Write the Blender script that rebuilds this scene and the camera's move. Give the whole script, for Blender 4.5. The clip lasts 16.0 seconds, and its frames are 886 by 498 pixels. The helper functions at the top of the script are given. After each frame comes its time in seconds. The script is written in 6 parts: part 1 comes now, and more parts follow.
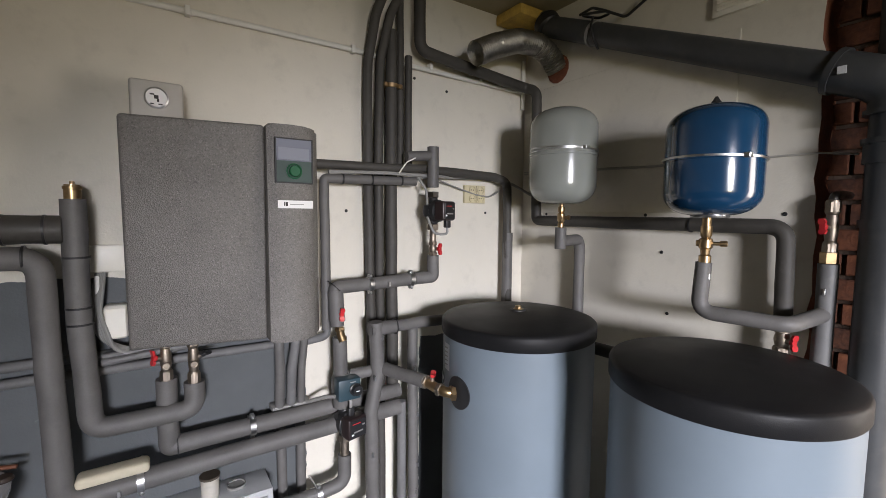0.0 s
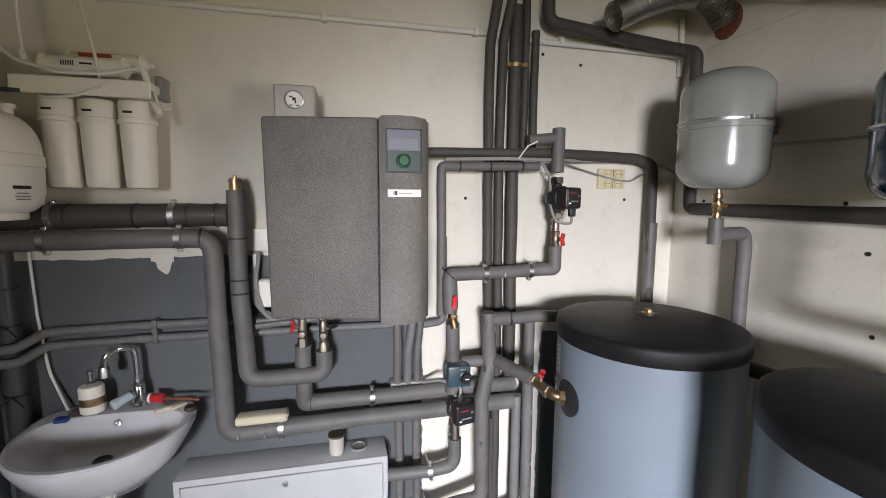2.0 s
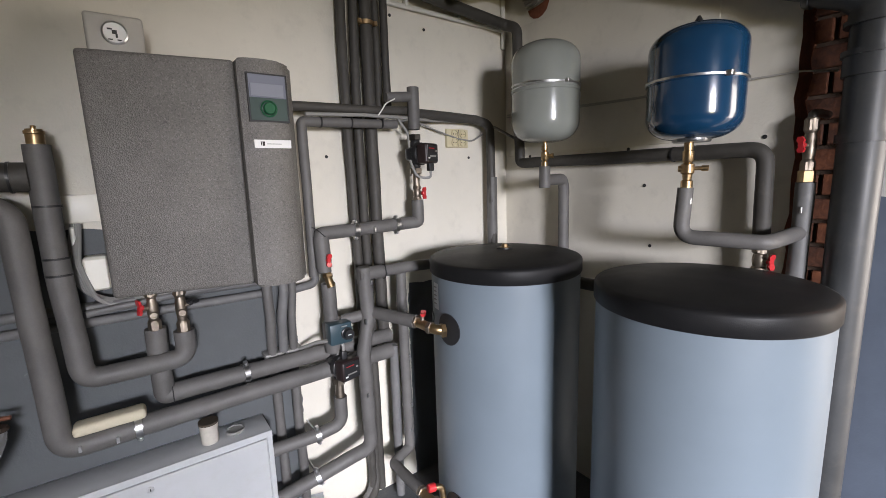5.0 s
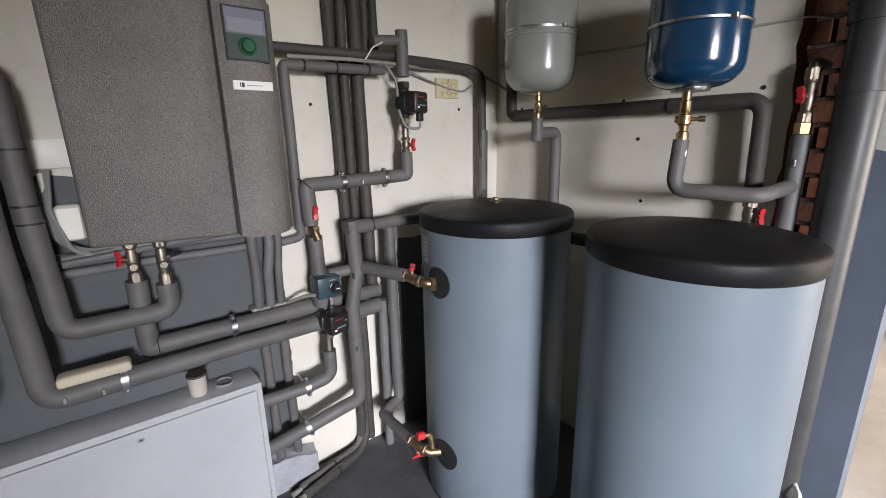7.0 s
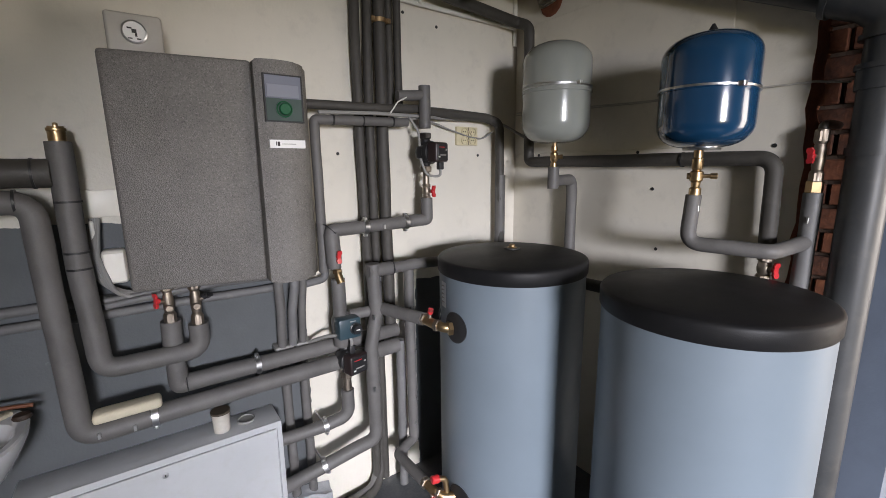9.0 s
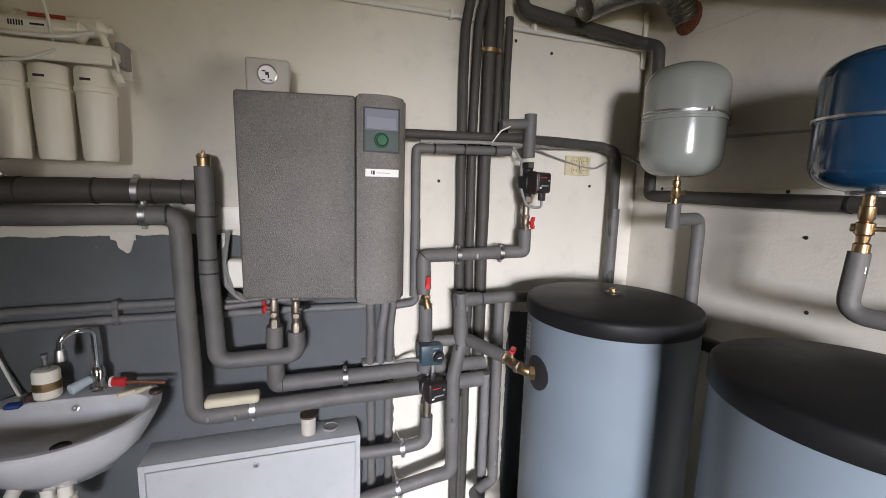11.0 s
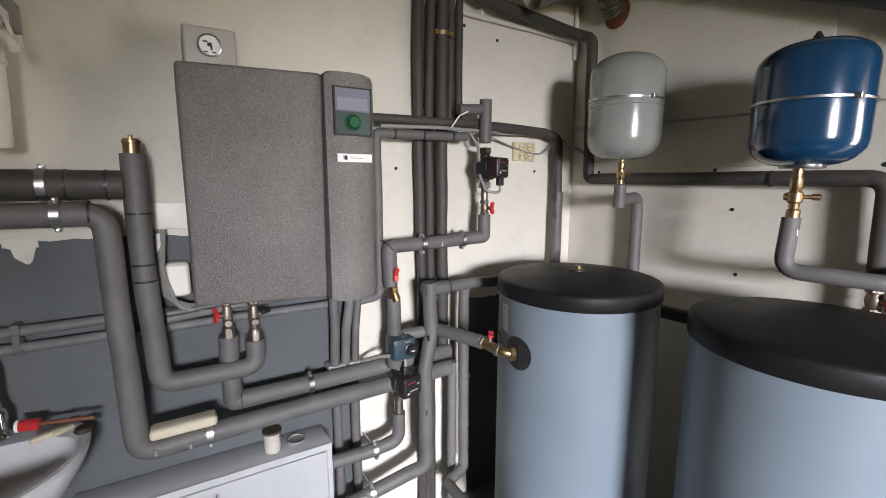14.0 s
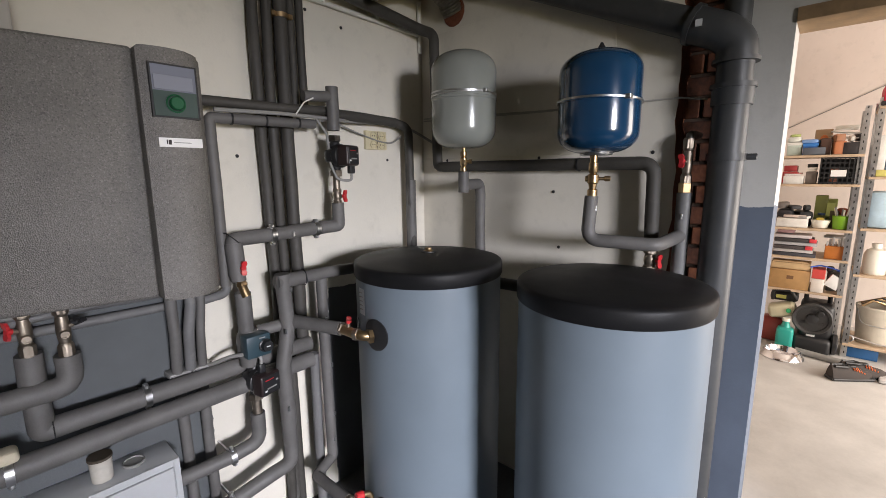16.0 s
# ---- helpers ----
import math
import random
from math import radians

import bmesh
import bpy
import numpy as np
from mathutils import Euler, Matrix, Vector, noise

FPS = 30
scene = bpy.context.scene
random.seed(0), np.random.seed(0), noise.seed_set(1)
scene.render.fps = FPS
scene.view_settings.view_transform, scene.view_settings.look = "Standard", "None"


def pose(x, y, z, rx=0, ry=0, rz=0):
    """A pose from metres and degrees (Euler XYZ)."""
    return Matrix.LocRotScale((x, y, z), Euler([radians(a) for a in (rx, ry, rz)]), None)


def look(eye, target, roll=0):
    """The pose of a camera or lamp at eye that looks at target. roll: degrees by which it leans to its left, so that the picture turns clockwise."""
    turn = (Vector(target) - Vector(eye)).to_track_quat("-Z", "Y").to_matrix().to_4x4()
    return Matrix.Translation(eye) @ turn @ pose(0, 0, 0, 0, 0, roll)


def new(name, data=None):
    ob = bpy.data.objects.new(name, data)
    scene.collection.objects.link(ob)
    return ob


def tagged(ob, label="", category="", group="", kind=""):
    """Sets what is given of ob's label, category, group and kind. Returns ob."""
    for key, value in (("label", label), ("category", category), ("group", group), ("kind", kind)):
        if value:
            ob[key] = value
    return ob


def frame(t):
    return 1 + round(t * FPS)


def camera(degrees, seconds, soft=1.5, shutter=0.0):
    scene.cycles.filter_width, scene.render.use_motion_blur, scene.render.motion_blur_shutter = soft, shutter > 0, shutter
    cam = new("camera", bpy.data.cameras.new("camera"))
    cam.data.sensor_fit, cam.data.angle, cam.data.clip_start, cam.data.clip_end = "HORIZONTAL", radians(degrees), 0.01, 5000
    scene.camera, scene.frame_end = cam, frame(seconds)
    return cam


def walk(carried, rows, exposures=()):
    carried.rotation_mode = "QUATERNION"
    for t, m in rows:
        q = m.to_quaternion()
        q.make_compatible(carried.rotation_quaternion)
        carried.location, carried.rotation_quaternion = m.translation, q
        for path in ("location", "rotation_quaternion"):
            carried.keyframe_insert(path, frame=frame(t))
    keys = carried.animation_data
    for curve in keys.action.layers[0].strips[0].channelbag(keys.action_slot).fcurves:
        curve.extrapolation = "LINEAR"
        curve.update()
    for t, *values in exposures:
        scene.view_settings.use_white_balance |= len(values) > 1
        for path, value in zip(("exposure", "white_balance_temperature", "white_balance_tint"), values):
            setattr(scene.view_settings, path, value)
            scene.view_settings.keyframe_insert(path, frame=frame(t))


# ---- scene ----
cam = camera(91.8, 16.0, soft=0.8)
PATH = [
    (0, (-0.011, -0.076, 1.539), (1.096, 1.582, 1.378), 0.5),
    (0.5, (0.074, -0.061, 1.541), (0.907, 1.746, 1.339), 0.1),
    (1, (0.137, -0.056, 1.54), (0.723, 1.841, 1.301), -0.1),
    (1.5, (0.155, -0.064, 1.544), (0.614, 1.867, 1.298), -0.1),
    (2, (0.159, -0.085, 1.553), (0.598, 1.851, 1.314), 0.4),
    (2.5, (0.142, -0.075, 1.549), (0.589, 1.86, 1.314), 0.5),
    (3, (0.097, -0.065, 1.539), (0.678, 1.834, 1.301), 0.5),
    (3.5, (0.043, -0.065, 1.519), (0.895, 1.727, 1.264), 0.2),
    (4, (0.005, -0.061, 1.51), (1.02, 1.639, 1.226), -0.3),
    (4.5, (-0.01, -0.075, 1.492), (1.094, 1.563, 1.179), -1.0),
    (4.7, (-0.014, -0.081, 1.475), (1.114, 1.54, 1.159), -1.3),
    (6.8, (-0.003, -0.071, 1.41), (1.172, 1.482, 0.953), -1.5),
    (7, (-0.013, -0.057, 1.418), (1.16, 1.483, 0.917), -1.1),
    (7.5, (-0.025, -0.054, 1.412), (1.126, 1.481, 0.848), -1.1),
    (8, (-0.045, -0.067, 1.41), (1.093, 1.462, 0.802), -1.0),
    (8.5, (-0.059, -0.074, 1.463), (1.097, 1.471, 0.936), -0.8),
    (8.7, (-0.054, -0.082, 1.483), (1.107, 1.486, 1.044), -0.8),
    (10.8, (0.1, -0.092, 1.519), (0.794, 1.764, 1.25), 1.4),
    (11, (0.106, -0.098, 1.53), (0.719, 1.784, 1.24), 1.6),
    (11.5, (0.084, -0.085, 1.509), (0.503, 1.851, 1.236), 1.3),
    (12, (0.064, -0.059, 1.511), (0.455, 1.882, 1.231), 1.5),
    (12.5, (-0.019, 0.001, 1.516), (0.443, 1.924, 1.222), 1.2),
    (13, (-0.073, 0.035, 1.511), (0.585, 1.901, 1.221), 0.5),
    (13.5, (-0.09, 0.04, 1.501), (0.775, 1.819, 1.207), 0.4),
    (14, (-0.094, 0.037, 1.498), (0.927, 1.728, 1.189), 0.1),
    (14.5, (-0.088, 0.02, 1.49), (1.071, 1.617, 1.167), -0.4),
    (15, (-0.087, 0.006, 1.478), (1.195, 1.506, 1.151), -0.7),
    (15.5, (-0.075, -0.03, 1.475), (1.316, 1.37, 1.148), -0.7),
    (16, (-0.071, -0.039, 1.479), (1.399, 1.272, 1.134), -0.5),
]
walk(cam, [(t, look(eye, target, roll)) for t, eye, target, roll in PATH],
     exposures=[(0, -0.22), (0.5, -0.22), (1.5, 0.0), (3.5, -0.06), (4.5, -0.15), (7, -0.37), (8.5, -0.36), (11, -0.08), (12.5, -0.04), (14, 0.0), (15, -0.30), (15.5, -0.53), (16, -0.49)])

# ---- world, daylight, exposure ----
world = bpy.data.worlds.new("sky")
scene.world = world
world.use_nodes = True
wn = world.node_tree.nodes
sky = wn.new("ShaderNodeTexSky")
sky.sky_type, sky.sun_disc = "NISHITA", False
sky.sun_elevation, sky.sun_rotation = radians(38), radians(200)
world.node_tree.links.new(sky.outputs[0], wn["Background"].inputs[0])
wn["Background"].inputs[1].default_value = 0.10


def area_lamp(name, m, sx, sy, watts, colour):
    d = bpy.data.lights.new(name, "AREA")
    d.shape, d.size, d.size_y, d.energy, d.color = "RECTANGLE", sx, sy, watts, colour
    ob = new(name, d)
    ob.matrix_world = m
    return ob


# daylight by the boiler room's window: sky from above the horizon, sunlit lawn from below it
sky_in = area_lamp("window_sky", look((-0.52, -3.52, 1.74), (1.15, 1.2, 0.02)), 0.74, 0.58, 57, (0.895, 0.89, 0.985))
sky_in.data.spread = radians(54)
lawn_in = area_lamp("window_lawn", look((-0.52, -3.52, 1.25), (1.55, 1.2, 2.65)), 0.74, 0.36, 4.2, (1.0, 0.86, 0.40))
lawn_in.data.spread = radians(80)
# and by the wide opening of the room next door
area_lamp("garage_daylight", look((3.4, -2.42, 1.15), (3.3, 0, 0.9)), 2.6, 1.9, 225, (1.0, 0.90, 0.82))

# ---- materials ----


def node_mat(name):
    m = bpy.data.materials.new(name)
    m.use_nodes = True
    nt = m.node_tree
    return m, nt, nt.nodes["Principled BSDF"]


def noise_tex(nt, scale, detail=4.0, coord="Object", rough=0.6):
    tc = nt.nodes.new("ShaderNodeTexCoord")
    n = nt.nodes.new("ShaderNodeTexNoise")
    n.inputs["Scale"].default_value, n.inputs["Detail"].default_value, n.inputs["Roughness"].default_value = scale, detail, rough
    nt.links.new(tc.outputs[coord], n.inputs["Vector"])
    return n


def ramp(nt, src, stops):
    r = nt.nodes.new("ShaderNodeValToRGB")
    while len(r.color_ramp.elements) < len(stops):
        r.color_ramp.elements.new(0.5)
    for e, (p, c) in zip(r.color_ramp.elements, stops):
        e.position, e.color = p, (*c, 1) if len(c) == 3 else c
    nt.links.new(src, r.inputs[0])
    return r


def mix(nt, fac, a, b, kind="MIX"):
    m = nt.nodes.new("ShaderNodeMix")
    m.data_type, m.blend_type = "RGBA", kind
    for sock, v in ((m.inputs[0], fac), (m.inputs[6], a), (m.inputs[7], b)):
        if isinstance(v, (int, float)):
            sock.default_value = v
        elif isinstance(v, tuple):
            sock.default_value = (*v, 1)
        else:
            nt.links.new(v, sock)
    return m.outputs[2]


def bump(nt, bsdf, src, strength, dist=0.002):
    b = nt.nodes.new("ShaderNodeBump")
    b.inputs["Strength"].default_value, b.inputs["Distance"].default_value = strength, dist
    nt.links.new(src, b.inputs["Height"])
    nt.links.new(b.outputs[0], bsdf.inputs["Normal"])


def surface(name, colour, rough=0.5, metal=0.0, vary=0.15, scale=6.0, grain=150.0, grain_bump=0.15, grain_dist=0.001, coat=0.0, dust=None, spec=0.5):
    """A plain material with stains at a large scale and grain at a small one."""
    m, nt, b = node_mat(name)
    big = noise_tex(nt, scale, 5)
    lo = tuple(c * (1 - vary) for c in colour)
    hi = tuple(min(1, c * (1 + vary)) for c in colour)
    r = ramp(nt, big.outputs[0], [(0.3, lo), (0.7, hi)])
    fine = noise_tex(nt, grain, 3)
    col = mix(nt, vary * 0.8, r.outputs[0], ramp(nt, fine.outputs[0], [(0.3, lo), (0.7, hi)]).outputs[0])
    if dust:
        spots = noise_tex(nt, 22, 6)
        col = mix(nt, ramp(nt, spots.outputs[0], [(0.52, (0, 0, 0)), (0.75, (0.6, 0.6, 0.6))]).outputs[0], col, dust)
    nt.links.new(col, b.inputs["Base Color"])
    rr = ramp(nt, big.outputs[0], [(0.25, (rough * 0.85,) * 3), (0.75, (min(1, rough * 1.15),) * 3)])
    nt.links.new(rr.outputs[0], b.inputs["Roughness"])
    b.inputs["Metallic"].default_value = metal
    b.inputs["Coat Weight"].default_value = coat
    b.inputs["Specular IOR Level"].default_value = spec
    if grain_bump:
        bump(nt, b, fine.outputs[0], grain_bump, grain_dist)
    return m


WHITE, GREY = (0.73, 0.69, 0.60), (0.099, 0.107, 0.112)


def wall_mat(name, white, grey, edges):
    """Plaster, white above and painted grey below an uneven edge. edges: (x0, x1, height) of the grey fields along x, or None."""
    m, nt, b = node_mat(name)
    geo = nt.nodes.new("ShaderNodeNewGeometry")
    sep = nt.nodes.new("ShaderNodeSeparateXYZ")
    nt.links.new(geo.outputs["Position"], sep.inputs[0])

    def maths(op, a, c):
        n = nt.nodes.new("ShaderNodeMath")
        n.operation = op
        for s, v in zip(n.inputs, (a, c)):
            if isinstance(v, (int, float)):
                s.default_value = v
            else:
                nt.links.new(v, s)
        return n.outputs[0]
    wob = noise_tex(nt, 9, 5)
    w = maths("MULTIPLY", maths("SUBTRACT", wob.outputs[0], 0.5), 0.035)
    z = maths("ADD", sep.outputs[2], w)
    x = maths("ADD", sep.outputs[0], w)
    grey_mask = None
    for x0, x1, top in edges:
        f = maths("MULTIPLY", maths("LESS_THAN", z, top), maths("MULTIPLY", maths("GREATER_THAN", x, x0), maths("LESS_THAN", x, x1)))
        grey_mask = f if grey_mask is None else maths("MAXIMUM", grey_mask, f)
    big, mid, fine = noise_tex(nt, 2.2, 5), noise_tex(nt, 14, 6), noise_tex(nt, 120, 4)
    wcol = ramp(nt, big.outputs[0], [(0.3, tuple(c * 0.9 for c in white)), (0.65, white)]).outputs[0]
    scuff = ramp(nt, mid.outputs[0], [(0.55, (0, 0, 0)), (0.78, (0.45, 0.45, 0.45))]).outputs[0]
    wcol = mix(nt, scuff, wcol, tuple(c * 0.72 for c in white))
    gcol = ramp(nt, big.outputs[0], [(0.3, tuple(c * 0.78 for c in grey)), (0.7, tuple(c * 1.15 for c in grey))]).outputs[0]
    chips = ramp(nt, mid.outputs[0], [(0.70, (0, 0, 0)), (0.73, (0.5, 0.5, 0.5))]).outputs[0]
    gcol = mix(nt, chips, gcol, tuple(c * 1.9 for c in grey))
    col = mix(nt, grey_mask, wcol, gcol) if grey_mask is not None else wcol
    nt.links.new(col, b.inputs["Base Color"])
    b.inputs["Roughness"].default_value = 0.72
    h = maths("ADD", maths("MULTIPLY", fine.outputs[0], 0.4), mid.outputs[0])
    bump(nt, b, h, 0.35, 0.005)
    return m


# first field is the dado, the second a grey area low behind the tanks
M_BACK = wall_mat("plaster_back", WHITE, GREY, [(-3, 0.455, 1.335), (0.98, 3, 0.97)])
M_LEFT = wall_mat("plaster_left", WHITE, (0.122, 0.138, 0.138), [(-9, 9, 1.335)])
M_RIGHT = wall_mat("plaster_right", tuple(c * 0.97 for c in WHITE), GREY, [])
M_PILLAR = wall_mat("plaster_pillar", (0.60, 0.59, 0.56), (0.115, 0.14, 0.185), [(-9, 9, 1.365)])
# ceiling colour darkened and yellowed so that it bounces less, warmer light
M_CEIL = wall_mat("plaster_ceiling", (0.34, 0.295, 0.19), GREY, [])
M_GARAGE = wall_mat("plaster_garage", (0.74, 0.66, 0.60), GREY, [])
M_FLOOR = surface("concrete_floor_paint", (0.070, 0.074, 0.080), 0.6, vary=0.4, scale=5, grain=90, grain_bump=0.3, grain_dist=0.002, dust=(0.13, 0.125, 0.115))
M_GFLOOR = surface("concrete_screed", (0.50, 0.485, 0.46), 0.8, vary=0.16, scale=3.5, grain=60, grain_bump=0.35, grain_dist=0.003)
M_FOAM = surface("grey_foam_insulation", (0.116, 0.111, 0.106), 0.58, vary=0.24, scale=9, grain=240, grain_bump=0.35, grain_dist=0.001, dust=(0.145, 0.14, 0.132))
M_FOAM2 = surface("dark_foam_insulation", (0.052, 0.048, 0.042), 0.64, vary=0.22, scale=9, grain=240, grain_bump=0.35, grain_dist=0.001, dust=(0.082, 0.077, 0.068))
M_FOAM3 = surface("light_foam_insulation", (0.140, 0.139, 0.138), 0.58, vary=0.15, scale=9, grain=240, grain_bump=0.3, grain_dist=0.001, dust=(0.22, 0.215, 0.205))
M_TAPE = surface("black_tape", (0.012, 0.012, 0.013), 0.4)
M_DARKNUT = surface("dark_steel_nut", (0.16, 0.15, 0.14), 0.38, 1.0, vary=0.2, scale=40)
M_STEEL = surface("zinc_steel", (0.52, 0.52, 0.52), 0.34, 1.0, vary=0.2, scale=30)
M_CHROME = surface("chrome", (0.78, 0.78, 0.80), 0.1, 1.0, vary=0.05, grain_bump=0.03)
M_BRASS = surface("brass", (0.42, 0.30, 0.165), 0.36, 1.0, vary=0.2, scale=40, grain_bump=0.1)
M_BRONZE = surface("dull_brass", (0.44, 0.31, 0.17), 0.42, 1.0, vary=0.25, scale=40, grain_bump=0.15)
M_NICKEL = surface("nickel_brass", (0.31, 0.265, 0.215), 0.48, 1.0, vary=0.2, scale=40)
M_RED = surface("red_paint", (0.52, 0.025, 0.03), 0.35, coat=0.3)
M_BLACK = surface("black_plastic", (0.018, 0.018, 0.019), 0.42)
M_LID = surface("black_lid_plastic", (0.010, 0.010, 0.0105), 0.46, vary=0.25, scale=7, grain=420, grain_bump=0.35, grain_dist=0.0012, dust=(0.014, 0.0135, 0.013), spec=0.16)
M_JACKET = surface("grey_vinyl_jacket", (0.160, 0.195, 0.226), 0.40, vary=0.06, scale=3, grain=300, grain_bump=0.06)
M_BLUE = surface("blue_enamel", (0.008, 0.042, 0.098), 0.17, vary=0.1, scale=6, grain=60, grain_bump=0.02, coat=0.6)
M_GREYVES = surface("grey_enamel", (0.255, 0.268, 0.245), 0.2, vary=0.06, scale=5, grain=60, grain_bump=0.02, coat=0.4)
M_WPLAST = surface("white_plastic", (0.82, 0.785, 0.69), 0.38, vary=0.05, grain_bump=0.04)
M_CREAM = surface("aged_cream_plastic", (0.62, 0.55, 0.36), 0.42, vary=0.1, grain_bump=0.05)
M_CERAM = surface("white_glazed_ceramic", (0.58, 0.585, 0.60), 0.09, vary=0.06, scale=8, grain_bump=0.01, coat=0.5, dust=(0.55, 0.53, 0.49))
M_CAB = surface("white_lacquered_steel", (0.45, 0.46, 0.465), 0.4, vary=0.05, scale=5, grain=200, grain_bump=0.05, dust=(0.42, 0.415, 0.40))
M_PVC = surface("dark_grey_pvc", (0.046, 0.048, 0.050), 0.46, vary=0.2, scale=6, grain=60, grain_bump=0.05, dust=(0.075, 0.073, 0.068))
M_SPONGE = surface("cream_foam", (0.62, 0.56, 0.42), 0.95, vary=0.1, grain=260, grain_bump=0.6, grain_dist=0.003)
M_BRICK = surface("red_brick", (0.17, 0.055, 0.026), 0.9, vary=0.4, scale=18, grain=90, grain_bump=0.8, grain_dist=0.005)
# mortar near black: the shade deep in the chase is in its colour
M_DARK_MORTAR = surface("mortar", (0.07, 0.045, 0.032), 0.95, vary=0.3, scale=18, grain=90, grain_bump=0.8, grain_dist=0.005)
M_WOOD = surface("raw_wood", (0.36, 0.24, 0.13), 0.7, vary=0.25, scale=14, grain=120, grain_bump=0.3)
M_CARD = surface("brown_cardboard", (0.36, 0.20, 0.095), 0.85, vary=0.15, scale=10)
M_TEAL = surface("dark_teal_plastic", (0.028, 0.055, 0.07), 0.4)
M_WINE = surface("dark_red_plastic", (0.02, 0.012, 0.012), 0.38)
M_BOX = surface("grey_switch_box", (0.42, 0.40, 0.36), 0.5, vary=0.08)
M_PAPER = surface("white_label", (0.78, 0.77, 0.75), 0.6, vary=0.03, grain_bump=0.0)
M_GREEN = surface("green_plastic", (0.01, 0.09, 0.035), 0.35)
M_SCREEN = surface("grey_screen", (0.19, 0.20, 0.24), 0.22, vary=0.04, grain_bump=0.0)
M_TWHITE = surface("white_tube", (0.72, 0.71, 0.66), 0.4, vary=0.05, grain_bump=0.0)
M_GCABLE = surface("grey_cable", (0.26, 0.255, 0.24), 0.5, vary=0.06, grain_bump=0.02)
M_INK = surface("black_ink", (0.02, 0.02, 0.02), 0.6, grain_bump=0.0)


def epp_mat():
    m, nt, b = node_mat("speckled_grey_foam_casing")
    v = nt.nodes.new("ShaderNodeTexVoronoi")
    v.inputs["Scale"].default_value = 330
    tc = nt.nodes.new("ShaderNodeTexCoord")
    nt.links.new(tc.outputs["Object"], v.inputs["Vector"])
    big = noise_tex(nt, 7, 4)
    g = ramp(nt, v.outputs["Color"], [(0.10, (0.040, 0.037, 0.034)), (0.30, (0.124, 0.116, 0.105)), (0.75, (0.172, 0.162, 0.147)), (0.93, (0.29, 0.275, 0.25))])
    col = mix(nt, 0.52, g.outputs[0], ramp(nt, big.outputs[0], [(0.3, (0.120, 0.113, 0.103)), (0.7, (0.192, 0.181, 0.165))]).outputs[0])
    nt.links.new(col, b.inputs["Base Color"])
    b.inputs["Roughness"].default_value = 0.46
    bump(nt, b, v.outputs["Distance"], 0.6, 0.002)
    return m


M_EPP = epp_mat()

# ---- mesh helpers ----


def smooth(me, angle=35):
    for p in me.polygons:
        p.use_smooth = True
    me.set_sharp_from_angle(angle=radians(angle))


def link(name, bm, material, smoothing=35):
    bmesh.ops.recalc_face_normals(bm, faces=bm.faces)
    me = bpy.data.meshes.new(name)
    bm.to_mesh(me)
    bm.free()
    me.materials.append(material)
    smooth(me, smoothing)
    return new(name, me)


def thing(name, bm, material, label, category, group="", kind=""):
    return tagged(link(name, bm, material), label, category, group, kind)


def part(name, bm, material, parent, label=""):
    ob = link(name, bm, material)
    ob.parent = parent
    ob.matrix_parent_inverse = parent.matrix_world.inverted()
    return tagged(ob, label)


def box(lo, hi, bevel=0.0, segs=2, bm=None):
    own = bmesh.new()
    r = bmesh.ops.create_cube(own, size=1)
    c = [(a + b) / 2 for a, b in zip(lo, hi)]
    for v in r["verts"]:
        v.co = Vector([c[i] + v.co[i] * (hi[i] - lo[i]) for i in range(3)])
    if bevel:
        bmesh.ops.bevel(own, geom=own.edges[:], offset=bevel, segments=segs, affect="EDGES", profile=0.5)
    return join(bm, own)


def join(bm, own):
    if bm is None:
        return own
    me = bpy.data.meshes.new("tmp")
    own.to_mesh(me)
    own.free()
    bm.from_mesh(me)
    bpy.data.meshes.remove(me)
    return bm


def lathe(profile, centre=(0, 0, 0), axis=(0, 0, 1), segs=32, bm=None, phase=0.0):
    """Turns (radius, height) pairs round an axis through centre."""
    own = bmesh.new()
    turn = Vector((0, 0, 1)).rotation_difference(Vector(axis)).to_matrix()
    rings = []
    for r, h in profile:
        if r < 1e-6:
            rings.append([own.verts.new(turn @ Vector((0, 0, h)) + Vector(centre))])
        else:
            rings.append([own.verts.new(turn @ Vector((r * math.cos(phase + 2 * math.pi * k / segs), r * math.sin(phase + 2 * math.pi * k / segs), h)) + Vector(centre)) for k in range(segs)])
    for a, b in zip(rings, rings[1:]):
        for k in range(segs):
            q = [a[k % len(a)], a[(k + 1) % len(a)], b[(k + 1) % len(b)], b[k % len(b)]]
            q = [v for i, v in enumerate(q) if v not in q[:i]]
            if len(q) > 2:
                own.faces.new(q)
    for ring in (rings[0], rings[-1]):
        if len(ring) > 2:
            own.faces.new(ring)
    return join(bm, own)


def cyl(a, b, r, segs=20, bevel=0.0, bm=None, r2=None):
    a, b = Vector(a), Vector(b)
    h = (b - a).length
    r2 = r if r2 is None else r2
    prof = [(r - bevel, 0), (r, bevel), (r2, h - bevel), (r2 - bevel, h)] if bevel else [(r, 0), (r2, h)]
    return lathe(prof, a, b - a, segs, bm)


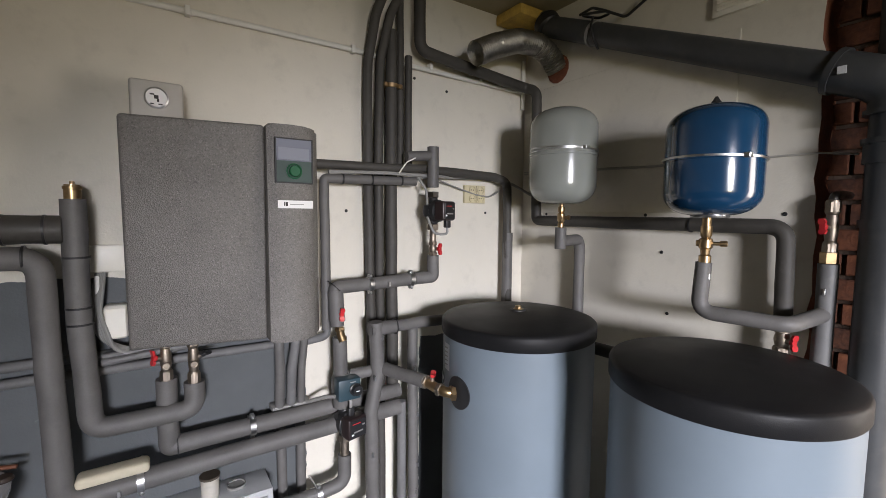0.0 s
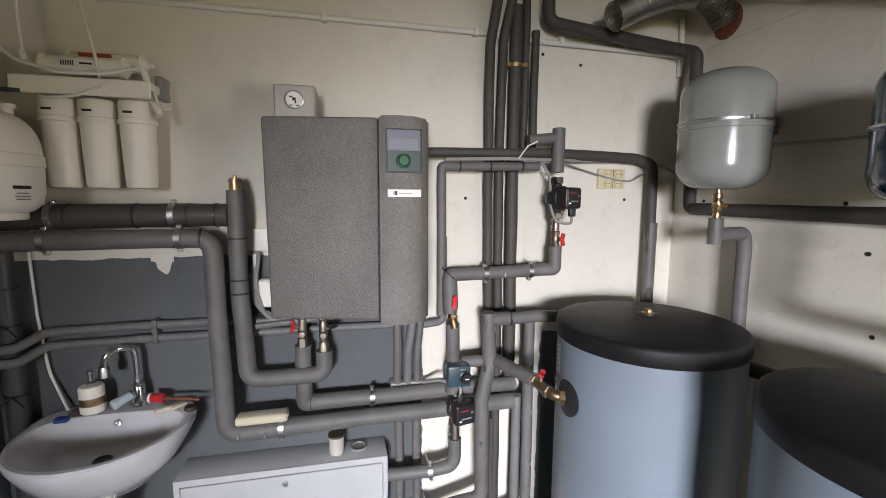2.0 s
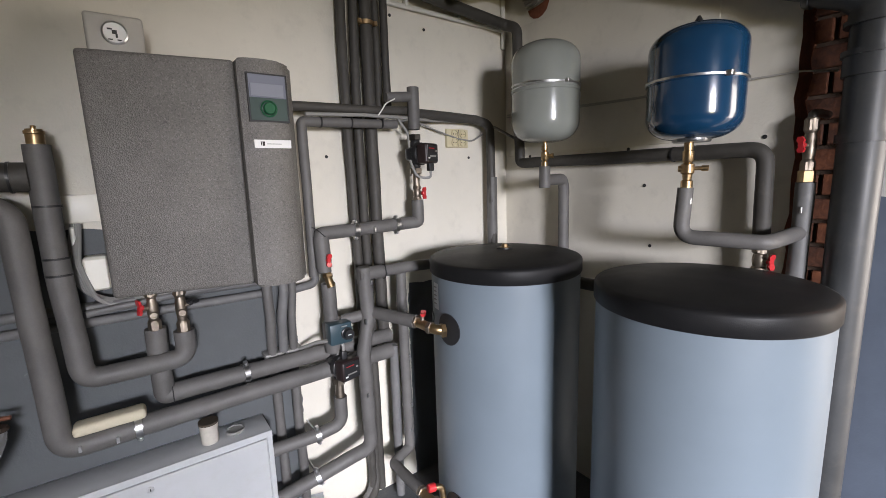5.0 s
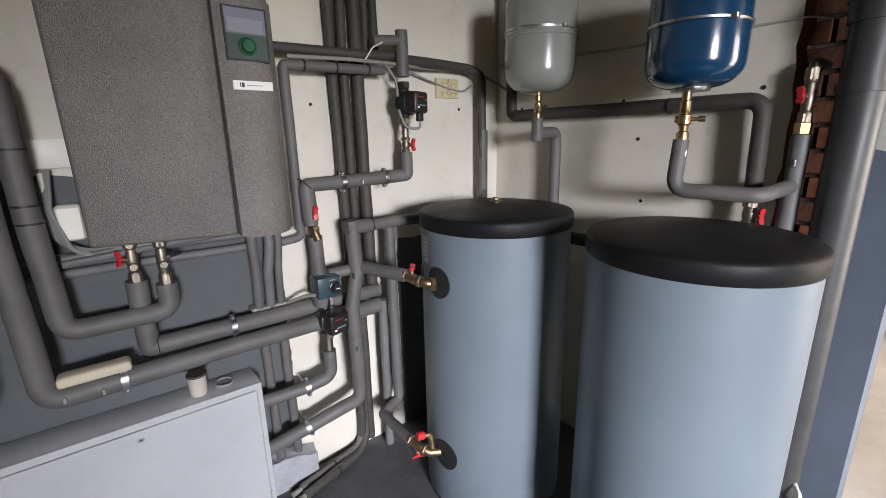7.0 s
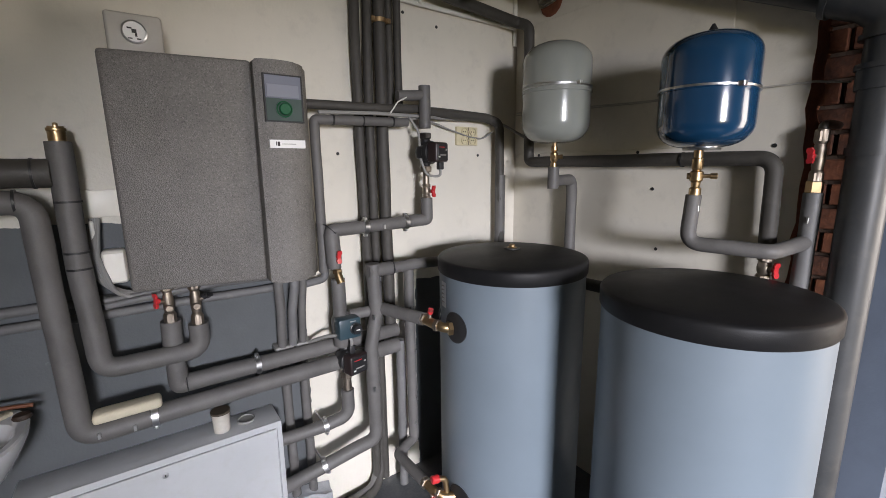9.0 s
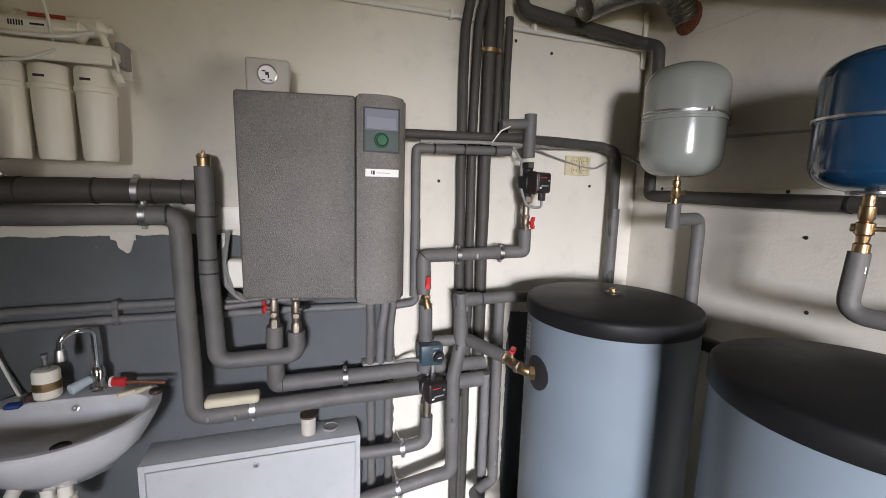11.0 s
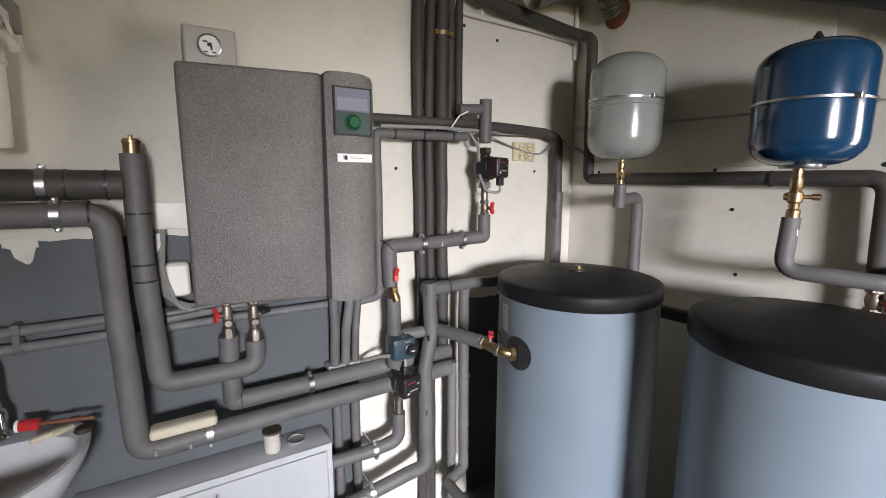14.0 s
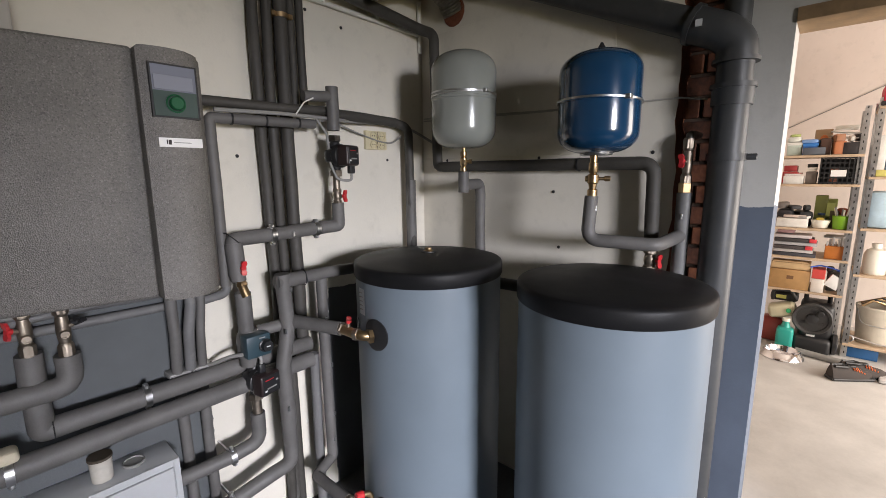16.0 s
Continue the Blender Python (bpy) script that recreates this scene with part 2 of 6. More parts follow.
def rounded(points, bend):
    """The points of a path whose corners are turned with the radius bend."""
    pts = [Vector(p) for p in points]
    out = [pts[0]]
    for i in range(1, len(pts) - 1):
        p, a, b = pts[i], (pts[i - 1] - pts[i]), (pts[i + 1] - pts[i])
        ang = a.angle(b)
        if ang > radians(177) or bend <= 0:
            out.append(p)
            continue
        cut = min(bend / math.tan(ang / 2), a.length * 0.48, b.length * 0.48)
        s, e = p + a.normalized() * cut, p + b.normalized() * cut
        n = max(3, int(math.degrees(math.pi - ang) / 11))
        for k in range(n + 1):
            u = k / n
            out.append(s * (1 - u) ** 2 + p * 2 * u * (1 - u) + e * u * u)
    out.append(pts[-1])
    return out


def tube(points, r, bend=0.04, segs=16, bm=None, wave=0.0, seed=0):
    path = rounded(points, bend)
    fine = [path[0]]
    for a, b in zip(path, path[1:]):
        n = max(1, int((b - a).length / 0.06)) if wave else 1
        fine += [a.lerp(b, (k + 1) / n) for k in range(n)]
    path = fine
    own = bmesh.new()
    d = (path[1] - path[0]).normalized()
    up = Vector((0, 0, 1)) if abs(d.z) < 0.9 else Vector((1, 0, 0))
    n = d.cross(up).normalized()
    rings = []
    for i, p in enumerate(path):
        t = ((path[i] - path[i - 1]).normalized() if i else d) + ((path[i + 1] - path[i]).normalized() if i + 1 < len(path) else Vector())
        t = t.normalized() if t.length > 1e-6 else d
        n = (n - t * n.dot(t)).normalized()
        m = t.cross(n)
        q, rr = p, r
        if wave and 0 < i < len(path) - 1:
            q = p + Vector((noise.noise(p * 5 + Vector((seed, 0, 0))), noise.noise(p * 5 + Vector((0, seed, 7))), noise.noise(p * 5 + Vector((3, 0, seed))))) * wave
            rr = r * (1 + 0.05 * noise.noise(p * 13 + Vector((seed, seed, 0))))
        rings.append([own.verts.new(q + (n * math.cos(2 * math.pi * k / segs) + m * math.sin(2 * math.pi * k / segs)) * rr) for k in range(segs)])
    for a, b in zip(rings, rings[1:]):
        for k in range(segs):
            own.faces.new((a[k], a[(k + 1) % segs], b[(k + 1) % segs], b[k]))
    own.faces.new(rings[0])
    own.faces.new(rings[-1])
    return join(bm, own)


def ring(centre, axis, r, width, thick=0.002, segs=20):
    """A flat band round a pipe."""
    w = width / 2
    return lathe([(r - thick, -w), (r + thick, -w), (r + thick, w), (r - thick, w)], centre, axis, segs)


def axis_of(a, b):
    return (Vector(b) - Vector(a)).normalized()


def pipe_run(points, r, material, label, bend=0.045, joints=(), clamps=(), name="insulated_pipe", group="", wave=0.0025, wall=None):
    """A lagged pipe with its black butt joints and steel clamps, each at (place, axis)."""
    root = thing(name, tube(points, r, bend, wave=wave, seed=len(bpy.data.objects)), material, label, "pipe", group)
    for c, ax in joints:
        part("joint", ring(c, ax, r, 0.006, 0.002), M_TAPE, root, "black joint in the lagging")
    for c, ax in clamps:
        clamp(c, ax, r, root, wall)
    return root


def clamp(c, ax, r, root, wall=None):
    c, ax = Vector(c), Vector(ax).normalized()
    bm = ring(c, ax, r + 0.002, 0.018, 0.0025)
    side = ax.cross(Vector((0, 1, 0)))
    side = side.normalized() if side.length > 0.1 else Vector((0, 0, 1))
    for s in (1, -1):
        e = c + side * s * (r + 0.006)
        box(e - Vector((0.007, 0.008, 0.007)), e + Vector((0.007, 0.008, 0.007)), 0.002, 1, bm)
    cl = part("pipe_clamp", bm, M_STEEL, root, "zinc-plated pipe clamp with screws")
    for s in (1, -1):
        e = c + side * s * (r + 0.007)
        part("screw", lathe([(0.006, 0), (0.006, 0.005), (0.003, 0.007)], e - Vector((0, 0.008, 0)), (0, -1, 0), 6), M_STEEL, cl)
    if wall is not None:
        part("threaded_rod", cyl(c + Vector((0, r, 0)), (c.x, wall, c.z), 0.004, 8), M_STEEL, cl)


def mitre(c, a, b, r, root):
    """The dark line where two lengths of lagging, running from c towards a and b, are cut to meet."""
    c, a, b = Vector(c), Vector(a).normalized(), Vector(b).normalized()
    side, long = a.cross(b).normalized(), (a + b).normalized()
    stretch = 1 / max(0.5, math.sin(a.angle(b) / 2))
    pts = [c + (side * math.cos(2 * math.pi * k / 28) + long * stretch * math.sin(2 * math.pi * k / 28)) * (r + 0.0008) for k in range(29)]
    part("joint", tube(pts, 0.0018, 0, 6), M_TAPE, root, "dark mitred joint in the lagging")


def hexnut(c, ax, r, h, bm=None):
    ax = Vector(ax).normalized()
    return lathe([(r * 0.9, -h / 2), (r, -h / 2 + 0.002), (r, h / 2 - 0.002), (r * 0.9, h / 2)], c, ax, 6, bm)


def text_bar(lo, hi, material, parent, name="print"):
    return part(name, box(lo, hi), material, parent)

# ---- structure ----


def wall(name, lo, hi, material, label, bm=None):
    return tagged(link(name, box(lo, hi) if bm is None else bm, material), label, "wall", kind="structure")


H0 = 2.51
tagged(link("floor", box((-1.15, -3.8, -0.1), (1.66, 1.75, 0)), M_FLOOR), "worn grey-painted concrete floor with dusty patches", "floor", kind="structure")
tagged(link("ceiling", box((-1.15, -3.8, H0), (1.81, 1.75, H0 + 0.12)), M_CEIL), "plastered ceiling, its colour darkened and yellowed to dim and warm its bounce", "ceiling", kind="structure")
wall_back = wall("wall_back", (-1.15, 1.6, 0), (1.81, 1.75, H0), M_BACK, "white plaster wall with a grey painted dado at the left and a grey field behind the tanks")
wall_left = wall("wall_left", (-1.15, -3.8, 0), (-1.0, 1.6, H0), M_LEFT, "plaster wall, white above a dark grey painted dado")
random.seed(11)
own = bmesh.new()
edge = [(0.378 + random.uniform(-0.012, 0.010), H0 * k / 44) for k in range(45)]
front = [own.verts.new((1.615, y, z)) for y, z in edge]
back = [own.verts.new((1.73, y - random.uniform(0.0, 0.012), z)) for y, z in edge]
far_f = [own.verts.new((1.615, 1.6, z)) for y, z in edge]
far_b = [own.verts.new((1.73, 1.6, z)) for y, z in edge]
for k in range(44):
    own.faces.new((front[k], front[k + 1], far_f[k + 1], far_f[k]))
    own.faces.new((back[k], back[k + 1], front[k + 1], front[k]))
    own.faces.new((far_b[k], far_b[k + 1], back[k + 1], back[k]))
wall_right = wall("wall_right", 0, 0, M_RIGHT, "off-white plaster wall with drill holes and a broken edge", own)
wall_right.data.materials.append(M_BRICK)
for p in wall_right.data.polygons:
    if abs(p.normal.y) > 0.5 and p.center.y < 0.5:
        p.material_index = 1
niche = wall("wall_niche", (1.73, 0.2, 0), (1.81, 1.6, H0), M_DARK_MORTAR, "bare red brickwork in an unplastered chase, its colour darkened for the shade")
bm = box((1.66, 0.085, 0), (1.81, 0.2, H0))
box((1.66, -3.8, 0), (1.81, -0.76, H0), bm=bm)
box((1.66, -0.76, 1.955), (1.81, 0.085, H0), bm=bm)
wall_door = wall("wall_door", 0, 0, M_PILLAR, "plastered wall with a blue-grey dado beside the doorway", bm)
bm = box((-1.0, -3.8, 0), (-0.94, -3.6, H0))
box((-0.16, -3.8, 0), (1.66, -3.6, H0), bm=bm)
box((-0.94, -3.8, 0), (-0.16, -3.6, 1.05), bm=bm)
box((-0.94, -3.8, 2.05), (-0.16, -3.6, H0), bm=bm)
wall("wall_front", 0, 0, M_LEFT, "plaster wall with the window, white over a grey dado", bm)
win = tagged(link("window_1", box((-0.98, -3.6, 1.02), (-0.12, -3.54, 1.05), 0.004), M_WPLAST), "white plastic window with a clear pane", "window", kind="structure")
bm = box((-0.94, -3.76, 1.05), (-0.89, -3.70, 2.05), 0.004)
box((-0.21, -3.76, 1.05), (-0.16, -3.70, 2.05), 0.004, bm=bm)
box((-0.89, -3.76, 1.05), (-0.21, -3.70, 1.10), 0.004, bm=bm)
box((-0.89, -3.76, 2.00), (-0.21, -3.70, 2.05), 0.004, bm=bm)
part("window_frame", bm, M_WPLAST, win)
M_GLASS, _nt, _b = node_mat("window_glass")
_b.inputs["Transmission Weight"].default_value, _b.inputs["Roughness"].default_value = 1.0, 0.0
pane = part("pane", box((-0.89, -3.735, 1.10), (-0.21, -3.731, 2.00)), M_GLASS, win)
pane.visible_shadow = False

# room next door
tagged(link("floor_garage", box((1.66, -2.7, -0.1), (5.75, 2.4, 0)), M_GFLOOR), "pale dusty concrete screed floor", "floor", kind="structure")
tagged(link("ceiling_garage", box((1.81, -2.7, 2.95), (5.75, 2.4, 3.05)), M_GARAGE), "pale plastered ceiling", "ceiling", kind="structure")
wall("wall_garage_far", (5.45, -2.5, 0), (5.6, 2.2, 2.95), M_GARAGE, "warm white plastered wall")
wall("wall_garage_side", (1.81, 2.2, 0), (5.6, 2.35, 2.95), M_GARAGE, "warm white plastered wall")
bm = box((1.81, -2.65, 0), (2.1, -2.5, 2.95))
box((4.7, -2.65, 0), (5.6, -2.5, 2.95), bm=bm)
box((2.1, -2.65, 2.15), (4.7, -2.5, 2.95), bm=bm)
wall("wall_garage_front", 0, 0, M_GARAGE, "plastered wall round a wide open garage doorway", bm)
wall("wall_garage_near", (1.81, -2.65, H0), (1.96, 2.35, 2.95), M_GARAGE, "plastered wall over the boiler room")
bm = box((1.652, -0.76, 1.915), (1.815, 0.085, 1.955), 0.003)
tagged(link("door_1", bm, M_WOOD), "rough brown timber head of the open doorway", "door", kind="structure")

bd = tagged(link("wall_board", box((1.6105, 0.60, 1.553), (1.6155, 1.598, 2.16), 0.002, 1), M_RIGHT), "thin plastered board on the wall with a chipped lower edge", "wall", kind="structure")

# ---- storage tanks ----


def tank(cx, cy, r, label):
    z0, zl = 0.015, 1.112
    prof = [(r - 0.03, z0), (r - 0.006, z0), (r, z0 + 0.012), (r, zl + 0.01), (r - 0.02, zl + 0.01)]
    root = thing("storage_tank", lathe(prof, (cx, cy, 0), segs=96), M_JACKET, label, "tank", "storage tanks")
    rl = r + 0.006
    lid = [(rl - 0.02, zl - 0.002), (rl - 0.003, zl - 0.002), (rl, zl + 0.003), (rl, zl + 0.040), (rl - 0.002, zl + 0.046), (rl - 0.006, zl + 0.050), (rl - 0.012, zl + 0.052)]
    for k in range(1, 9):
        u = k / 8
        lid.append(((rl - 0.012) * (1 - u), zl + 0.052 + 0.020 * (1 - (1 - u) ** 2)))
    part("lid", lathe(lid, (cx, cy, 0), segs=96), M_LID, root, "black grained plastic lid")
    part("base", lathe([(r - 0.01, 0), (r - 0.006, 0.002), (r - 0.006, z0 + 0.002)], (cx, cy, 0), segs=64), M_BLACK, root, "black base ring")
    seam = Vector((cx, cy, 0)) + Vector((math.cos(radians(-5)), math.sin(radians(-5)), 0)) * r
    part("seam", box(seam - Vector((0.004, 0.006, -0.03)), seam + Vector((0.004, 0.006, 1.105))), M_BLACK, root, "black zip seam of the jacket")
    return root


def disc_on(root, cx, cy, r, deg, z, rad, name, material, label="", lift=0.004, segs=32, prof=None):
    """A disc on the tank's side that bends with it."""
    own = bmesh.new()
    a0 = radians(deg)
    rings = []
    for k in range(5):
        q = rad * k / 4
        n = 1 if k == 0 else segs
        rings.append([own.verts.new((cx + (r + lift) * math.cos(a0 + q * math.cos(2 * math.pi * i / n) / r), cy + (r + lift) * math.sin(a0 + q * math.cos(2 * math.pi * i / n) / r), z + q * math.sin(2 * math.pi * i / n))) for i in range(n)])
    rings.append([own.verts.new((cx + (r - 0.004) * math.cos(a0 + rad * math.cos(2 * math.pi * i / segs) / r), cy + (r - 0.004) * math.sin(a0 + rad * math.cos(2 * math.pi * i / segs) / r), z + rad * math.sin(2 * math.pi * i / segs))) for i in range(segs)])
    for a, b in zip(rings, rings[1:]):
        for i in range(segs):
            q = [a[i % len(a)], a[(i + 1) % len(a)], b[(i + 1) % len(b)], b[i % len(b)]]
            q = [v for j, v in enumerate(q) if v not in q[:j]]
            own.faces.new(q)
    return part(name, own, material, root, label)


T1, T2 = (1.097, 1.079, 0.2755), (1.171, 0.409, 0.266)
tank1 = tank(*T1, "grey jacketed hot-water storage tank with a black lid and brass plug")
tank2 = tank(*T2, "grey jacketed buffer tank with a plain black lid")
plug = part("plug", lathe([(0.017, 1.180), (0.020, 1.183), (0.020, 1.190), (0.012, 1.192), (0.012, 1.200), (0.009, 1.202)], (1.105, 1.085, 0), segs=8), M_BRASS, tank1, "brass screw plug")
part("washer", lathe([(0.030, 1.184), (0.030, 1.1885), (0.012, 1.1895)], (1.105, 1.085, 0), segs=24), M_BLACK, tank1)
A1 = 182.0
disc_on(tank1, *T1[:2], T1[2], A1, 0.935, 0.056, "rosette", M_BLACK, "black rubber rosette round the upper socket")
disc_on(tank1, *T1[:2], T1[2], A1 + 4, 0.250, 0.058, "rosette", M_BLACK, "black rubber rosette round the lower socket")
disc_on(tank1, *T1[:2], T1[2], 152, 0.94, 0.022, "rosette", M_BLACK)
disc_on(tank2, *T2[:2], T2[2], 172, 0.335, 0.066, "rosette", M_BLACK, "black rubber rosette round the lower socket")

# ---- expansion vessels ----


def vessel(cx, cy, r, zb, zt, material, label, dome, group="expansion vessels"):
    h = zt - zb
    cap = h * 0.21
    prof = [(0.02, zb)]
    for k in range(1, 9):
        a = radians(-90 + 90 * k / 8)
        prof.append((0.02 + (r - 0.02) * math.cos(a) ** 0.72, zb + cap * (1 + math.sin(a))))
    prof.append((r, zb + h * 0.49))
    prof += [(r + 0.003, zb + h * 0.495), (r + 0.003, zb + h * 0.515), (r, zb + h * 0.52)]
    for k in range(0, 9):
        a = radians(90 * k / 8)
        prof.append((max(0.0, r * math.cos(a) ** 0.72), zt - cap * (1 - math.sin(a))))
    root = thing("expansion_vessel", lathe(prof, (cx, cy, 0), segs=72), material, label, "expansion vessel", group)
    fs = 0.503 if dome else 0.555
    part("strap", ring((cx, cy, zb + h * fs), (0.03, -0.02, 1), r + (0.004 if dome else 0.001), 0.006, 0.0012, 64), M_STEEL, root, "thin steel fixing strap")
    if not dome:
        part("strap", ring((cx, cy, zb + h * 0.543), (-0.02, 0.03, 1), r + 0.001, 0.003, 0.0012, 64), M_STEEL, root)
    d = (Vector((-0.05, -0.06, 0)) - Vector((cx, cy, 0))).normalized()
    s = d.cross(Vector((0, 0, 1)))
    p = Vector((cx, cy, zb + h * fs)) + (d * 0.80 - s * 0.60) * (r + 0.006)
    part("strap_lock", box(p - Vector((0.009, 0.009, 0.007)), p + Vector((0.009, 0.009, 0.007)), 0.002, 1), M_STEEL, root, "steel screw lock of the strap")
    if dome:
        part("valve_cap", lathe([(0.019, zt - 0.006), (0.017, zt + 0.004), (0.008, zt + 0.018), (0.004, zt + 0.026), (0.0, zt + 0.027)], (cx, cy, 0), segs=16), M_BLACK, root, "black plastic valve cap")
        part("flange", lathe([(0.050, zb - 0.006), (0.052, zb - 0.002), (0.050, zb + 0.006)], (cx, cy, 0), segs=32), M_STEEL, root, "steel bottom flange")
    else:
        part("valve_cap", lathe([(0.006, zt - 0.002), (0.006, zt + 0.004), (0.0, zt + 0.005)], (cx, cy, 0), segs=12), M_BLACK, root)
    back = Vector((cx + r - 0.004, cy, zb + h * 0.56))
    part("wall_bracket", box(back - Vector((0, 0.02, 0.03)), (1.615, cy + 0.02, back.z + 0.03), 0.002, 1), M_STEEL, root)
    return root


GV, BV = (1.406, 1.154), (1.378, 0.558)
vessel(*GV, 0.137, 1.585, 1.978, M_GREYVES, "light grey enamelled expansion vessel strapped to the wall", False)
vessel(*BV, 0.130, 1.542, 1.866, M_BLUE, "glossy dark blue expansion vessel strapped to the wall", True)

# ---- heat pump unit ----
hp = tagged(new("heat_pump_unit"), "speckled dark grey wall-hung heat pump unit with a round green knob", "heat pump")
hp.location = (0.17, 1.6, 1.15)
bpy.context.view_layer.update()
bm = box((-0.087, 1.325, 1.150), (0.262, 1.575, 1.795))
for v in bm.verts:
    if v.co.y < 1.4:
        low, right = v.co.z < 1.2, v.co.x > 0.1
        v.co.y = (1.300 if low else 1.275) if right else (1.385 if low else 1.335)
bmesh.ops.bevel(bm, geom=bm.edges[:], offset=0.010, segments=3, affect="EDGES", profile=0.5)
part("casing", bm, M_EPP, hp)
own = bmesh.new()
prof = []
for k in range(13):
    u = k / 12
    prof.append((0.262 + 0.163 * u, 1.262 - 0.022 * math.sin(math.pi * min(1, u * 1.05 + 0.08)) + (0.05 * max(0, u - 0.82) / 0.18)))
lo_ring = [own.verts.new((x, y, 1.148)) for x, y in prof] + [own.verts.new((0.437, 1.575, 1.148)), own.verts.new((0.262, 1.575, 1.148))]
hi_ring = [own.verts.new((v.co.x, v.co.y, 1.797)) for v in lo_ring]
n = len(lo_ring)
for k in range(n):
    own.faces.new((lo_ring[k], lo_ring[(k + 1) % n], hi_ring[(k + 1) % n], hi_ring[k]))
own.faces.new(lo_ring)
own.faces.new(hi_ring)
bmesh.ops.bevel(own, geom=[e for e in own.edges if abs(e.verts[0].co.z - e.verts[1].co.z) < 1e-5], offset=0.006, segments=2, affect="EDGES")
part("control_column", own, M_EPP, hp, "rounded column with the control panel")
part("groove", box((0.257, 1.312, 1.152), (0.267, 1.57, 1.788)), M_BLACK, hp)
yf = 1.243
panel = part("control_panel", box((0.283, yf - 0.004, 1.628), (0.388, yf + 0.02, 1.756), 0.002, 1), M_SCREEN, hp, "grey control panel with a screen and a knob")
for lo, hi in (((0.281, yf - 0.006, 1.626), (0.285, yf + 0.02, 1.758)), ((0.386, yf - 0.006, 1.626), (0.390, yf + 0.02, 1.758)), ((0.285, yf - 0.006, 1.754), (0.386, yf + 0.02, 1.758)), ((0.285, yf - 0.006, 1.626), (0.386, yf + 0.02, 1.630))):
    part("panel_frame", box(lo, hi), M_BLACK, panel)
M_LCD = surface("pale_lcd", (0.25, 0.26, 0.30), 0.14, vary=0.04, grain_bump=0.0)
part("display", box((0.289, yf - 0.0065, 1.695), (0.379, yf, 1.730), 0.001, 1), M_LCD, panel, "pale grey-blue display")
part("knob_field", box((0.285, yf - 0.0055, 1.630), (0.386, yf, 1.692), 0.001, 1), surface("dark_green_panel", (0.05, 0.075, 0.066), 0.35), panel)
knob = part("knob", lathe([(0.017, 0), (0.017, 0.012), (0.014, 0.016), (0.0, 0.016)], (0.334, yf - 0.005, 1.662), (0, -1, 0), 28), M_GREEN, panel, "round green knob")
part("knob_ring", lathe([(0.023, 0), (0.023, 0.004), (0.0195, 0.006), (0.0195, 0)], (0.334, yf - 0.005, 1.662), (0, -1, 0), 32), M_GREEN, panel, "green ring")
stick = part("sticker", box((0.286, yf - 0.007, 1.553), (0.388, yf + 0.02, 1.576), 0.0), M_PAPER, hp, "white sticker with a red and black mark")
part("mark", box((0.3075, yf - 0.0085, 1.559), (0.314, yf, 1.571)), M_WINE, stick)
part("mark", box((0.303, yf - 0.0085, 1.560), (0.3055, yf, 1.571)), M_INK, stick)
part("print", box((0.320, yf - 0.0085, 1.5635), (0.360, yf, 1.5655)), M_GCABLE, stick)
for sx in (0.05, 0.35):
    part("hanger", box((sx, 1.57, 1.45), (sx + 0.04, 1.6, 1.75), 0.002, 1), M_BLACK, hp)

# pressure gauge in its foam shell
gb = tagged(new("pressure_gauge"), "grey foam-cased pressure gauge above the heat pump unit", "gauge")
gb.location = (0.0, 1.45, 1.79)
bpy.context.view_layer.update()
part("shell", box((-0.062, 1.435, 1.7905), (0.070, 1.595, 1.915), 0.009, 3), M_BOX, gb)
part("dial", lathe([(0.026, 0), (0.026, 0.005), (0.0, 0.005)], (0.003, 1.436, 1.865), (0, -1, 0), 32), M_PAPER, gb, "white dial")
part("bezel", lathe([(0.030, 0), (0.030, 0.008), (0.026, 0.010), (0.026, 0)], (0.003, 1.436, 1.865), (0, -1, 0), 36), M_STEEL, gb, "steel bezel")
bm = box((-0.013, 1.4295, 1.872), (-0.002, 1.4305, 1.876))
box((-0.003, 1.4295, 1.862), (0.008, 1.4305, 1.872), bm=bm)
box((0.004, 1.4295, 1.853), (0.009, 1.4305, 1.863), bm=bm)
part("pointer", bm, M_INK, gb, "black print and pointer")
for s in (-1, 1):
    part("print", box((0.003 + s * 0.010 - 0.006, 1.4295, 1.846), (0.003 + s * 0.010 + 0.004, 1.4305, 1.849)), M_INK, gb)

# ---- lagged pipes on the back wall ----
X, Z = (1, 0, 0), (0, 0, 1)
pipe_run([(-0.998, 1.49, 1.475), (-0.724, 1.49, 1.484), (-0.225, 1.49, 1.488)], 0.039, M_FOAM2, "thick dark grey lagged pipe under the filters", joints=[((-0.685, 1.49, 1.485), X), ((-0.50, 1.49, 1.487), X), ((-0.345, 1.49, 1.488), X), ((-0.262, 1.49, 1.488), X)], clamps=[((-0.728, 1.49, 1.484), X), ((-0.39, 1.49, 1.488), X)], wall=1.6)
pipe_run([(-0.201, 1.49, 1.572), (-0.201, 1.49, 1.22), (-0.190, 1.49, 0.905), (0.072, 1.49, 0.905), (0.072, 1.49, 0.995)], 0.0300, M_FOAM, "dark grey lagged riser bent below the unit", bend=0.05, joints=[((-0.201, 1.49, 1.41), Z), ((-0.201, 1.49, 1.267), Z), ((-0.201, 1.49, 1.220), Z)])
vent = thing("air_vent", lathe([(0.020, 1.566), (0.020, 1.598), (0.022, 1.600), (0.022, 1.607), (0.018, 1.609), (0.018, 1.612), (0.006, 1.613), (0.006, 1.621), (0.0, 1.623)], (-0.201, 1.49, 0), segs=24), M_BRASS, "brass air vent on top of the riser", "air vent")
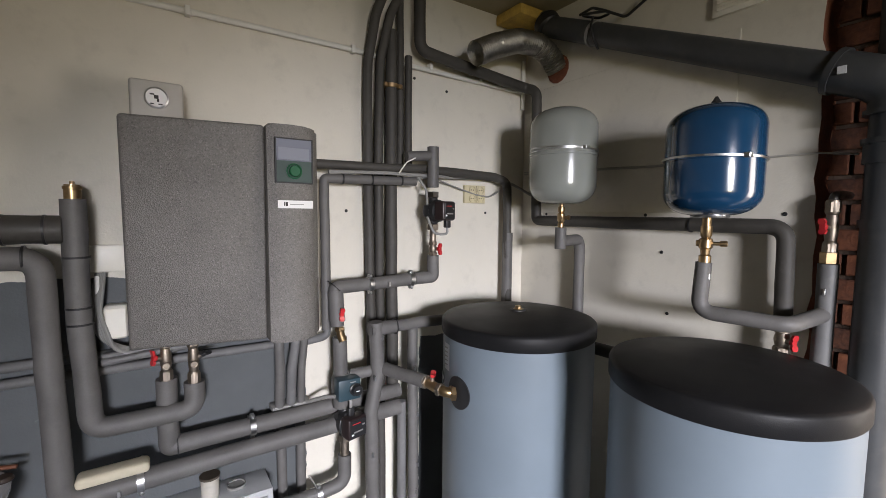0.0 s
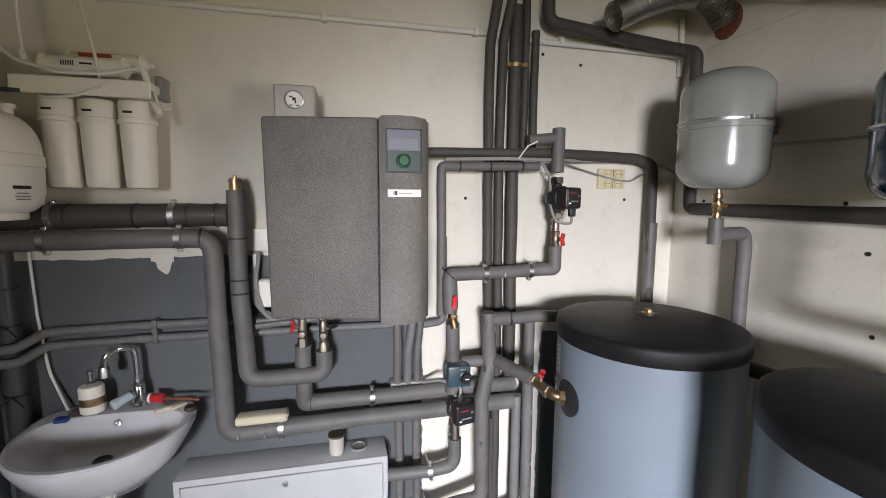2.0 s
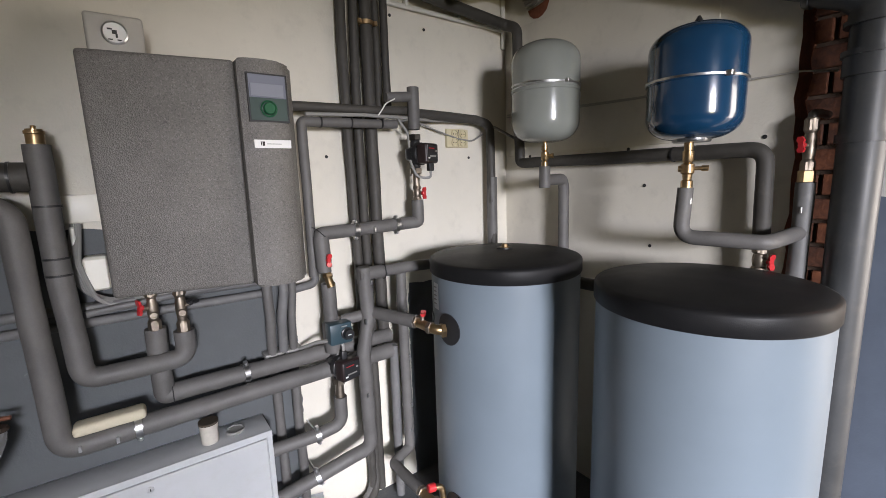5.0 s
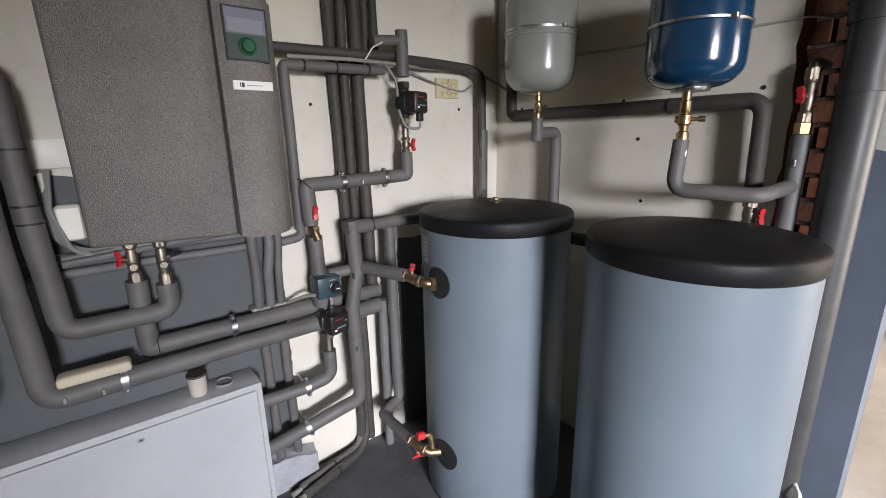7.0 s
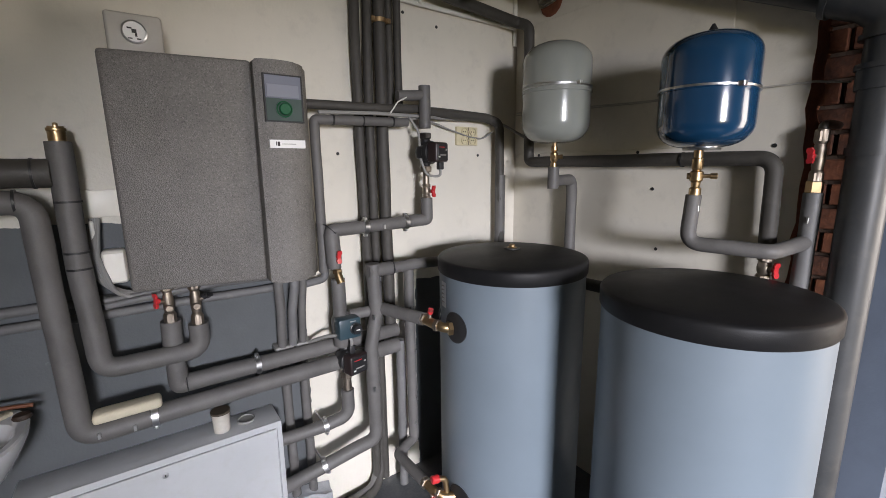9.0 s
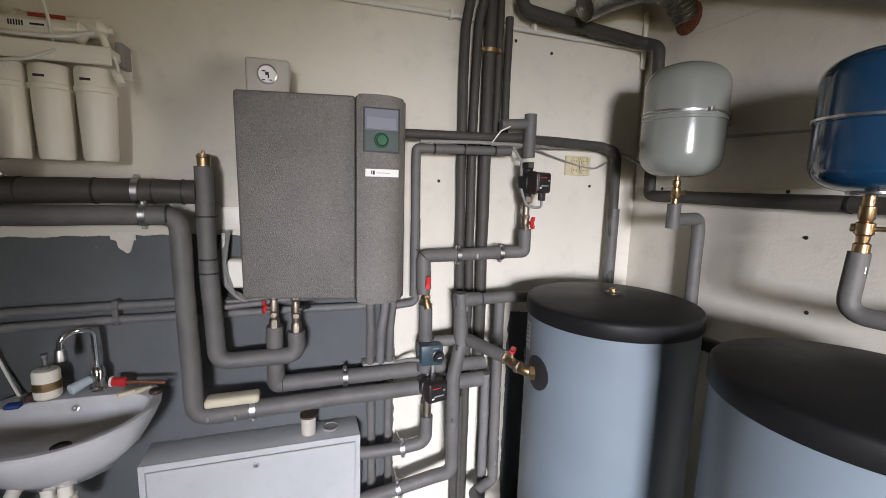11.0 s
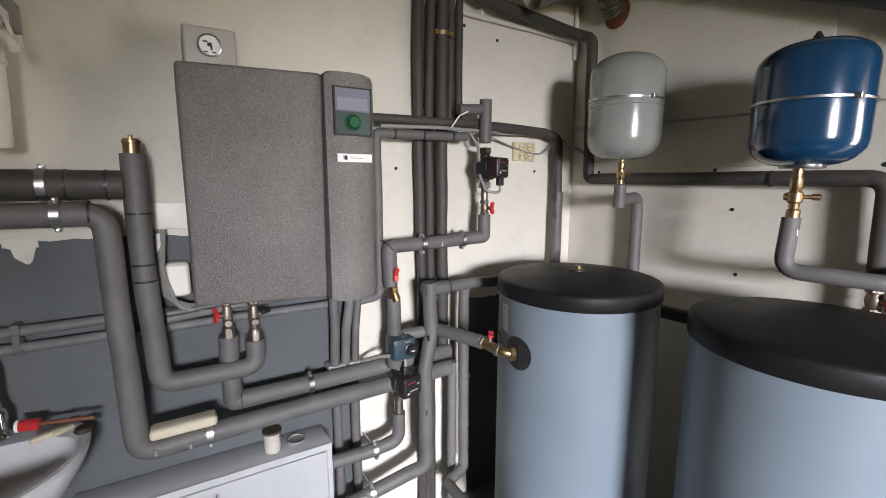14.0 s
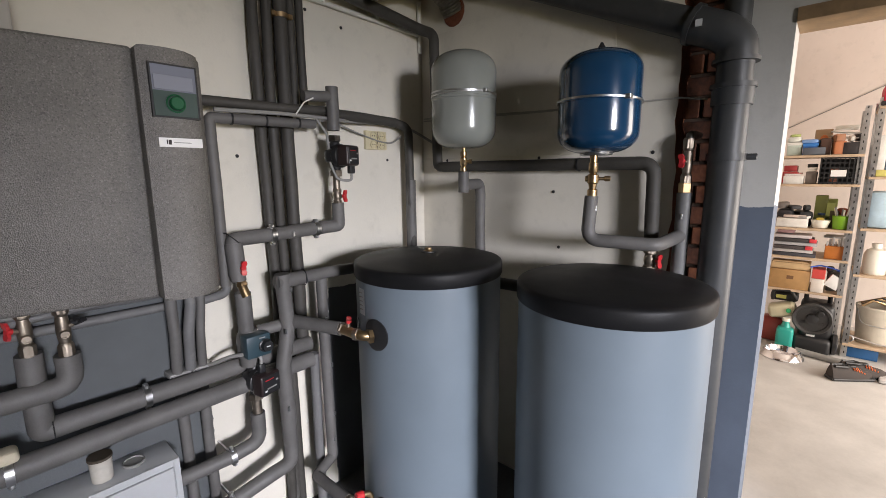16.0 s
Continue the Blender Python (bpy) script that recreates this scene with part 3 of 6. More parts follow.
pipe_run([(-0.998, 1.45, 1.405), (-0.73, 1.45, 1.413), (-0.272, 1.45, 1.416), (-0.258, 1.45, 0.728), (-0.08, 1.45, 0.735), (0.29, 1.45, 0.740), (0.80, 1.46, 0.742)], 0.0310, M_FOAM, "grey lagged pipe bent down and along the wall", bend=0.055, clamps=[((-0.733, 1.45, 1.413), X), ((-0.365, 1.45, 1.416), X), ((-0.078, 1.45, 0.735), X)], joints=[((-0.30, 1.45, 1.416), X)], wall=1.6)
mp = pipe_run([(-0.002, 1.515, 1.012), (-0.002, 1.515, 0.787), (0.245, 1.515, 0.787), (0.83, 1.52, 0.785)], 0.0300, M_FOAM, "grey lagged pipe from the unit's red-handled valve", bend=0.012, clamps=[((0.245, 1.515, 0.787), X)], wall=1.6)
mitre((0.020, 1.515, 0.787), (0.9, 0, 0.35), (-0.9, 0, 0.35), 0.0300, mp)
pipe_run([(0.834, 1.50, 0.742), (0.834, 1.50, 0.02)], 0.020, M_FOAM3, "light grey lagged drop pipe", bend=0)
for dx, zz in ((0.005, 0.0), (0.0, -0.047)):
    pipe_run([(-0.999, 1.18, 0.965 + zz), (-0.970, 1.478, 1.065 + zz), (-0.868, 1.490, 1.067 + zz), (-0.828, 1.568, 1.094 + zz), (-0.5, 1.572, 1.10 + zz), (0.34, 1.572, 1.098 + zz)], 0.0148, M_FOAM3, "thin grey lagged pipe along the dado", bend=0.03)
pc = thing("pipe_clip", box((-0.512, 1.556, 1.034), (-0.494, 1.6, 1.121), 0.004), M_FOAM, "grey double clip on two thin pipes", "pipe clip")
part("band", ring((-0.503, 1.572, 1.10), X, 0.0165, 0.02), M_FOAM, pc)
part("band", ring((-0.503, 1.572, 1.053), X, 0.0165, 0.02), M_FOAM, pc)
# drops under the unit
for x0, x1, m, r in ((0.345, 0.347, M_FOAM, 0.0175), (0.402, 0.388, M_FOAM3, 0.0175), (0.435, 0.426, M_FOAM, 0.0145)):
    pipe_run([(x0, 1.53, 1.148), (x0, 1.53, 1.05), (x1, 1.53, 0.96), (x1, 1.55, 0.82)], r, m, "thin grey lagged pipe below the unit", bend=0.05)
for x, r in ((0.352, 0.018), (0.424, 0.018)):
    pipe_run([(x, 1.565, 0.80), (x + 0.006, 1.565, 0.02)], r, M_FOAM, "thin grey lagged pipe down the wall", bend=0)
    sd = thing("saddle_clip", box((x - 0.034, 1.535, 0.802), (x + 0.034, 1.6, 0.822), 0.005), M_GCABLE, "light grey plastic pipe saddle", "pipe clip")
    part("screw", lathe([(0.006, 0), (0.006, 0.004)], (x - 0.026, 1.536, 0.812), (0, -1, 0), 8), M_STEEL, sd)
pipe_run([(0.43, 1.54, 1.052), (0.53, 1.545, 1.062), (0.53, 1.55, 1.40)], 0.0150, M_FOAM3, "thin light grey lagged pipe beside the unit", bend=0.03)
# bundle to the ceiling
pipe_run([(0.80, 1.50, 2.50), (0.735, 1.53, 2.32), (0.712, 1.56, 2.14), (0.712, 1.56, 1.6), (0.722, 1.56, 1.09), (0.725, 1.56, 0.05)], 0.0195, M_FOAM2, "dark lagged pipe swept up to the ceiling", bend=0.2)
pipe_run([(0.87, 1.47, 2.50), (0.79, 1.51, 2.33), (0.762, 1.55, 2.15), (0.757, 1.56, 1.7), (0.765, 1.56, 1.09), (0.768, 1.56, 0.05)], 0.0185, M_FOAM2, "dark lagged pipe swept up to the ceiling", bend=0.2)
pipe_run([(0.813, 1.55, 2.28), (0.811, 1.55, 1.6), (0.815, 1.55, 1.0), (0.818, 1.55, 0.80)], 0.0245, M_FOAM2, "dark lagged upright pipe with a brass clip", bend=0)
pipe_run([(0.858, 1.56, 2.50), (0.858, 1.56, 1.74)], 0.0150, M_FOAM2, "thin dark lagged upright pipe", bend=0)
pipe_run([(0.899, 1.56, 2.20), (0.899, 1.56, 1.74)], 0.0155, M_FOAM2, "thin dark lagged upright pipe", bend=0)
cb = thing("brass_clip", ring((0.813, 1.55, 2.06), Z, 0.027, 0.016, 0.003), M_BRONZE, "tarnished brass pipe clip", "pipe clip")
for s in (-1, 1):
    part("lug", box((0.813 + s * 0.034 - 0.008, 1.53, 2.052), (0.813 + s * 0.034 + 0.008, 1.542, 2.070), 0.002, 1), M_BRONZE, cb)
pipe_run([(0.93, 1.52, 2.50), (0.93, 1.52, 2.22), (1.535, 1.52, 2.165), (1.555, 1.46, 2.14), (1.56, 1.445, 1.515), (1.56, 1.40, 1.512), (1.56, 0.425, 1.510), (1.56, 0.415, 1.205)], 0.0245, M_FOAM2, "long dark lagged pipe round the corner", bend=0.05, joints=[((1.56, 0.70, 1.51), (0, 1, 0))])
# two pipes from the unit to the upper pump
pipe_run([(0.437, 1.49, 1.716), (0.80, 1.49, 1.722), (0.955, 1.50, 1.732)], 0.0172, M_FOAM2, "dark lagged pipe from the unit", bend=0.05)
pipe_run([(0.512, 1.50, 1.10), (0.512, 1.50, 1.668), (0.90, 1.50, 1.676)], 0.0180, M_FOAM, "grey lagged pipe from the unit with black joints", bend=0.012, joints=[((0.58, 1.50, 1.669), X), ((0.70, 1.50, 1.671), X), ((0.83, 1.50, 1.674), X)])
pipe_run([(0.84, 1.47, 1.772), (0.963, 1.46, 1.782)], 0.0200, M_FOAM, "short grey lagged pipe into the pump column", bend=0)
pipe_run([(0.961, 1.46, 1.818), (0.961, 1.46, 1.652)], 0.0245, M_FOAM, "upright grey lagging above the upper pump", bend=0)
pipe_run([(0.99, 1.535, 1.728), (1.36, 1.54, 1.722), (1.440, 1.53, 1.70), (1.448, 1.53, 1.2), (1.448, 1.50, 0.9)], 0.0215, M_FOAM2, "dark lagged pipe bent down in the corner", bend=0.05)
pipe_run([(1.449, 1.53, 1.45), (1.449, 1.53, 0.9)], 0.0255, M_FOAM, "thicker grey lagging sleeve in the corner", bend=0)
# upper pump column
mp = pipe_run([(0.963, 1.46, 1.365), (0.965, 1.46, 1.272), (0.895, 1.475, 1.268), (0.537, 1.47, 1.262), (0.540, 1.46, 1.118)], 0.0255, M_FOAM, "grey lagged pipe with mitred bends", bend=0.012, clamps=[((0.678, 1.471, 1.264), X), ((0.862, 1.474, 1.268), X)], wall=1.6)
mitre((0.537, 1.47, 1.262), (1, 0, 0), (0, 0, -1), 0.0255, mp)
part("sleeve", tube([(0.5375, 1.469, 1.250), (0.540, 1.46, 1.135)], 0.0290, 0, 20), M_FOAM, mp, "wider upright sleeve of lagging")
pipe_run([(0.549, 1.46, 1.075), (0.551, 1.46, 0.925)], 0.0265, M_FOAM, "upright grey lagging over the mixing valve", bend=0)
pipe_run([(0.59, 1.455, 0.922), (0.676, 1.42, 0.934)], 0.0215, M_FOAM, "short grey lagged pipe from the mixing valve", bend=0)
pipe_run([(0.56, 1.45, 0.616), (0.558, 1.45, 0.50), (0.46, 1.47, 0.478), (0.30, 1.49, 0.470)], 0.0250, M_FOAM, "grey lagged pipe below the lower pump", bend=0.05, clamps=[((0.466, 1.468, 0.479), (1, -0.1, 0.1))], wall=1.6)
pipe_run([(0.674, 1.41, 1.126), (0.681, 1.41, 0.925), (0.650, 1.405, 0.781), (0.661, 1.41, 0.378), (0.59, 1.44, 0.348), (0.30, 1.50, 0.255)], 0.0275, M_FOAM, "grey lagged pipe bent over the others", bend=0.06, clamps=[((0.455, 1.468, 0.305), (1, -0.2, 0.32))], wall=1.6)
mp = pipe_run([(0.670, 1.41, 1.098), (0.88, 1.42, 1.098), (1.10, 1.425, 1.082), (1.25, 1.40, 1.07)], 0.0225, M_FOAM, "grey lagged pipe passing behind the tank", bend=0.03, joints=[((0.76, 1.414, 1.098), (1, 0, 0.4))])
part("sleeve", tube([(0.650, 1.409, 1.098), (0.755, 1.414, 1.098)], 0.0265, 0, 20), M_FOAM, mp, "wider sleeve of lagging cut askew")
mitre((0.760, 1.414, 1.098), (1, 0, 0.55), (-1, 0, 0.55), 0.026, mp)
pipe_run([(0.862, 1.455, 1.075), (0.868, 1.455, 0.27), (0.765, 1.42, 0.250), (0.752, 1.185, 0.272)], 0.0220, M_FOAM, "grey lagged pipe to the tank's lower socket", bend=0.02)
pipe_run([(0.700, 1.42, 0.940), (0.770, 1.20, 0.941)], 0.0245, M_FOAM, "grey lagged pipe to the tank's upper socket", bend=0.02)

# ---- valves, pumps and fittings ----


def wing(c, face, along, length, material, parent, name="handle", label="red butterfly handle"):
    """A butterfly handle: a hub and two wings."""
    c, f, a = Vector(c), Vector(face).normalized(), Vector(along).normalized()
    s = f.cross(a)
    bm = cyl(c - f * 0.004, c + f * 0.010, 0.009, 14, 0.002)
    own = bmesh.new()
    for sgn in (1, -1):
        pts = [(0.004, 0.006), (0.004, -0.006), (length * 0.6, -0.010), (length, -0.006), (length, 0.006), (length * 0.6, 0.010)]
        lo = [own.verts.new(c + a * sgn * u + s * v + f * (0.001 + 0.004 * u / length)) for u, v in pts]
        hi = [own.verts.new(v.co + f * 0.008) for v in lo]
        for k in range(6):
            own.faces.new((lo[k], lo[(k + 1) % 6], hi[(k + 1) % 6], hi[k]))
        own.faces.new(lo)
        own.faces.new(hi)
    join(bm, own)
    return part(name, bm, material, parent, label)


def ball_valve(a, b, r, metal, label, face, along, handle=M_RED, handle_label="red butterfly handle", name="ball_valve", reach=0.024):
    """A ball valve between a and b: hexagon ends, round body, stem and handle."""
    a, b = Vector(a), Vector(b)
    ax = (b - a).normalized()
    h = (b - a).length
    prof = [(r * 0.78, 0), (r, 0.003), (r, h * 0.24), (r * 0.8, h * 0.27), (r * 0.92, h * 0.36), (r * 1.0, h * 0.5), (r * 0.92, h * 0.64), (r * 0.8, h * 0.73), (r, h * 0.76), (r, h - 0.003), (r * 0.78, h)]
    root = thing(name, lathe(prof, a, ax, 20), metal, label, "valve")
    for u in (0.13, 0.87):
        part("nut", hexnut(a + ax * h * u, ax, r * 1.12, h * 0.2), metal, root)
    f = Vector(face).normalized()
    mid = a.lerp(b, 0.5)
    part("stem", cyl(mid, mid + f * (r + 0.012), r * 0.42, 12), metal, root)
    wing(mid + f * (r + 0.014), f, along, reach, handle, root, label=handle_label)
    return root


FR = (0, -1, 0)
ball_valve((-0.002, 1.50, 1.008), (-0.002, 1.50, 1.152), 0.0165, M_NICKEL, "nickel-plated valve under the unit with a red handle", (-0.9, -0.4, 0.3), (0, 0, 1))
ball_valve((0.072, 1.48, 0.99), (0.072, 1.48, 1.152), 0.0165, M_NICKEL, "nickel-plated valve under the unit with a black handle", (0.9, -0.3, 0.5), (1, 0.3, -0.2), M_BLACK, "black lever handle", reach=0.016)
for x, y, z, own_valve in ((-0.002, 1.482, 1.062, "ball_valve"), (0.072, 1.462, 1.060, "ball_valve.001")):
    part("cap", lathe([(0.012, 0), (0.012, 0.008), (0.010, 0.010), (0.007, 0.010), (0.007, 0.004), (0.0, 0.004)], (x, y, z), FR, 16), M_NICKEL, bpy.data.objects[own_valve])
ball_valve((0.963, 1.46, 1.362), (0.963, 1.46, 1.425), 0.017, M_NICKEL, "valve below the upper pump with a red handle", (0.35, -1, 0), (0, 0, 1))
ball_valve((0.543, 1.46, 1.12), (0.540, 1.46, 1.215), 0.018, M_NICKEL, "valve in the lagged pipe with a red handle", (0.1, -1, 0), (0.1, 0, 1))
eb = thing("brass_elbow", tube([(0.546, 1.455, 1.12), (0.546, 1.442, 1.092), (0.551, 1.430, 1.064)], 0.015, 0.03, 14), M_BRASS, "short brass elbow facing out of the lagging", "fitting")
part("nut", hexnut((0.546, 1.448, 1.106), (0, -0.3, -1), 0.019, 0.014), M_BRASS, eb)


def pump(ax_x, ax_y, z, face_dx, label):
    """A glandless circulating pump: wet-end housing, unions, square motor head, plug and cable."""
    root = thing("circulator_pump", lathe([(0.018, -0.055), (0.020, -0.05), (0.022, -0.03), (0.040, -0.022), (0.044, 0.0), (0.040, 0.022), (0.022, 0.03), (0.020, 0.05), (0.018, 0.055)], (ax_x, ax_y, z), (0, 0, 1), 28), M_BLACK, label, "pump")
    for s in (-1, 1):
        part("union_nut", hexnut((ax_x, ax_y, z + s * 0.068), (0, 0, 1), 0.026, 0.024), M_DARKNUT if s > 0 else M_NICKEL, root, "union nut")
    f = Vector((face_dx, -1, 0)).normalized()
    m = Matrix.Translation((ax_x, ax_y, z)) @ f.to_track_quat("Z", "Y").to_matrix().to_4x4()
    bm = lathe([(0.042, 0.01), (0.046, 0.014), (0.046, 0.034), (0.040, 0.038)], (0, 0, 0), (0, 0, 1), 28)
    bmesh.ops.transform(bm, matrix=m, verts=bm.verts)
    part("flange", bm, M_BLACK, root)
    bm = box((-0.042, -0.040, 0.036), (0.042, 0.040, 0.088), 0.010, 3)
    bmesh.ops.transform(bm, matrix=m, verts=bm.verts)
    head = part("motor_head", bm, M_WINE, root, "dark red-brown control head")
    bm = box((-0.034, -0.032, 0.087), (0.034, 0.032, 0.090), 0.001, 1)
    bmesh.ops.transform(bm, matrix=m, verts=bm.verts)
    part("faceplate", bm, M_BLACK, head, "black faceplate")
    for lo, hi, mm in (((-0.020, -0.014, 0.0895), (0.020, -0.009, 0.0908), M_GCABLE), ((-0.030, -0.022, 0.0895), (-0.020, -0.016, 0.0908), M_PAPER), ((0.018, 0.006, 0.0895), (0.028, 0.012, 0.0908), M_GCABLE), ((-0.026, 0.018, 0.0895), (0.010, 0.021, 0.0908), M_RED)):
        bm = box(lo, hi)
        bmesh.ops.transform(bm, matrix=m, verts=bm.verts)
        part("print", bm, mm, head)
    for k in range(4):
        a = radians(45 + 90 * k)
        bm = cyl((0.040 * math.cos(a), 0.040 * math.sin(a), 0.012), (0.040 * math.cos(a), 0.040 * math.sin(a), 0.042), 0.006, 8)
        bmesh.ops.transform(bm, matrix=m, verts=bm.verts)
        part("bolt", bm, M_BLACK, root)
    return root, m


upump, um = pump(0.962, 1.46, 1.553, 0.35, "black circulating pump with a square control head")
p0 = um @ Vector((0.020, -0.040, 0.060))
pl = part("plug", box(p0 - Vector((0.012, 0.012, 0.030)), p0 + Vector((0.012, 0.012, 0.006)), 0.004), M_BLACK, upump, "black plug")
thing("pump_cable", tube([p0 + Vector((0, 0, -0.025)), p0 + Vector((0.002, 0, -0.055)), (0.985, 1.425, 1.455), (0.945, 1.43, 1.462), (0.932, 1.45, 1.52), (0.935, 1.47, 1.64), (0.90, 1.49, 1.70)], 0.0055, 0.03, 10), M_GCABLE, "light grey power cable looping under the upper pump", "cable")
thing("joint_pipe", cyl((0.962, 1.46, 1.42), (0.962, 1.46, 1.49), 0.014, 16), M_NICKEL, "nickel pipe piece between pump and valve", "pipe")
lpump, lm = pump(0.560, 1.45, 0.750, 0.25, "black circulating pump under the mixing valve")
p0 = lm @ Vector((-0.006, 0.040, 0.050))
part("plug", box(p0 - Vector((0.011, 0.011, 0.004)), p0 + Vector((0.011, 0.011, 0.030)), 0.004), M_BLACK, lpump, "black plug")
thing("pump_cable", tube([p0 + Vector((0, 0, 0.02)), p0 + Vector((0.0, -0.004, 0.06)), (0.548, 1.43, 0.86)], 0.006, 0.02, 10), M_GCABLE, "short grey cable of the lower pump", "cable")
thing("joint_pipe", cyl((0.560, 1.45, 0.605), (0.560, 1.45, 0.690), 0.017, 16), M_NICKEL, "nickel pipe piece below the pump", "pipe")
mx = thing("mixing_valve", lathe([(0.028, 0.80), (0.034, 0.805), (0.034, 0.835), (0.040, 0.845), (0.040, 0.915), (0.034, 0.925), (0.030, 0.935)], (0.555, 1.46, 0), segs=24), M_FOAM, "three-way mixing valve with a dark blue-green actuator", "valve")
part("actuator", box((0.516, 1.385, 0.852), (0.602, 1.44, 0.932), 0.006, 2), M_TEAL, mx, "dark blue-green actuator box")
kn = part("knob", lathe([(0.024, 0), (0.024, 0.004), (0.020, 0.006), (0.018, 0.022), (0.0, 0.022)], (0.580, 1.386, 0.890), (0.1, -1, 0), 24), M_BLACK, mx, "black turning knob")
part("pointer", box((0.574, 1.361, 0.889), (0.588, 1.3645, 0.892)), M_PAPER, kn)
part("print", box((0.560, 1.3835, 0.918), (0.582, 1.3855, 0.922)), M_GCABLE, mx)
thing("actuator_cable", tube([(0.518, 1.42, 0.865), (0.49, 1.46, 0.855), (0.45, 1.53, 0.82), (0.43, 1.57, 0.80)], 0.007, 0.03, 10), M_GCABLE, "grey cable from the actuator to the wall", "cable")

# tank connections
cn = thing("tank_connection", tube([(0.771, 1.205, 0.941), (0.779, 1.14, 0.936), (0.795, 1.105, 0.930), (0.826, 1.088, 0.926)], 0.0175, 0.03, 16), M_BRASS, "brass elbow and union at the tank's upper socket", "fitting")
part("nut", hexnut((0.772, 1.196, 0.941), (0.1, -1, 0), 0.024, 0.020), M_NICKEL, cn, "nickel union nut")
part("nut", hexnut((0.784, 1.128, 0.934), (0.3, -1, 0), 0.023, 0.018), M_NICKEL, cn, "nickel union nut")
part("nut", hexnut((0.815, 1.093, 0.927), (1, -0.4, 0), 0.026, 0.018), M_BRASS, cn)
part("stem", cyl((0.777, 1.165, 0.94), (0.777, 1.165, 0.970), 0.008, 12), M_NICKEL, cn)
wing((0.777, 1.163, 0.972), (0.1, -0.2, 1), (0.6, 0.8, 0), 0.024, M_RED, cn)
cn = thing("tank_connection", tube([(0.752, 1.19, 0.272), (0.762, 1.13, 0.262), (0.785, 1.10, 0.248), (0.826, 1.084, 0.243)], 0.0175, 0.03, 16), M_BRASS, "brass elbow and union at the tank's lower socket", "fitting")
part("nut", hexnut((0.753, 1.180, 0.271), (0.1, -1, 0), 0.024, 0.020), M_NICKEL, cn, "nickel union nut")
part("nut", hexnut((0.772, 1.115, 0.256), (0.3, -1, 0), 0.023, 0.018), M_NICKEL, cn, "nickel union nut")
part("stem", cyl((0.757, 1.150, 0.266), (0.752, 1.130, 0.240), 0.008, 12), M_NICKEL, cn)
wing((0.750, 1.128, 0.238), (-0.2, -0.6, -0.7), (0.9, -0.3, 0), 0.024, M_RED, cn)
part("drain_stub", tube([(0.800, 1.10, 0.250), (0.800, 1.11, 0.315), (0.765, 1.12, 0.320)], 0.011, 0.02, 12), M_BRASS, cn)
part("drain_cap", cyl((0.775, 1.118, 0.320), (0.745, 1.124, 0.322), 0.016, 12, 0.003), M_RED, cn, "red drain cap")
own = bmesh.new()
cols = []
for k in range(6):
    a = radians(166 + 9 * k / 5 - 5)
    cols.append([own.verts.new((T1[0] + (T1[2] + 0.0025) * math.cos(a), T1[1] + (T1[2] + 0.0025) * math.sin(a), z)) for z in (0.99, 1.085)])
for a, b in zip(cols, cols[1:]):
    own.faces.new((a[0], b[0], b[1], a[1]))
bmesh.ops.solidify(own, geom=own.faces[:], thickness=0.001)
M_FOIL = surface("silver_label", (0.55, 0.56, 0.57), 0.4, 0.0, vary=0.05, grain_bump=0.0)
lab = part("label", own, M_FOIL, tank1, "silver-grey data label with fine print")
for k in range(5):
    z = 1.07 - k * 0.015
    a = radians(165.5)
    c = Vector((T1[0] + (T1[2] + 0.0032) * math.cos(a), T1[1] + (T1[2] + 0.0032) * math.sin(a), z))
    part("print", box(c - Vector((0.0012, 0.013, 0.002)), c + Vector((0.0012, 0.011, 0.002))), M_GCABLE, lab)

# under the grey vessel
sv = thing("vessel_valve", lathe([(0.010, 1.487), (0.014, 1.490), (0.014, 1.505), (0.010, 1.508), (0.016, 1.518), (0.016, 1.545), (0.010, 1.550), (0.015, 1.556), (0.015, 1.572), (0.009, 1.575), (0.009, 1.59)], (*GV, 0), segs=12), M_BRASS, "brass shut-off valve under the grey vessel", "valve")
for d in ((-0.8, -0.5, 0), (0.4, -0.9, 0)):
    d = Vector(d).normalized()
    c = Vector((*GV, 1.53))
    part("stub", cyl(c, c + d * 0.034, 0.0075, 10), M_BRASS, sv)
    part("cap", cyl(c + d * 0.026, c + d * 0.036, 0.010, 8), M_BRASS, sv)
pipe_run([(1.406, 1.154, 1.488), (1.406, 1.154, 1.398)], 0.0235, M_FOAM, "upright grey lagging under the vessel", bend=0, wave=0)
pipe_run([(1.412, 1.155, 1.430), (1.562, 1.185, 1.432), (1.570, 1.185, 1.38), (1.575, 1.185, 0.85)], 0.0240, M_FOAM, "grey lagged pipe turned down to the wall", bend=0.04)
# under the blue vessel
sv = thing("vessel_valve", lathe([(0.012, 1.395), (0.017, 1.398), (0.017, 1.420), (0.012, 1.424), (0.014, 1.440), (0.019, 1.445), (0.019, 1.470), (0.012, 1.475), (0.016, 1.482), (0.016, 1.510), (0.013, 1.512), (0.013, 1.540)], (1.378, 0.565, 0), segs=12), M_BRASS, "brass shut-off valve with a side tap under the blue vessel", "valve")
d = Vector((0.42, -0.9, 0)).normalized()
c = Vector((1.378, 0.565, 1.458))
part("stub", cyl(c, c + d * 0.048, 0.006, 10), M_BRASS, sv)
part("cap", cyl(c + d * 0.036, c + d * 0.056, 0.009, 10, 0.002), M_BRASS, sv)
part("cap", cyl(c - d * 0.012, c - d * 0.026, 0.010, 10, 0.002), M_BRASS, sv)
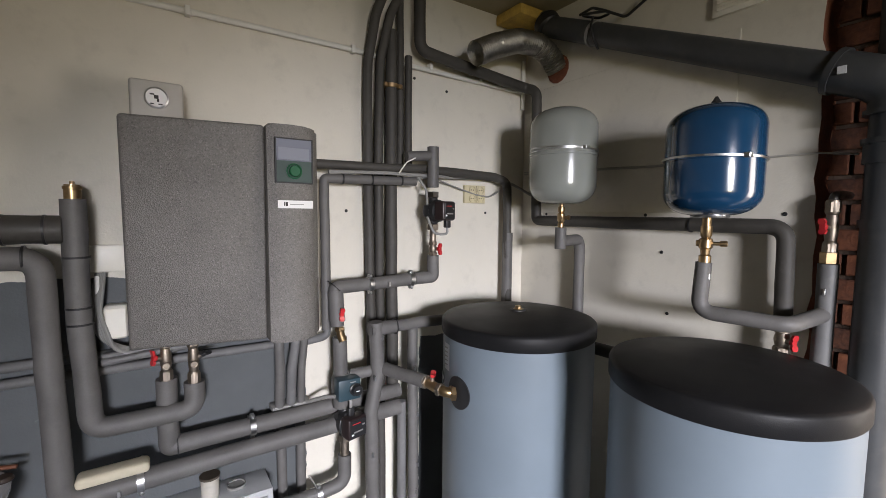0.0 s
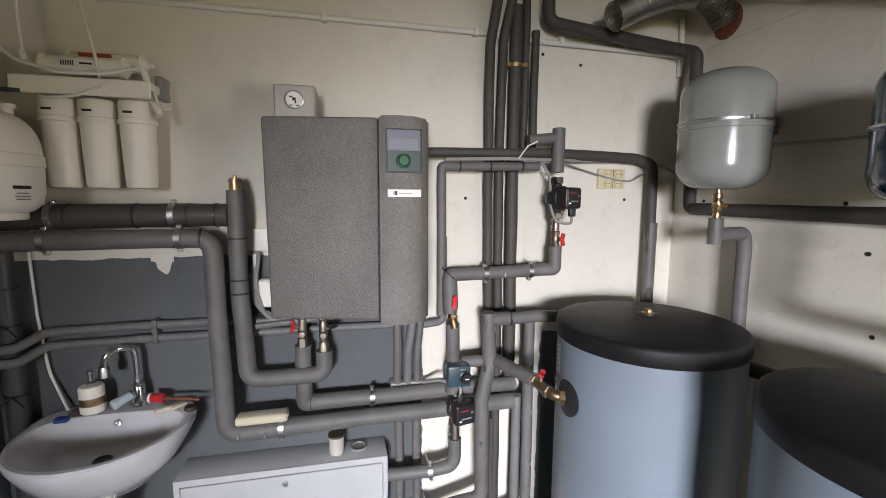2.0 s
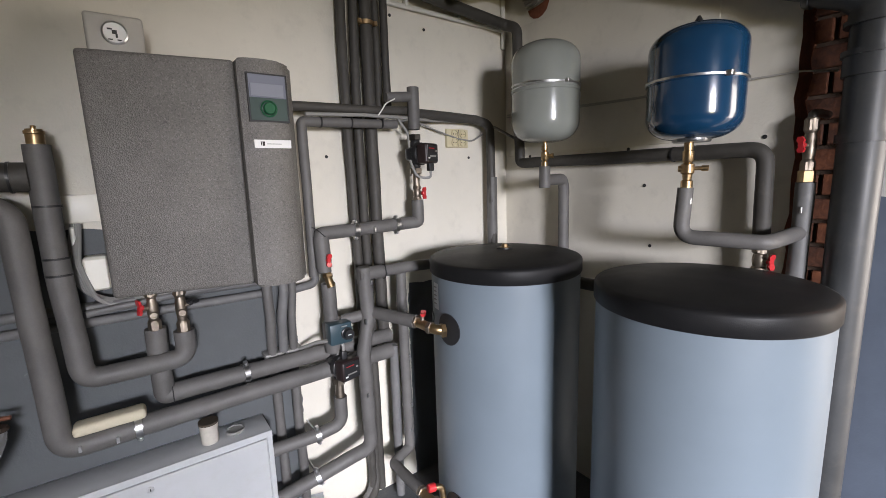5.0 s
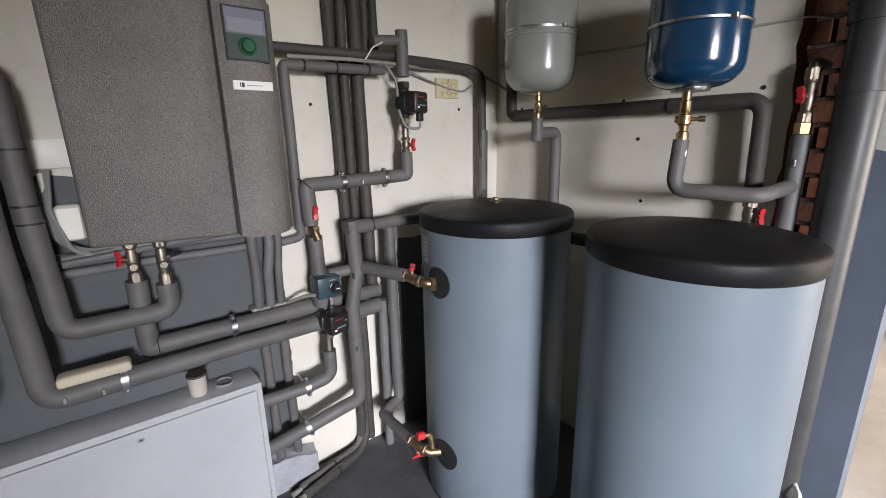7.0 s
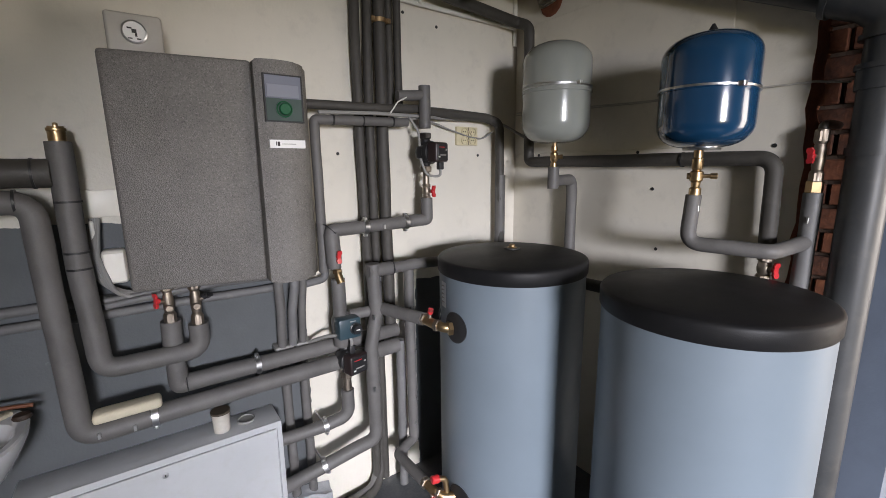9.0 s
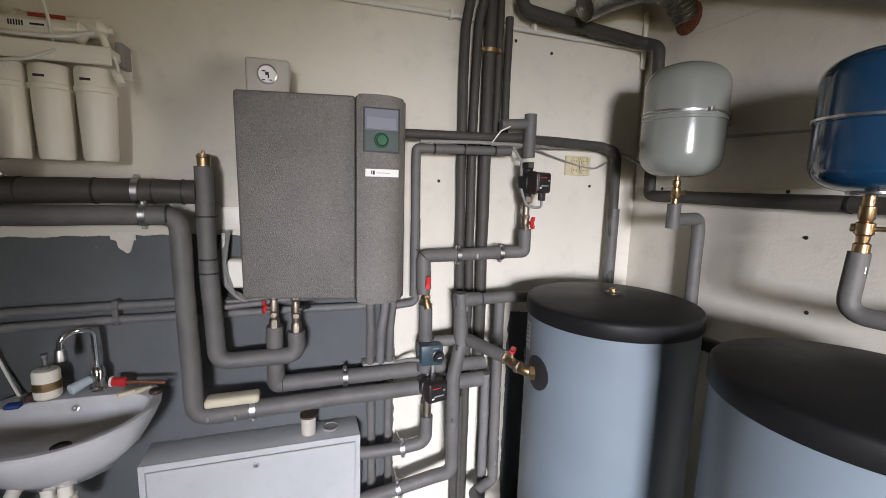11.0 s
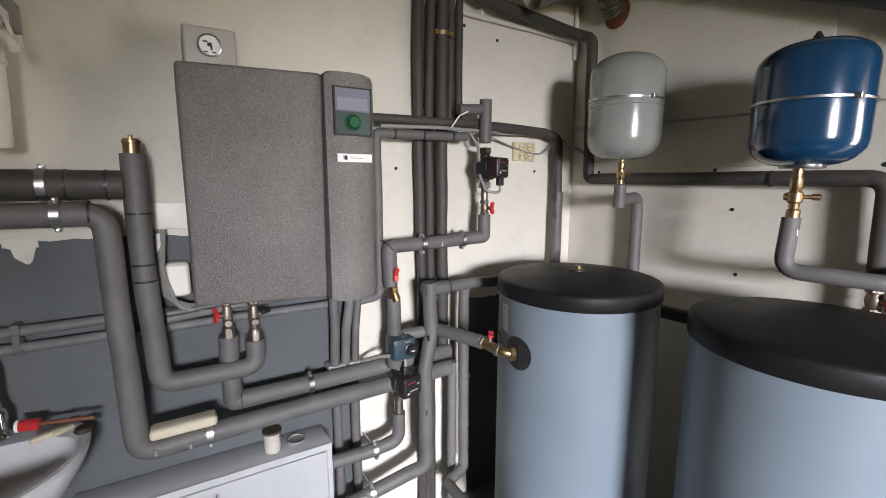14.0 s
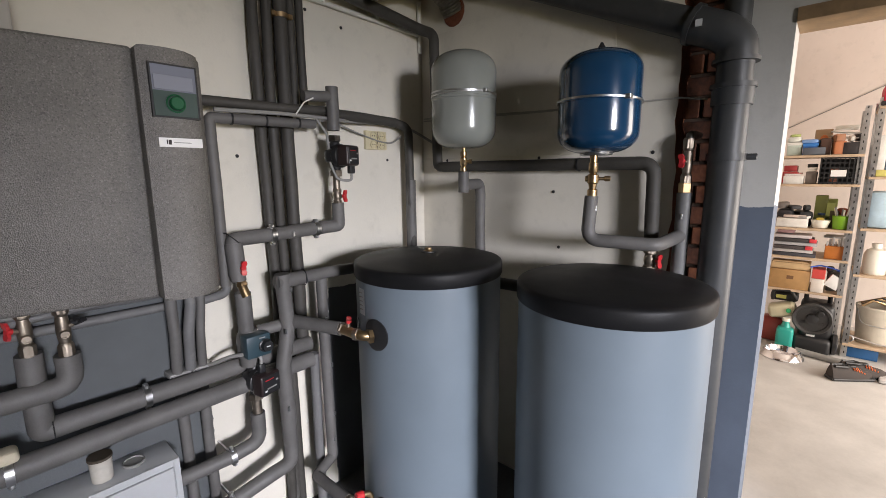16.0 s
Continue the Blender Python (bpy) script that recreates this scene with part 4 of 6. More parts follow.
pipe_run([(1.378, 0.567, 1.400), (1.372, 0.572, 1.248), (1.425, 0.36, 1.243), (1.577, 0.326, 1.262)], 0.0225, M_FOAM, "grey lagged pipe bent under the blue vessel", bend=0.045)
pipe_run([(1.576, 0.325, 1.408), (1.576, 0.323, 0.02)], 0.0245, M_FOAM3, "light grey lagged upright pipe beside the brick chase", bend=0)
ball_valve((1.576, 0.325, 1.43), (1.576, 0.325, 1.59), 0.0165, M_NICKEL, "nickel ball valve with a red handle by the brickwork", (-0.9, 0.25, 0.1), (0.05, 0.1, 1), reach=0.022)
thing("brass_nut", hexnut((1.576, 0.325, 1.425), (0, 0, 1), 0.022, 0.034), M_BRASS, "brass nut at the foot of the valve", "nut")
thing("joint_elbow", tube([(1.576, 0.325, 1.56), (1.576, 0.325, 1.60), (1.63, 0.325, 1.605), (1.735, 0.325, 1.605)], 0.012, 0.02, 14), M_DARKNUT, "nickel elbow into the brickwork", "fitting")
ball_valve((1.56, 0.415, 1.125), (1.56, 0.415, 1.212), 0.021, M_NICKEL, "nickel valve ending the long pipe, with a red handle", (-0.5, -0.9, 0), (0, 0, 1))
pipe_run([(1.56, 0.415, 1.13), (1.56, 0.415, 0.6)], 0.020, M_FOAM3, "light grey lagged pipe behind the tank", bend=0)
pipe_run([(1.37, 1.00, 1.03), (1.43, 0.75, 1.02), (1.43, 0.5, 1.02)], 0.024, M_FOAM2, "dark lagged pipe between the two tanks", bend=0.05)

# ---- drain pipes, duct and conduits ----
SX, SY = 1.574, 0.216
soil = thing("drain_pipe", tube([(1.56, 1.395, 2.422), (1.56, 0.307, 1.925)], 0.047, 0, 32), M_PVC, "dark grey plastic drain pipe slanting along the wall and down", "drain pipe")
dg = axis_of((1.56, 1.395, 2.422), (1.56, 0.307, 1.925))
part("waste_riser", tube([(SX, SY, 0.0), (SX, SY, 1.82)], 0.050, 0, 36), M_PVC, soil, "upright dark grey waste pipe")
part("vent_riser", tube([(SX + 0.02, SY + 0.01, 1.90), (SX + 0.02, SY + 0.01, H0)], 0.038, 0, 28), M_PVC, soil, "thinner vent pipe rising to the ceiling")
part("elbow", tube([(1.56, 0.342, 1.941), (1.562, 0.256, 1.902), (SX, SY, 1.866), (SX, SY, 1.808)], 0.056, 0.07, 36), M_PVC, soil, "swollen elbow of the drain")
for c, ax, r, w in (((1.56, 0.337, 1.939), dg, 0.058, 0.016), ((SX, SY, 1.812), (0, 0, 1), 0.0595, 0.012), ((SX, SY, 1.738), (0, 0, 1), 0.0585, 0.014)):
    part("seal_ring", ring(c, ax, r, w, 0.004, 36), M_PVC, soil, "raised rim of a pipe socket")
part("socket", ring((SX, SY, 1.708), (0, 0, 1), 0.0535, 0.055, 0.0035, 36), M_PVC, soil, "thicker socket of the stack")
part("sticker", box((1.4990, 0.302, 1.916), (1.5050, 0.320, 1.936)), M_FOIL, soil, "small silver sticker")
pcl = part("pipe_clamp", ring((SX, SY, 1.523), (0, 0, 1), 0.053, 0.022, 0.003, 36), M_PVC, soil, "grey clamp with a bolt lug")
part("lug", cyl((SX, SY - 0.052, 1.523), (SX + 0.004, SY - 0.082, 1.523), 0.010, 12, 0.003), M_PVC, pcl)
part("cone", lathe([(0.052, 0), (0.060, 0.01), (0.060, 0.05), (0.03, 0.09)], (1.56, 1.385, 2.41), (0, 0.55, 0.75), 24), M_BLACK, soil, "black rubber end cone")
part("cable_tie", ring((1.56, 1.14, 2.3055), dg, 0.050, 0.014, 0.002, 28), M_GCABLE, soil, "light cable strap")
cab = thing("black_cable", tube([(1.55, 1.21, 2.405), (1.53, 1.13, 2.40), (1.56, 1.05, 2.36), (1.585, 1.14, 2.375), (1.53, 1.20, 2.395), (1.525, 1.06, 2.36), (1.57, 1.00, 2.325), (1.600, 0.86, 2.41), (1.607, 0.70, 2.495)], 0.0055, 0.03, 8), M_BLACK, "coil of black cable lying on the drain pipe", "cable")
thing("black_cable", tube([(1.55, 1.14, 2.372), (1.505, 1.115, 2.32), (1.506, 1.105, 2.265), (1.55, 1.11, 2.232)], 0.005, 0.03, 8), M_BLACK, "black cable wrapped round the drain pipe", "cable")


def flex(points, r, pitch=0.012):
    path = rounded(points, 0.12)
    own = bmesh.new()
    dense = []
    for a, b in zip(path, path[1:]):
        n = max(1, int((b - a).length / (pitch / 4)))
        dense += [a.lerp(b, k / n) for k in range(n)]
    prev, nv = None, Vector((0, -1, 0))
    for i, p in enumerate(dense[:-1]):
        t = (dense[i + 1] - p).normalized()
        nv = (nv - t * nv.dot(t)).normalized()
        m = t.cross(nv)
        rr = r + 0.0028 * math.sin(i * math.pi / 2)
        cur = [own.verts.new(p + (nv * math.cos(2 * math.pi * k / 28) + m * math.sin(2 * math.pi * k / 28)) * rr) for k in range(28)]
        if prev:
            for k in range(28):
                own.faces.new((prev[k], prev[(k + 1) % 28], cur[(k + 1) % 28], cur[k]))
        prev = cur
    bmesh.ops.solidify(own, geom=own.faces[:], thickness=0.001)
    return own


M_ALU = surface("crinkled_aluminium", (0.50, 0.48, 0.43), 0.45, 1.0, vary=0.25, scale=30, grain=120, grain_bump=0.3)
DUCT = [(1.13, 1.40, 2.212), (1.24, 1.40, 2.268), (1.37, 1.40, 2.318), (1.49, 1.395, 2.325), (1.565, 1.385, 2.285), (1.612, 1.38, 2.225)]
thing("flexible_duct", flex(DUCT, 0.050), M_ALU, "open-ended ribbed aluminium air duct in the corner", "duct")
thing("torn_hole", lathe([(0.062, 0), (0.066, 0.004), (0.052, 0.008), (0.0, 0.006)], (1.616, 1.38, 2.235), (-1, 0, 0), 14), M_BRICK, "broken plaster round the duct's hole", "hole")
cd = thing("cable_conduit", tube([(-0.998, 1.585, 2.185), (0.68, 1.585, 2.185), (0.95, 1.585, 2.172), (1.58, 1.585, 2.165)], 0.010, 0.05, 12), M_TWHITE, "thin white cable conduit high on the wall", "conduit")
for x in (-0.6, 0.098, 0.66, 1.02, 1.3):
    part("clip", box((x - 0.008, 1.570, 2.170), (x + 0.008, 1.6, 2.200), 0.003), M_TWHITE, cd)
thing("cable_conduit", tube([(1.585, 1.585, 2.08), (1.585, 1.585, 2.32)], 0.011, 0, 12), M_TWHITE, "short white conduit in the corner", "conduit")
for dz in (0.0, -0.012):
    thing("wire", tube([(1.609, 1.585, 1.762 + dz), (1.607, 0.9, 1.735 + dz * 0.3), (1.607, 0.37, 1.727), (1.66, 0.30, 1.72)], 0.0032, 0.02, 6), M_BOX, "thin grey wire stretched along the wall", "cable")
thing("grey_cable", tube([(0.91, 1.49, 1.685), (0.95, 1.50, 1.695), (1.02, 1.55, 1.70), (1.16, 1.575, 1.665), (1.28, 1.578, 1.635), (1.37, 1.578, 1.625), (1.42, 1.56, 1.66)], 0.004, 0.06, 8), M_GCABLE, "grey cable sagging along the wall to the sockets", "cable")
thing("grey_cable", tube([(0.52, 1.48, 1.692), (0.75, 1.475, 1.700), (0.95, 1.48, 1.70), (1.1, 1.54, 1.705), (1.40, 1.56, 1.715), (1.50, 1.55, 1.69), (1.60, 1.50, 1.63)], 0.007, 0.06, 8), M_GCABLE, "grey cable lying along the lagged pipes", "cable")
thing("white_wire", tube([(0.80, 1.46, 1.70), (0.83, 1.45, 1.745), (0.87, 1.45, 1.765)], 0.003, 0.02, 6), M_TWHITE, "short white wire stuck to the lagging", "cable")

# wall sockets
so = thing("wall_socket", box((1.218, 1.582, 1.594), (1.345, 1.6, 1.680), 0.004), M_CREAM, "yellowed cream plate with two double sockets", "socket")
for x in (1.262, 1.311):
    for z in (1.657, 1.617):
        s = part("socket_face", lathe([(0.0195, 0), (0.0195, 0.008), (0.0165, 0.008), (0.0155, 0.002), (0.0, 0.002)], (x, 1.583, z), FR, 24), M_CREAM, so)
        for dx in (-0.007, 0.007):
            part("hole", cyl((x + dx, 1.5805, z), (x + dx, 1.5790, z), 0.0026, 8), M_INK, s)
part("joint_line", box((1.2855, 1.5812, 1.597), (1.2875, 1.5825, 1.677)), M_INK, so)

# drill holes and stains on the walls
for p in ((0.633, 1.55), (1.36, 1.548), (0.95, 2.13), (1.12, 2.10)):
    thing("drill_hole", lathe([(0.007, 0), (0.006, 0.003), (0.003, 0.0035), (0.0, 0.001)], (p[0], 1.6005, p[1]), FR, 10), M_INK, "dark drill hole in the plaster", "hole", "drill holes")
for p in ((0.833, 1.40), (0.448, 1.549), (0.906, 1.543), (0.80, 1.165), (1.43, 1.545)):
    thing("drill_hole", lathe([(0.007, 0), (0.006, 0.003), (0.003, 0.0035), (0.0, 0.001)], (1.6155, p[0], p[1]), (-1, 0, 0), 10), M_INK, "dark drill hole in the plaster", "hole", "drill holes")
# run of white paint over the dado
bm = bmesh.new()
sheet = []
for k in range(15):
    u = k / 14
    x = -0.512 + 0.072 * u
    z = 1.318 - 0.012 * noise.noise(Vector((x * 40, 0, 0))) - 0.040 * max(0.0, 1 - abs(u - 0.56) / 0.30) ** 0.2
    sheet.append([bm.verts.new(p) for p in ((x, 1.6, 1.345), (x, 1.5965, 1.345), (x, 1.5965, z + 0.002), (x, 1.6, z))])
for a, b in zip(sheet, sheet[1:]):
    for k in range(3):
        bm.faces.new((a[k], b[k], b[k + 1], a[k + 1]))
bm.faces.new(sheet[0])
bm.faces.new(sheet[-1])
thing("paint_drip", bm, surface("white_paint_run", WHITE, 0.6), "white paint run over the grey dado", "paint")
# vent plate high on the wall
vp = thing("vent_plate", box((1.600, 0.53, 2.215), (1.615, 0.69, 2.345), 0.003), M_WPLAST, "white plastic vent frame high on the wall", "vent")
for k in range(5):
    part("slat", box((1.594, 0.545, 2.232 + 0.022 * k), (1.602, 0.675, 2.244 + 0.022 * k), 0.002, 1), M_WPLAST, vp)
thing("foil_sheet", box((1.40, 1.42, 2.455), (1.60, 1.595, 2.505), 0.012), surface("yellow_foam", (0.50, 0.33, 0.07), 0.7, vary=0.3, scale=20), "lump of yellow foam under the ceiling", "foam")

# scraps of silver tape on the lagging
for x, y, z in ((-0.215, 1.413, 0.735), (-0.13, 1.414, 0.728), (0.655, 1.374, 0.92), (0.873, 1.427, 0.70), (0.873, 1.427, 0.48), (0.69, 1.379, 1.07), (0.862, 1.431, 0.90), (0.868, 1.432, 0.36), (0.645, 1.375, 0.62), (1.375, 0.547, 1.36), (1.552, 0.322, 1.33), (1.552, 0.322, 1.10), (0.75, 1.441, 1.262)):
    thing("tape_scrap", box((x - 0.004, y - 0.0015, z - 0.010), (x + 0.004, y + 0.004, z + 0.008), 0.001, 1), M_STEEL, "scrap of silver tape on the lagging", "tape", "tape scraps")

# ---- cabinet and what stands on it ----
cb = tagged(new("manifold_cabinet"), "low white steel cabinet with a round lock on its door", "cabinet")
cb.location = (-0.07, 1.53, 0)
bpy.context.view_layer.update()
part("body", box((-0.440, 1.462, 0.0), (0.297, 1.599, 0.572), 0.003), M_CAB, cb)
door = part("door", box((-0.418, 1.452, 0.02), (0.277, 1.466, 0.545), 0.002, 1), M_CAB, cb, "plain white door")
for lo, hi in (((-0.440, 1.455, 0.0), (-0.421, 1.463, 0.572)), ((0.280, 1.455, 0.0), (0.297, 1.463, 0.572)), ((-0.421, 1.455, 0.548), (0.280, 1.463, 0.572)), ((-0.421, 1.455, 0.0), (0.280, 1.463, 0.017))):
    part("door_frame", box(lo, hi, 0.001, 1), M_CAB, cb)
part("lock", lathe([(0.010, 0), (0.010, 0.003), (0.007, 0.004), (0.0, 0.003)], (-0.075, 1.453, 0.515), FR, 18), M_STEEL, door, "round steel lock")
part("keyhole", box((-0.0765, 1.4485, 0.511), (-0.0735, 1.4495, 0.519)), M_INK, door)
for z in (0.06, 0.10):
    part("screw", lathe([(0.004, 0), (0.004, 0.002), (0, 0.003)], (0.288, 1.4555, z), FR, 10), M_STEEL, cb)
cup = thing("plastic_cup", lathe([(0.024, 0.573), (0.027, 0.575), (0.029, 0.64), (0.0305, 0.648), (0.0285, 0.650), (0.026, 0.645), (0.024, 0.58), (0.0, 0.579)], (0.108, 1.515, 0), segs=28), surface("stained_cream_plastic", (0.50, 0.47, 0.41), 0.5, vary=0.12, scale=30), "cream plastic cup with a brown stained rim", "cup")
part("rim", ring((0.108, 1.515, 0.648), (0, 0, 1), 0.030, 0.008, 0.0015, 28), surface("brown_residue", (0.06, 0.045, 0.03), 0.7), cup, "brown stained rim")
ld = thing("metal_dish", lathe([(0.030, 0.573), (0.031, 0.575), (0.031, 0.581), (0.028, 0.583), (0.026, 0.579), (0.0, 0.578)], (0.19, 1.53, 0), segs=28), M_GCABLE, "small round metal dish lying on the cabinet", "dish")
own = box((-0.228, 1.425, 0.761), (-0.054, 1.485, 0.793), 0.012, 3)
for v in own.verts:
    v.co.z += 0.006 * math.sin((v.co.x + 0.22) * 18)
thing("foam_strip", own, M_SPONGE, "cream foam strip lying on the lagged pipe", "foam")

# ---- junction box and cables left of the unit ----
jb = thing("junction_box", box((-0.155, 1.535, 1.150), (-0.092, 1.6, 1.255), 0.014, 3), M_WPLAST, "white plastic junction box beside the unit", "box")
part("cover", box((-0.150, 1.530, 1.156), (-0.097, 1.536, 1.249), 0.003, 1), M_WPLAST, jb)
thing("cable_trunking", box((-0.190, 1.578, 1.355), (-0.085, 1.6, 1.436), 0.003), M_WPLAST, "white trunking piece on the wall", "trunking")
thing("antenna", box((-0.172, 1.555, 1.215), (-0.160, 1.6, 1.345), 0.003), M_TWHITE, "thin white upright strip", "strip")
for k in range(5):
    thing("grey_cable", tube([(-0.165 + 0.004 * k, 1.575, 1.352), (-0.185 + 0.006 * k, 1.56 - 0.006 * k, 1.24), (-0.165 + 0.008 * k, 1.55 - 0.006 * k, 1.155 - 0.008 * k), (-0.10 + 0.01 * k, 1.535 - 0.006 * k, 1.118 - 0.006 * k), (-0.02 + 0.02 * k, 1.53 - 0.006 * k, 1.125)], 0.0065, 0.06, 8), M_GCABLE, "grey cable looping to the unit", "cable", "cables beside the unit")
for k in range(2):
    thing("steel_conduit", tube([(-0.16, 1.525 - 0.02 * k, 1.105 - 0.012 * k), (0.10, 1.525 - 0.02 * k, 1.118 - 0.004 * k), (0.34, 1.53 - 0.02 * k, 1.128)], 0.011, 0.05, 10), M_FOAM3, "grey plastic conduit under the unit", "conduit")

# ---- corner drain, water filters and pressure tank ----
dp = thing("drain_pipe", tube([(-0.908, 1.54, 0.0), (-0.912, 1.54, 1.375)], 0.030, 0, 28), M_PVC, "upright dark grey drain pipe in the corner", "drain pipe")
for z in (1.255, 1.135, 0.90, 0.50):
    tie = part("tie", ring((-0.911, 1.54, z), (0.06, 0, 1), 0.0315, 0.007, 0.002, 24), M_TAPE, dp, "black tie")
    if z in (1.135, 0.90):
        for dx in (-0.018, 0.026):
            part("tail", tube([(-0.905, 1.508, z), (-0.902 + dx, 1.49, z - 0.012), (-0.900 + 1.6 * dx, 1.485, z - 0.030)], 0.0028, 0.01, 6), M_TAPE, tie)
part("socket", ring((-0.909, 1.54, 0.42), (0, 0, 1), 0.034, 0.06, 0.003, 28), M_PVC, dp)
thing("white_tube", tube([(-0.932, 1.515, 1.275), (-0.965, 1.50, 1.22), (-0.955, 1.50, 1.155), (-0.915, 1.498, 1.135)], 0.0045, 0.05, 8), M_TWHITE, "white plastic tube tied to the drain pipe", "tube")
thing("white_tube", tube([(-0.865, 1.585, 1.46), (-0.858, 1.585, 1.15), (-0.838, 1.58, 0.95), (-0.785, 1.565, 0.815)], 0.0045, 0.2, 8), M_TWHITE, "white plastic tube hanging down to the basin", "tube")

fs = tagged(new("water_filter"), "white three-stage water filter with tubes on the wall", "water filter")
fs.location = (-0.59, 1.55, 1.85)
bpy.context.view_layer.update()
bm = box((-0.775, 1.575, 1.835), (-0.412, 1.599, 1.925), 0.003, 1)
box((-0.775, 1.43, 1.868), (-0.412, 1.575, 1.896), 0.004, 1, bm)
box((-0.775, 1.428, 1.845), (-0.412, 1.436, 1.896), 0.003, 1, bm)
part("bracket", bm, M_WPLAST, fs, "white angle bracket")
for x in (-0.692, -0.588, -0.480):
    c = (x, 1.50, 0)
    cap = part("filter_cap", lathe([(0.030, 1.846), (0.047, 1.842), (0.050, 1.830), (0.050, 1.790), (0.053, 1.787), (0.053, 1.775), (0.049, 1.772)], c, segs=36), M_WPLAST, fs)
    part("sump", lathe([(0.049, 1.775), (0.0475, 1.70), (0.0435, 1.585), (0.040, 1.576), (0.030, 1.573), (0.0, 1.573)], c, segs=36), M_WPLAST, fs, "white filter bowl")
    part("print", box((x - 0.020, 1.4495, 1.803), (x + 0.006, 1.4515, 1.810)), M_INK, cap)
for z, y, x0, x1 in ((1.938, 1.475, -0.735, -0.465), (1.968, 1.54, -0.70, -0.44)):
    ct = part("inline_filter", lathe([(0.008, 0), (0.010, 0.012), (0.024, 0.022), (0.028, 0.030), (0.028, x1 - x0 - 0.030), (0.024, x1 - x0 - 0.022), (0.010, x1 - x0 - 0.012), (0.008, x1 - x0)], (x0, y, z), (1, 0, 0), 28), M_WPLAST, fs, "white in-line cartridge")
    part("collar", ring((x0 + 0.035, y, z), (1, 0, 0), 0.029, 0.012, 0.002, 28), M_WPLAST, ct)
    part("collar", ring((x1 - 0.035, y, z), (1, 0, 0), 0.029, 0.012, 0.002, 28), M_WPLAST, ct)
part("label", box((-0.632, 1.508, 1.972), (-0.545, 1.513, 1.988)), surface("red_label", (0.36, 0.05, 0.03), 0.5), fs, "red label")
part("label", box((-0.650, 1.445, 1.930), (-0.560, 1.449, 1.948)), M_PAPER, fs, "white label with printed bars")
for k in range(6):
    part("print", box((-0.648 + 0.006 * k, 1.4437, 1.932), (-0.645 + 0.006 * k, 1.4455, 1.946)), M_INK, fs)
part("print", box((-0.600, 1.4437, 1.937), (-0.568, 1.4455, 1.942)), M_INK, fs)
part("elbow", tube([(-0.465, 1.475, 1.938), (-0.445, 1.475, 1.938), (-0.435, 1.475, 1.90)], 0.010, 0.01, 12), M_WPLAST, fs)
part("elbow", tube([(-0.735, 1.475, 1.938), (-0.755, 1.475, 1.938), (-0.76, 1.475, 1.97)], 0.010, 0.01, 12), M_WPLAST, fs)
part("lever", box((-0.800, 1.425, 1.845), (-0.745, 1.440, 1.856), 0.003), M_TEAL, fs, "dark blue lever")
part("side_fitting", cyl((-0.420, 1.47, 1.84), (-0.400, 1.46, 1.80), 0.011, 10), M_WPLAST, fs)
part("side_bracket", box((-0.425, 1.50, 1.86), (-0.405, 1.57, 1.93), 0.003), M_GCABLE, fs)
thing("white_tube", tube([(-0.455, 1.45, 1.935), (-0.52, 1.41, 1.905), (-0.63, 1.40, 1.90), (-0.74, 1.42, 1.93), (-0.80, 1.43, 1.975)], 0.0055, 0.08, 8), M_TWHITE, "white filter tube slung across the cartridges", "tube")
thing("white_tube", tube([(-0.555, 1.46, 1.87), (-0.555, 1.44, 1.96), (-0.58, 1.45, 2.06), (-0.62, 1.48, 2.20), (-0.62, 1.55, 2.50)], 0.0045, 0.08, 8), M_TWHITE, "white filter tube rising to the ceiling", "tube")
thing("white_tube", tube([(-0.755, 1.47, 1.96), (-0.765, 1.48, 2.10), (-0.775, 1.52, 2.50)], 0.005, 0.05, 8), M_TWHITE, "white filter tube rising to the ceiling", "tube")
thing("white_tube", tube([(-0.437, 1.47, 1.90), (-0.41, 1.45, 1.87), (-0.40, 1.45, 1.83)], 0.0045, 0.02, 8), M_TWHITE, "short white filter tube", "tube")
thing("white_tube", tube([(-0.70, 1.43, 1.838), (-0.66, 1.41, 1.83), (-0.60, 1.42, 1.842), (-0.54, 1.43, 1.875)], 0.0045, 0.03, 8), M_TWHITE, "white filter tube below the bracket", "tube")
thing("black_cable", tube([(-0.80, 1.43, 1.975), (-0.86, 1.43, 1.975), (-0.885, 1.43, 1.92), (-0.90, 1.42, 1.82)], 0.0075, 0.05, 8), M_BLACK, "black hose ending at a filter tube", "hose")
thing("black_cable", tube([(-0.905, 1.42, 1.83), (-0.92, 1.44, 2.05), (-0.95, 1.48, 2.50)], 0.0065, 0.1, 8), M_BLACK, "black cable hanging from the ceiling", "cable")
pt = thing("pressure_tank", lathe([(0.084, 1.482), (0.088, 1.486), (0.088, 1.502), (0.100, 1.506), (0.121, 1.525), (0.129, 1.560), (0.131, 1.628)], (-0.806, 1.345, 0), segs=56), M_WPLAST, "white plastic-coated water pressure tank standing on the pipes", "tank")
part("seam_band", lathe([(0.1295, 1.626), (0.134, 1.630), (0.134, 1.660), (0.130, 1.664)], (-0.806, 1.345, 0), segs=56), M_WPLAST, pt)
dome = [(0.1295, 1.663)]
for k in range(9):
    a = radians(10 * k)
    dome.append((0.03 + 0.0995 * math.cos(a) ** 0.8, 1.670 + 0.110 * math.sin(a)))
dome.append((0.0, 1.781))
part("dome", lathe(dome, (-0.806, 1.345, 0), segs=56), M_WPLAST, pt)
part("valve", lathe([(0.014, 1.815), (0.014, 1.850), (0.020, 1.852), (0.020, 1.862), (0.0, 1.864)], (-0.755, 1.385, -0.06), segs=16), M_WPLAST, pt, "white ball valve")
d = (Vector((-0.019, 0, 0)) - Vector((-0.806, 1.345, 0))).normalized()
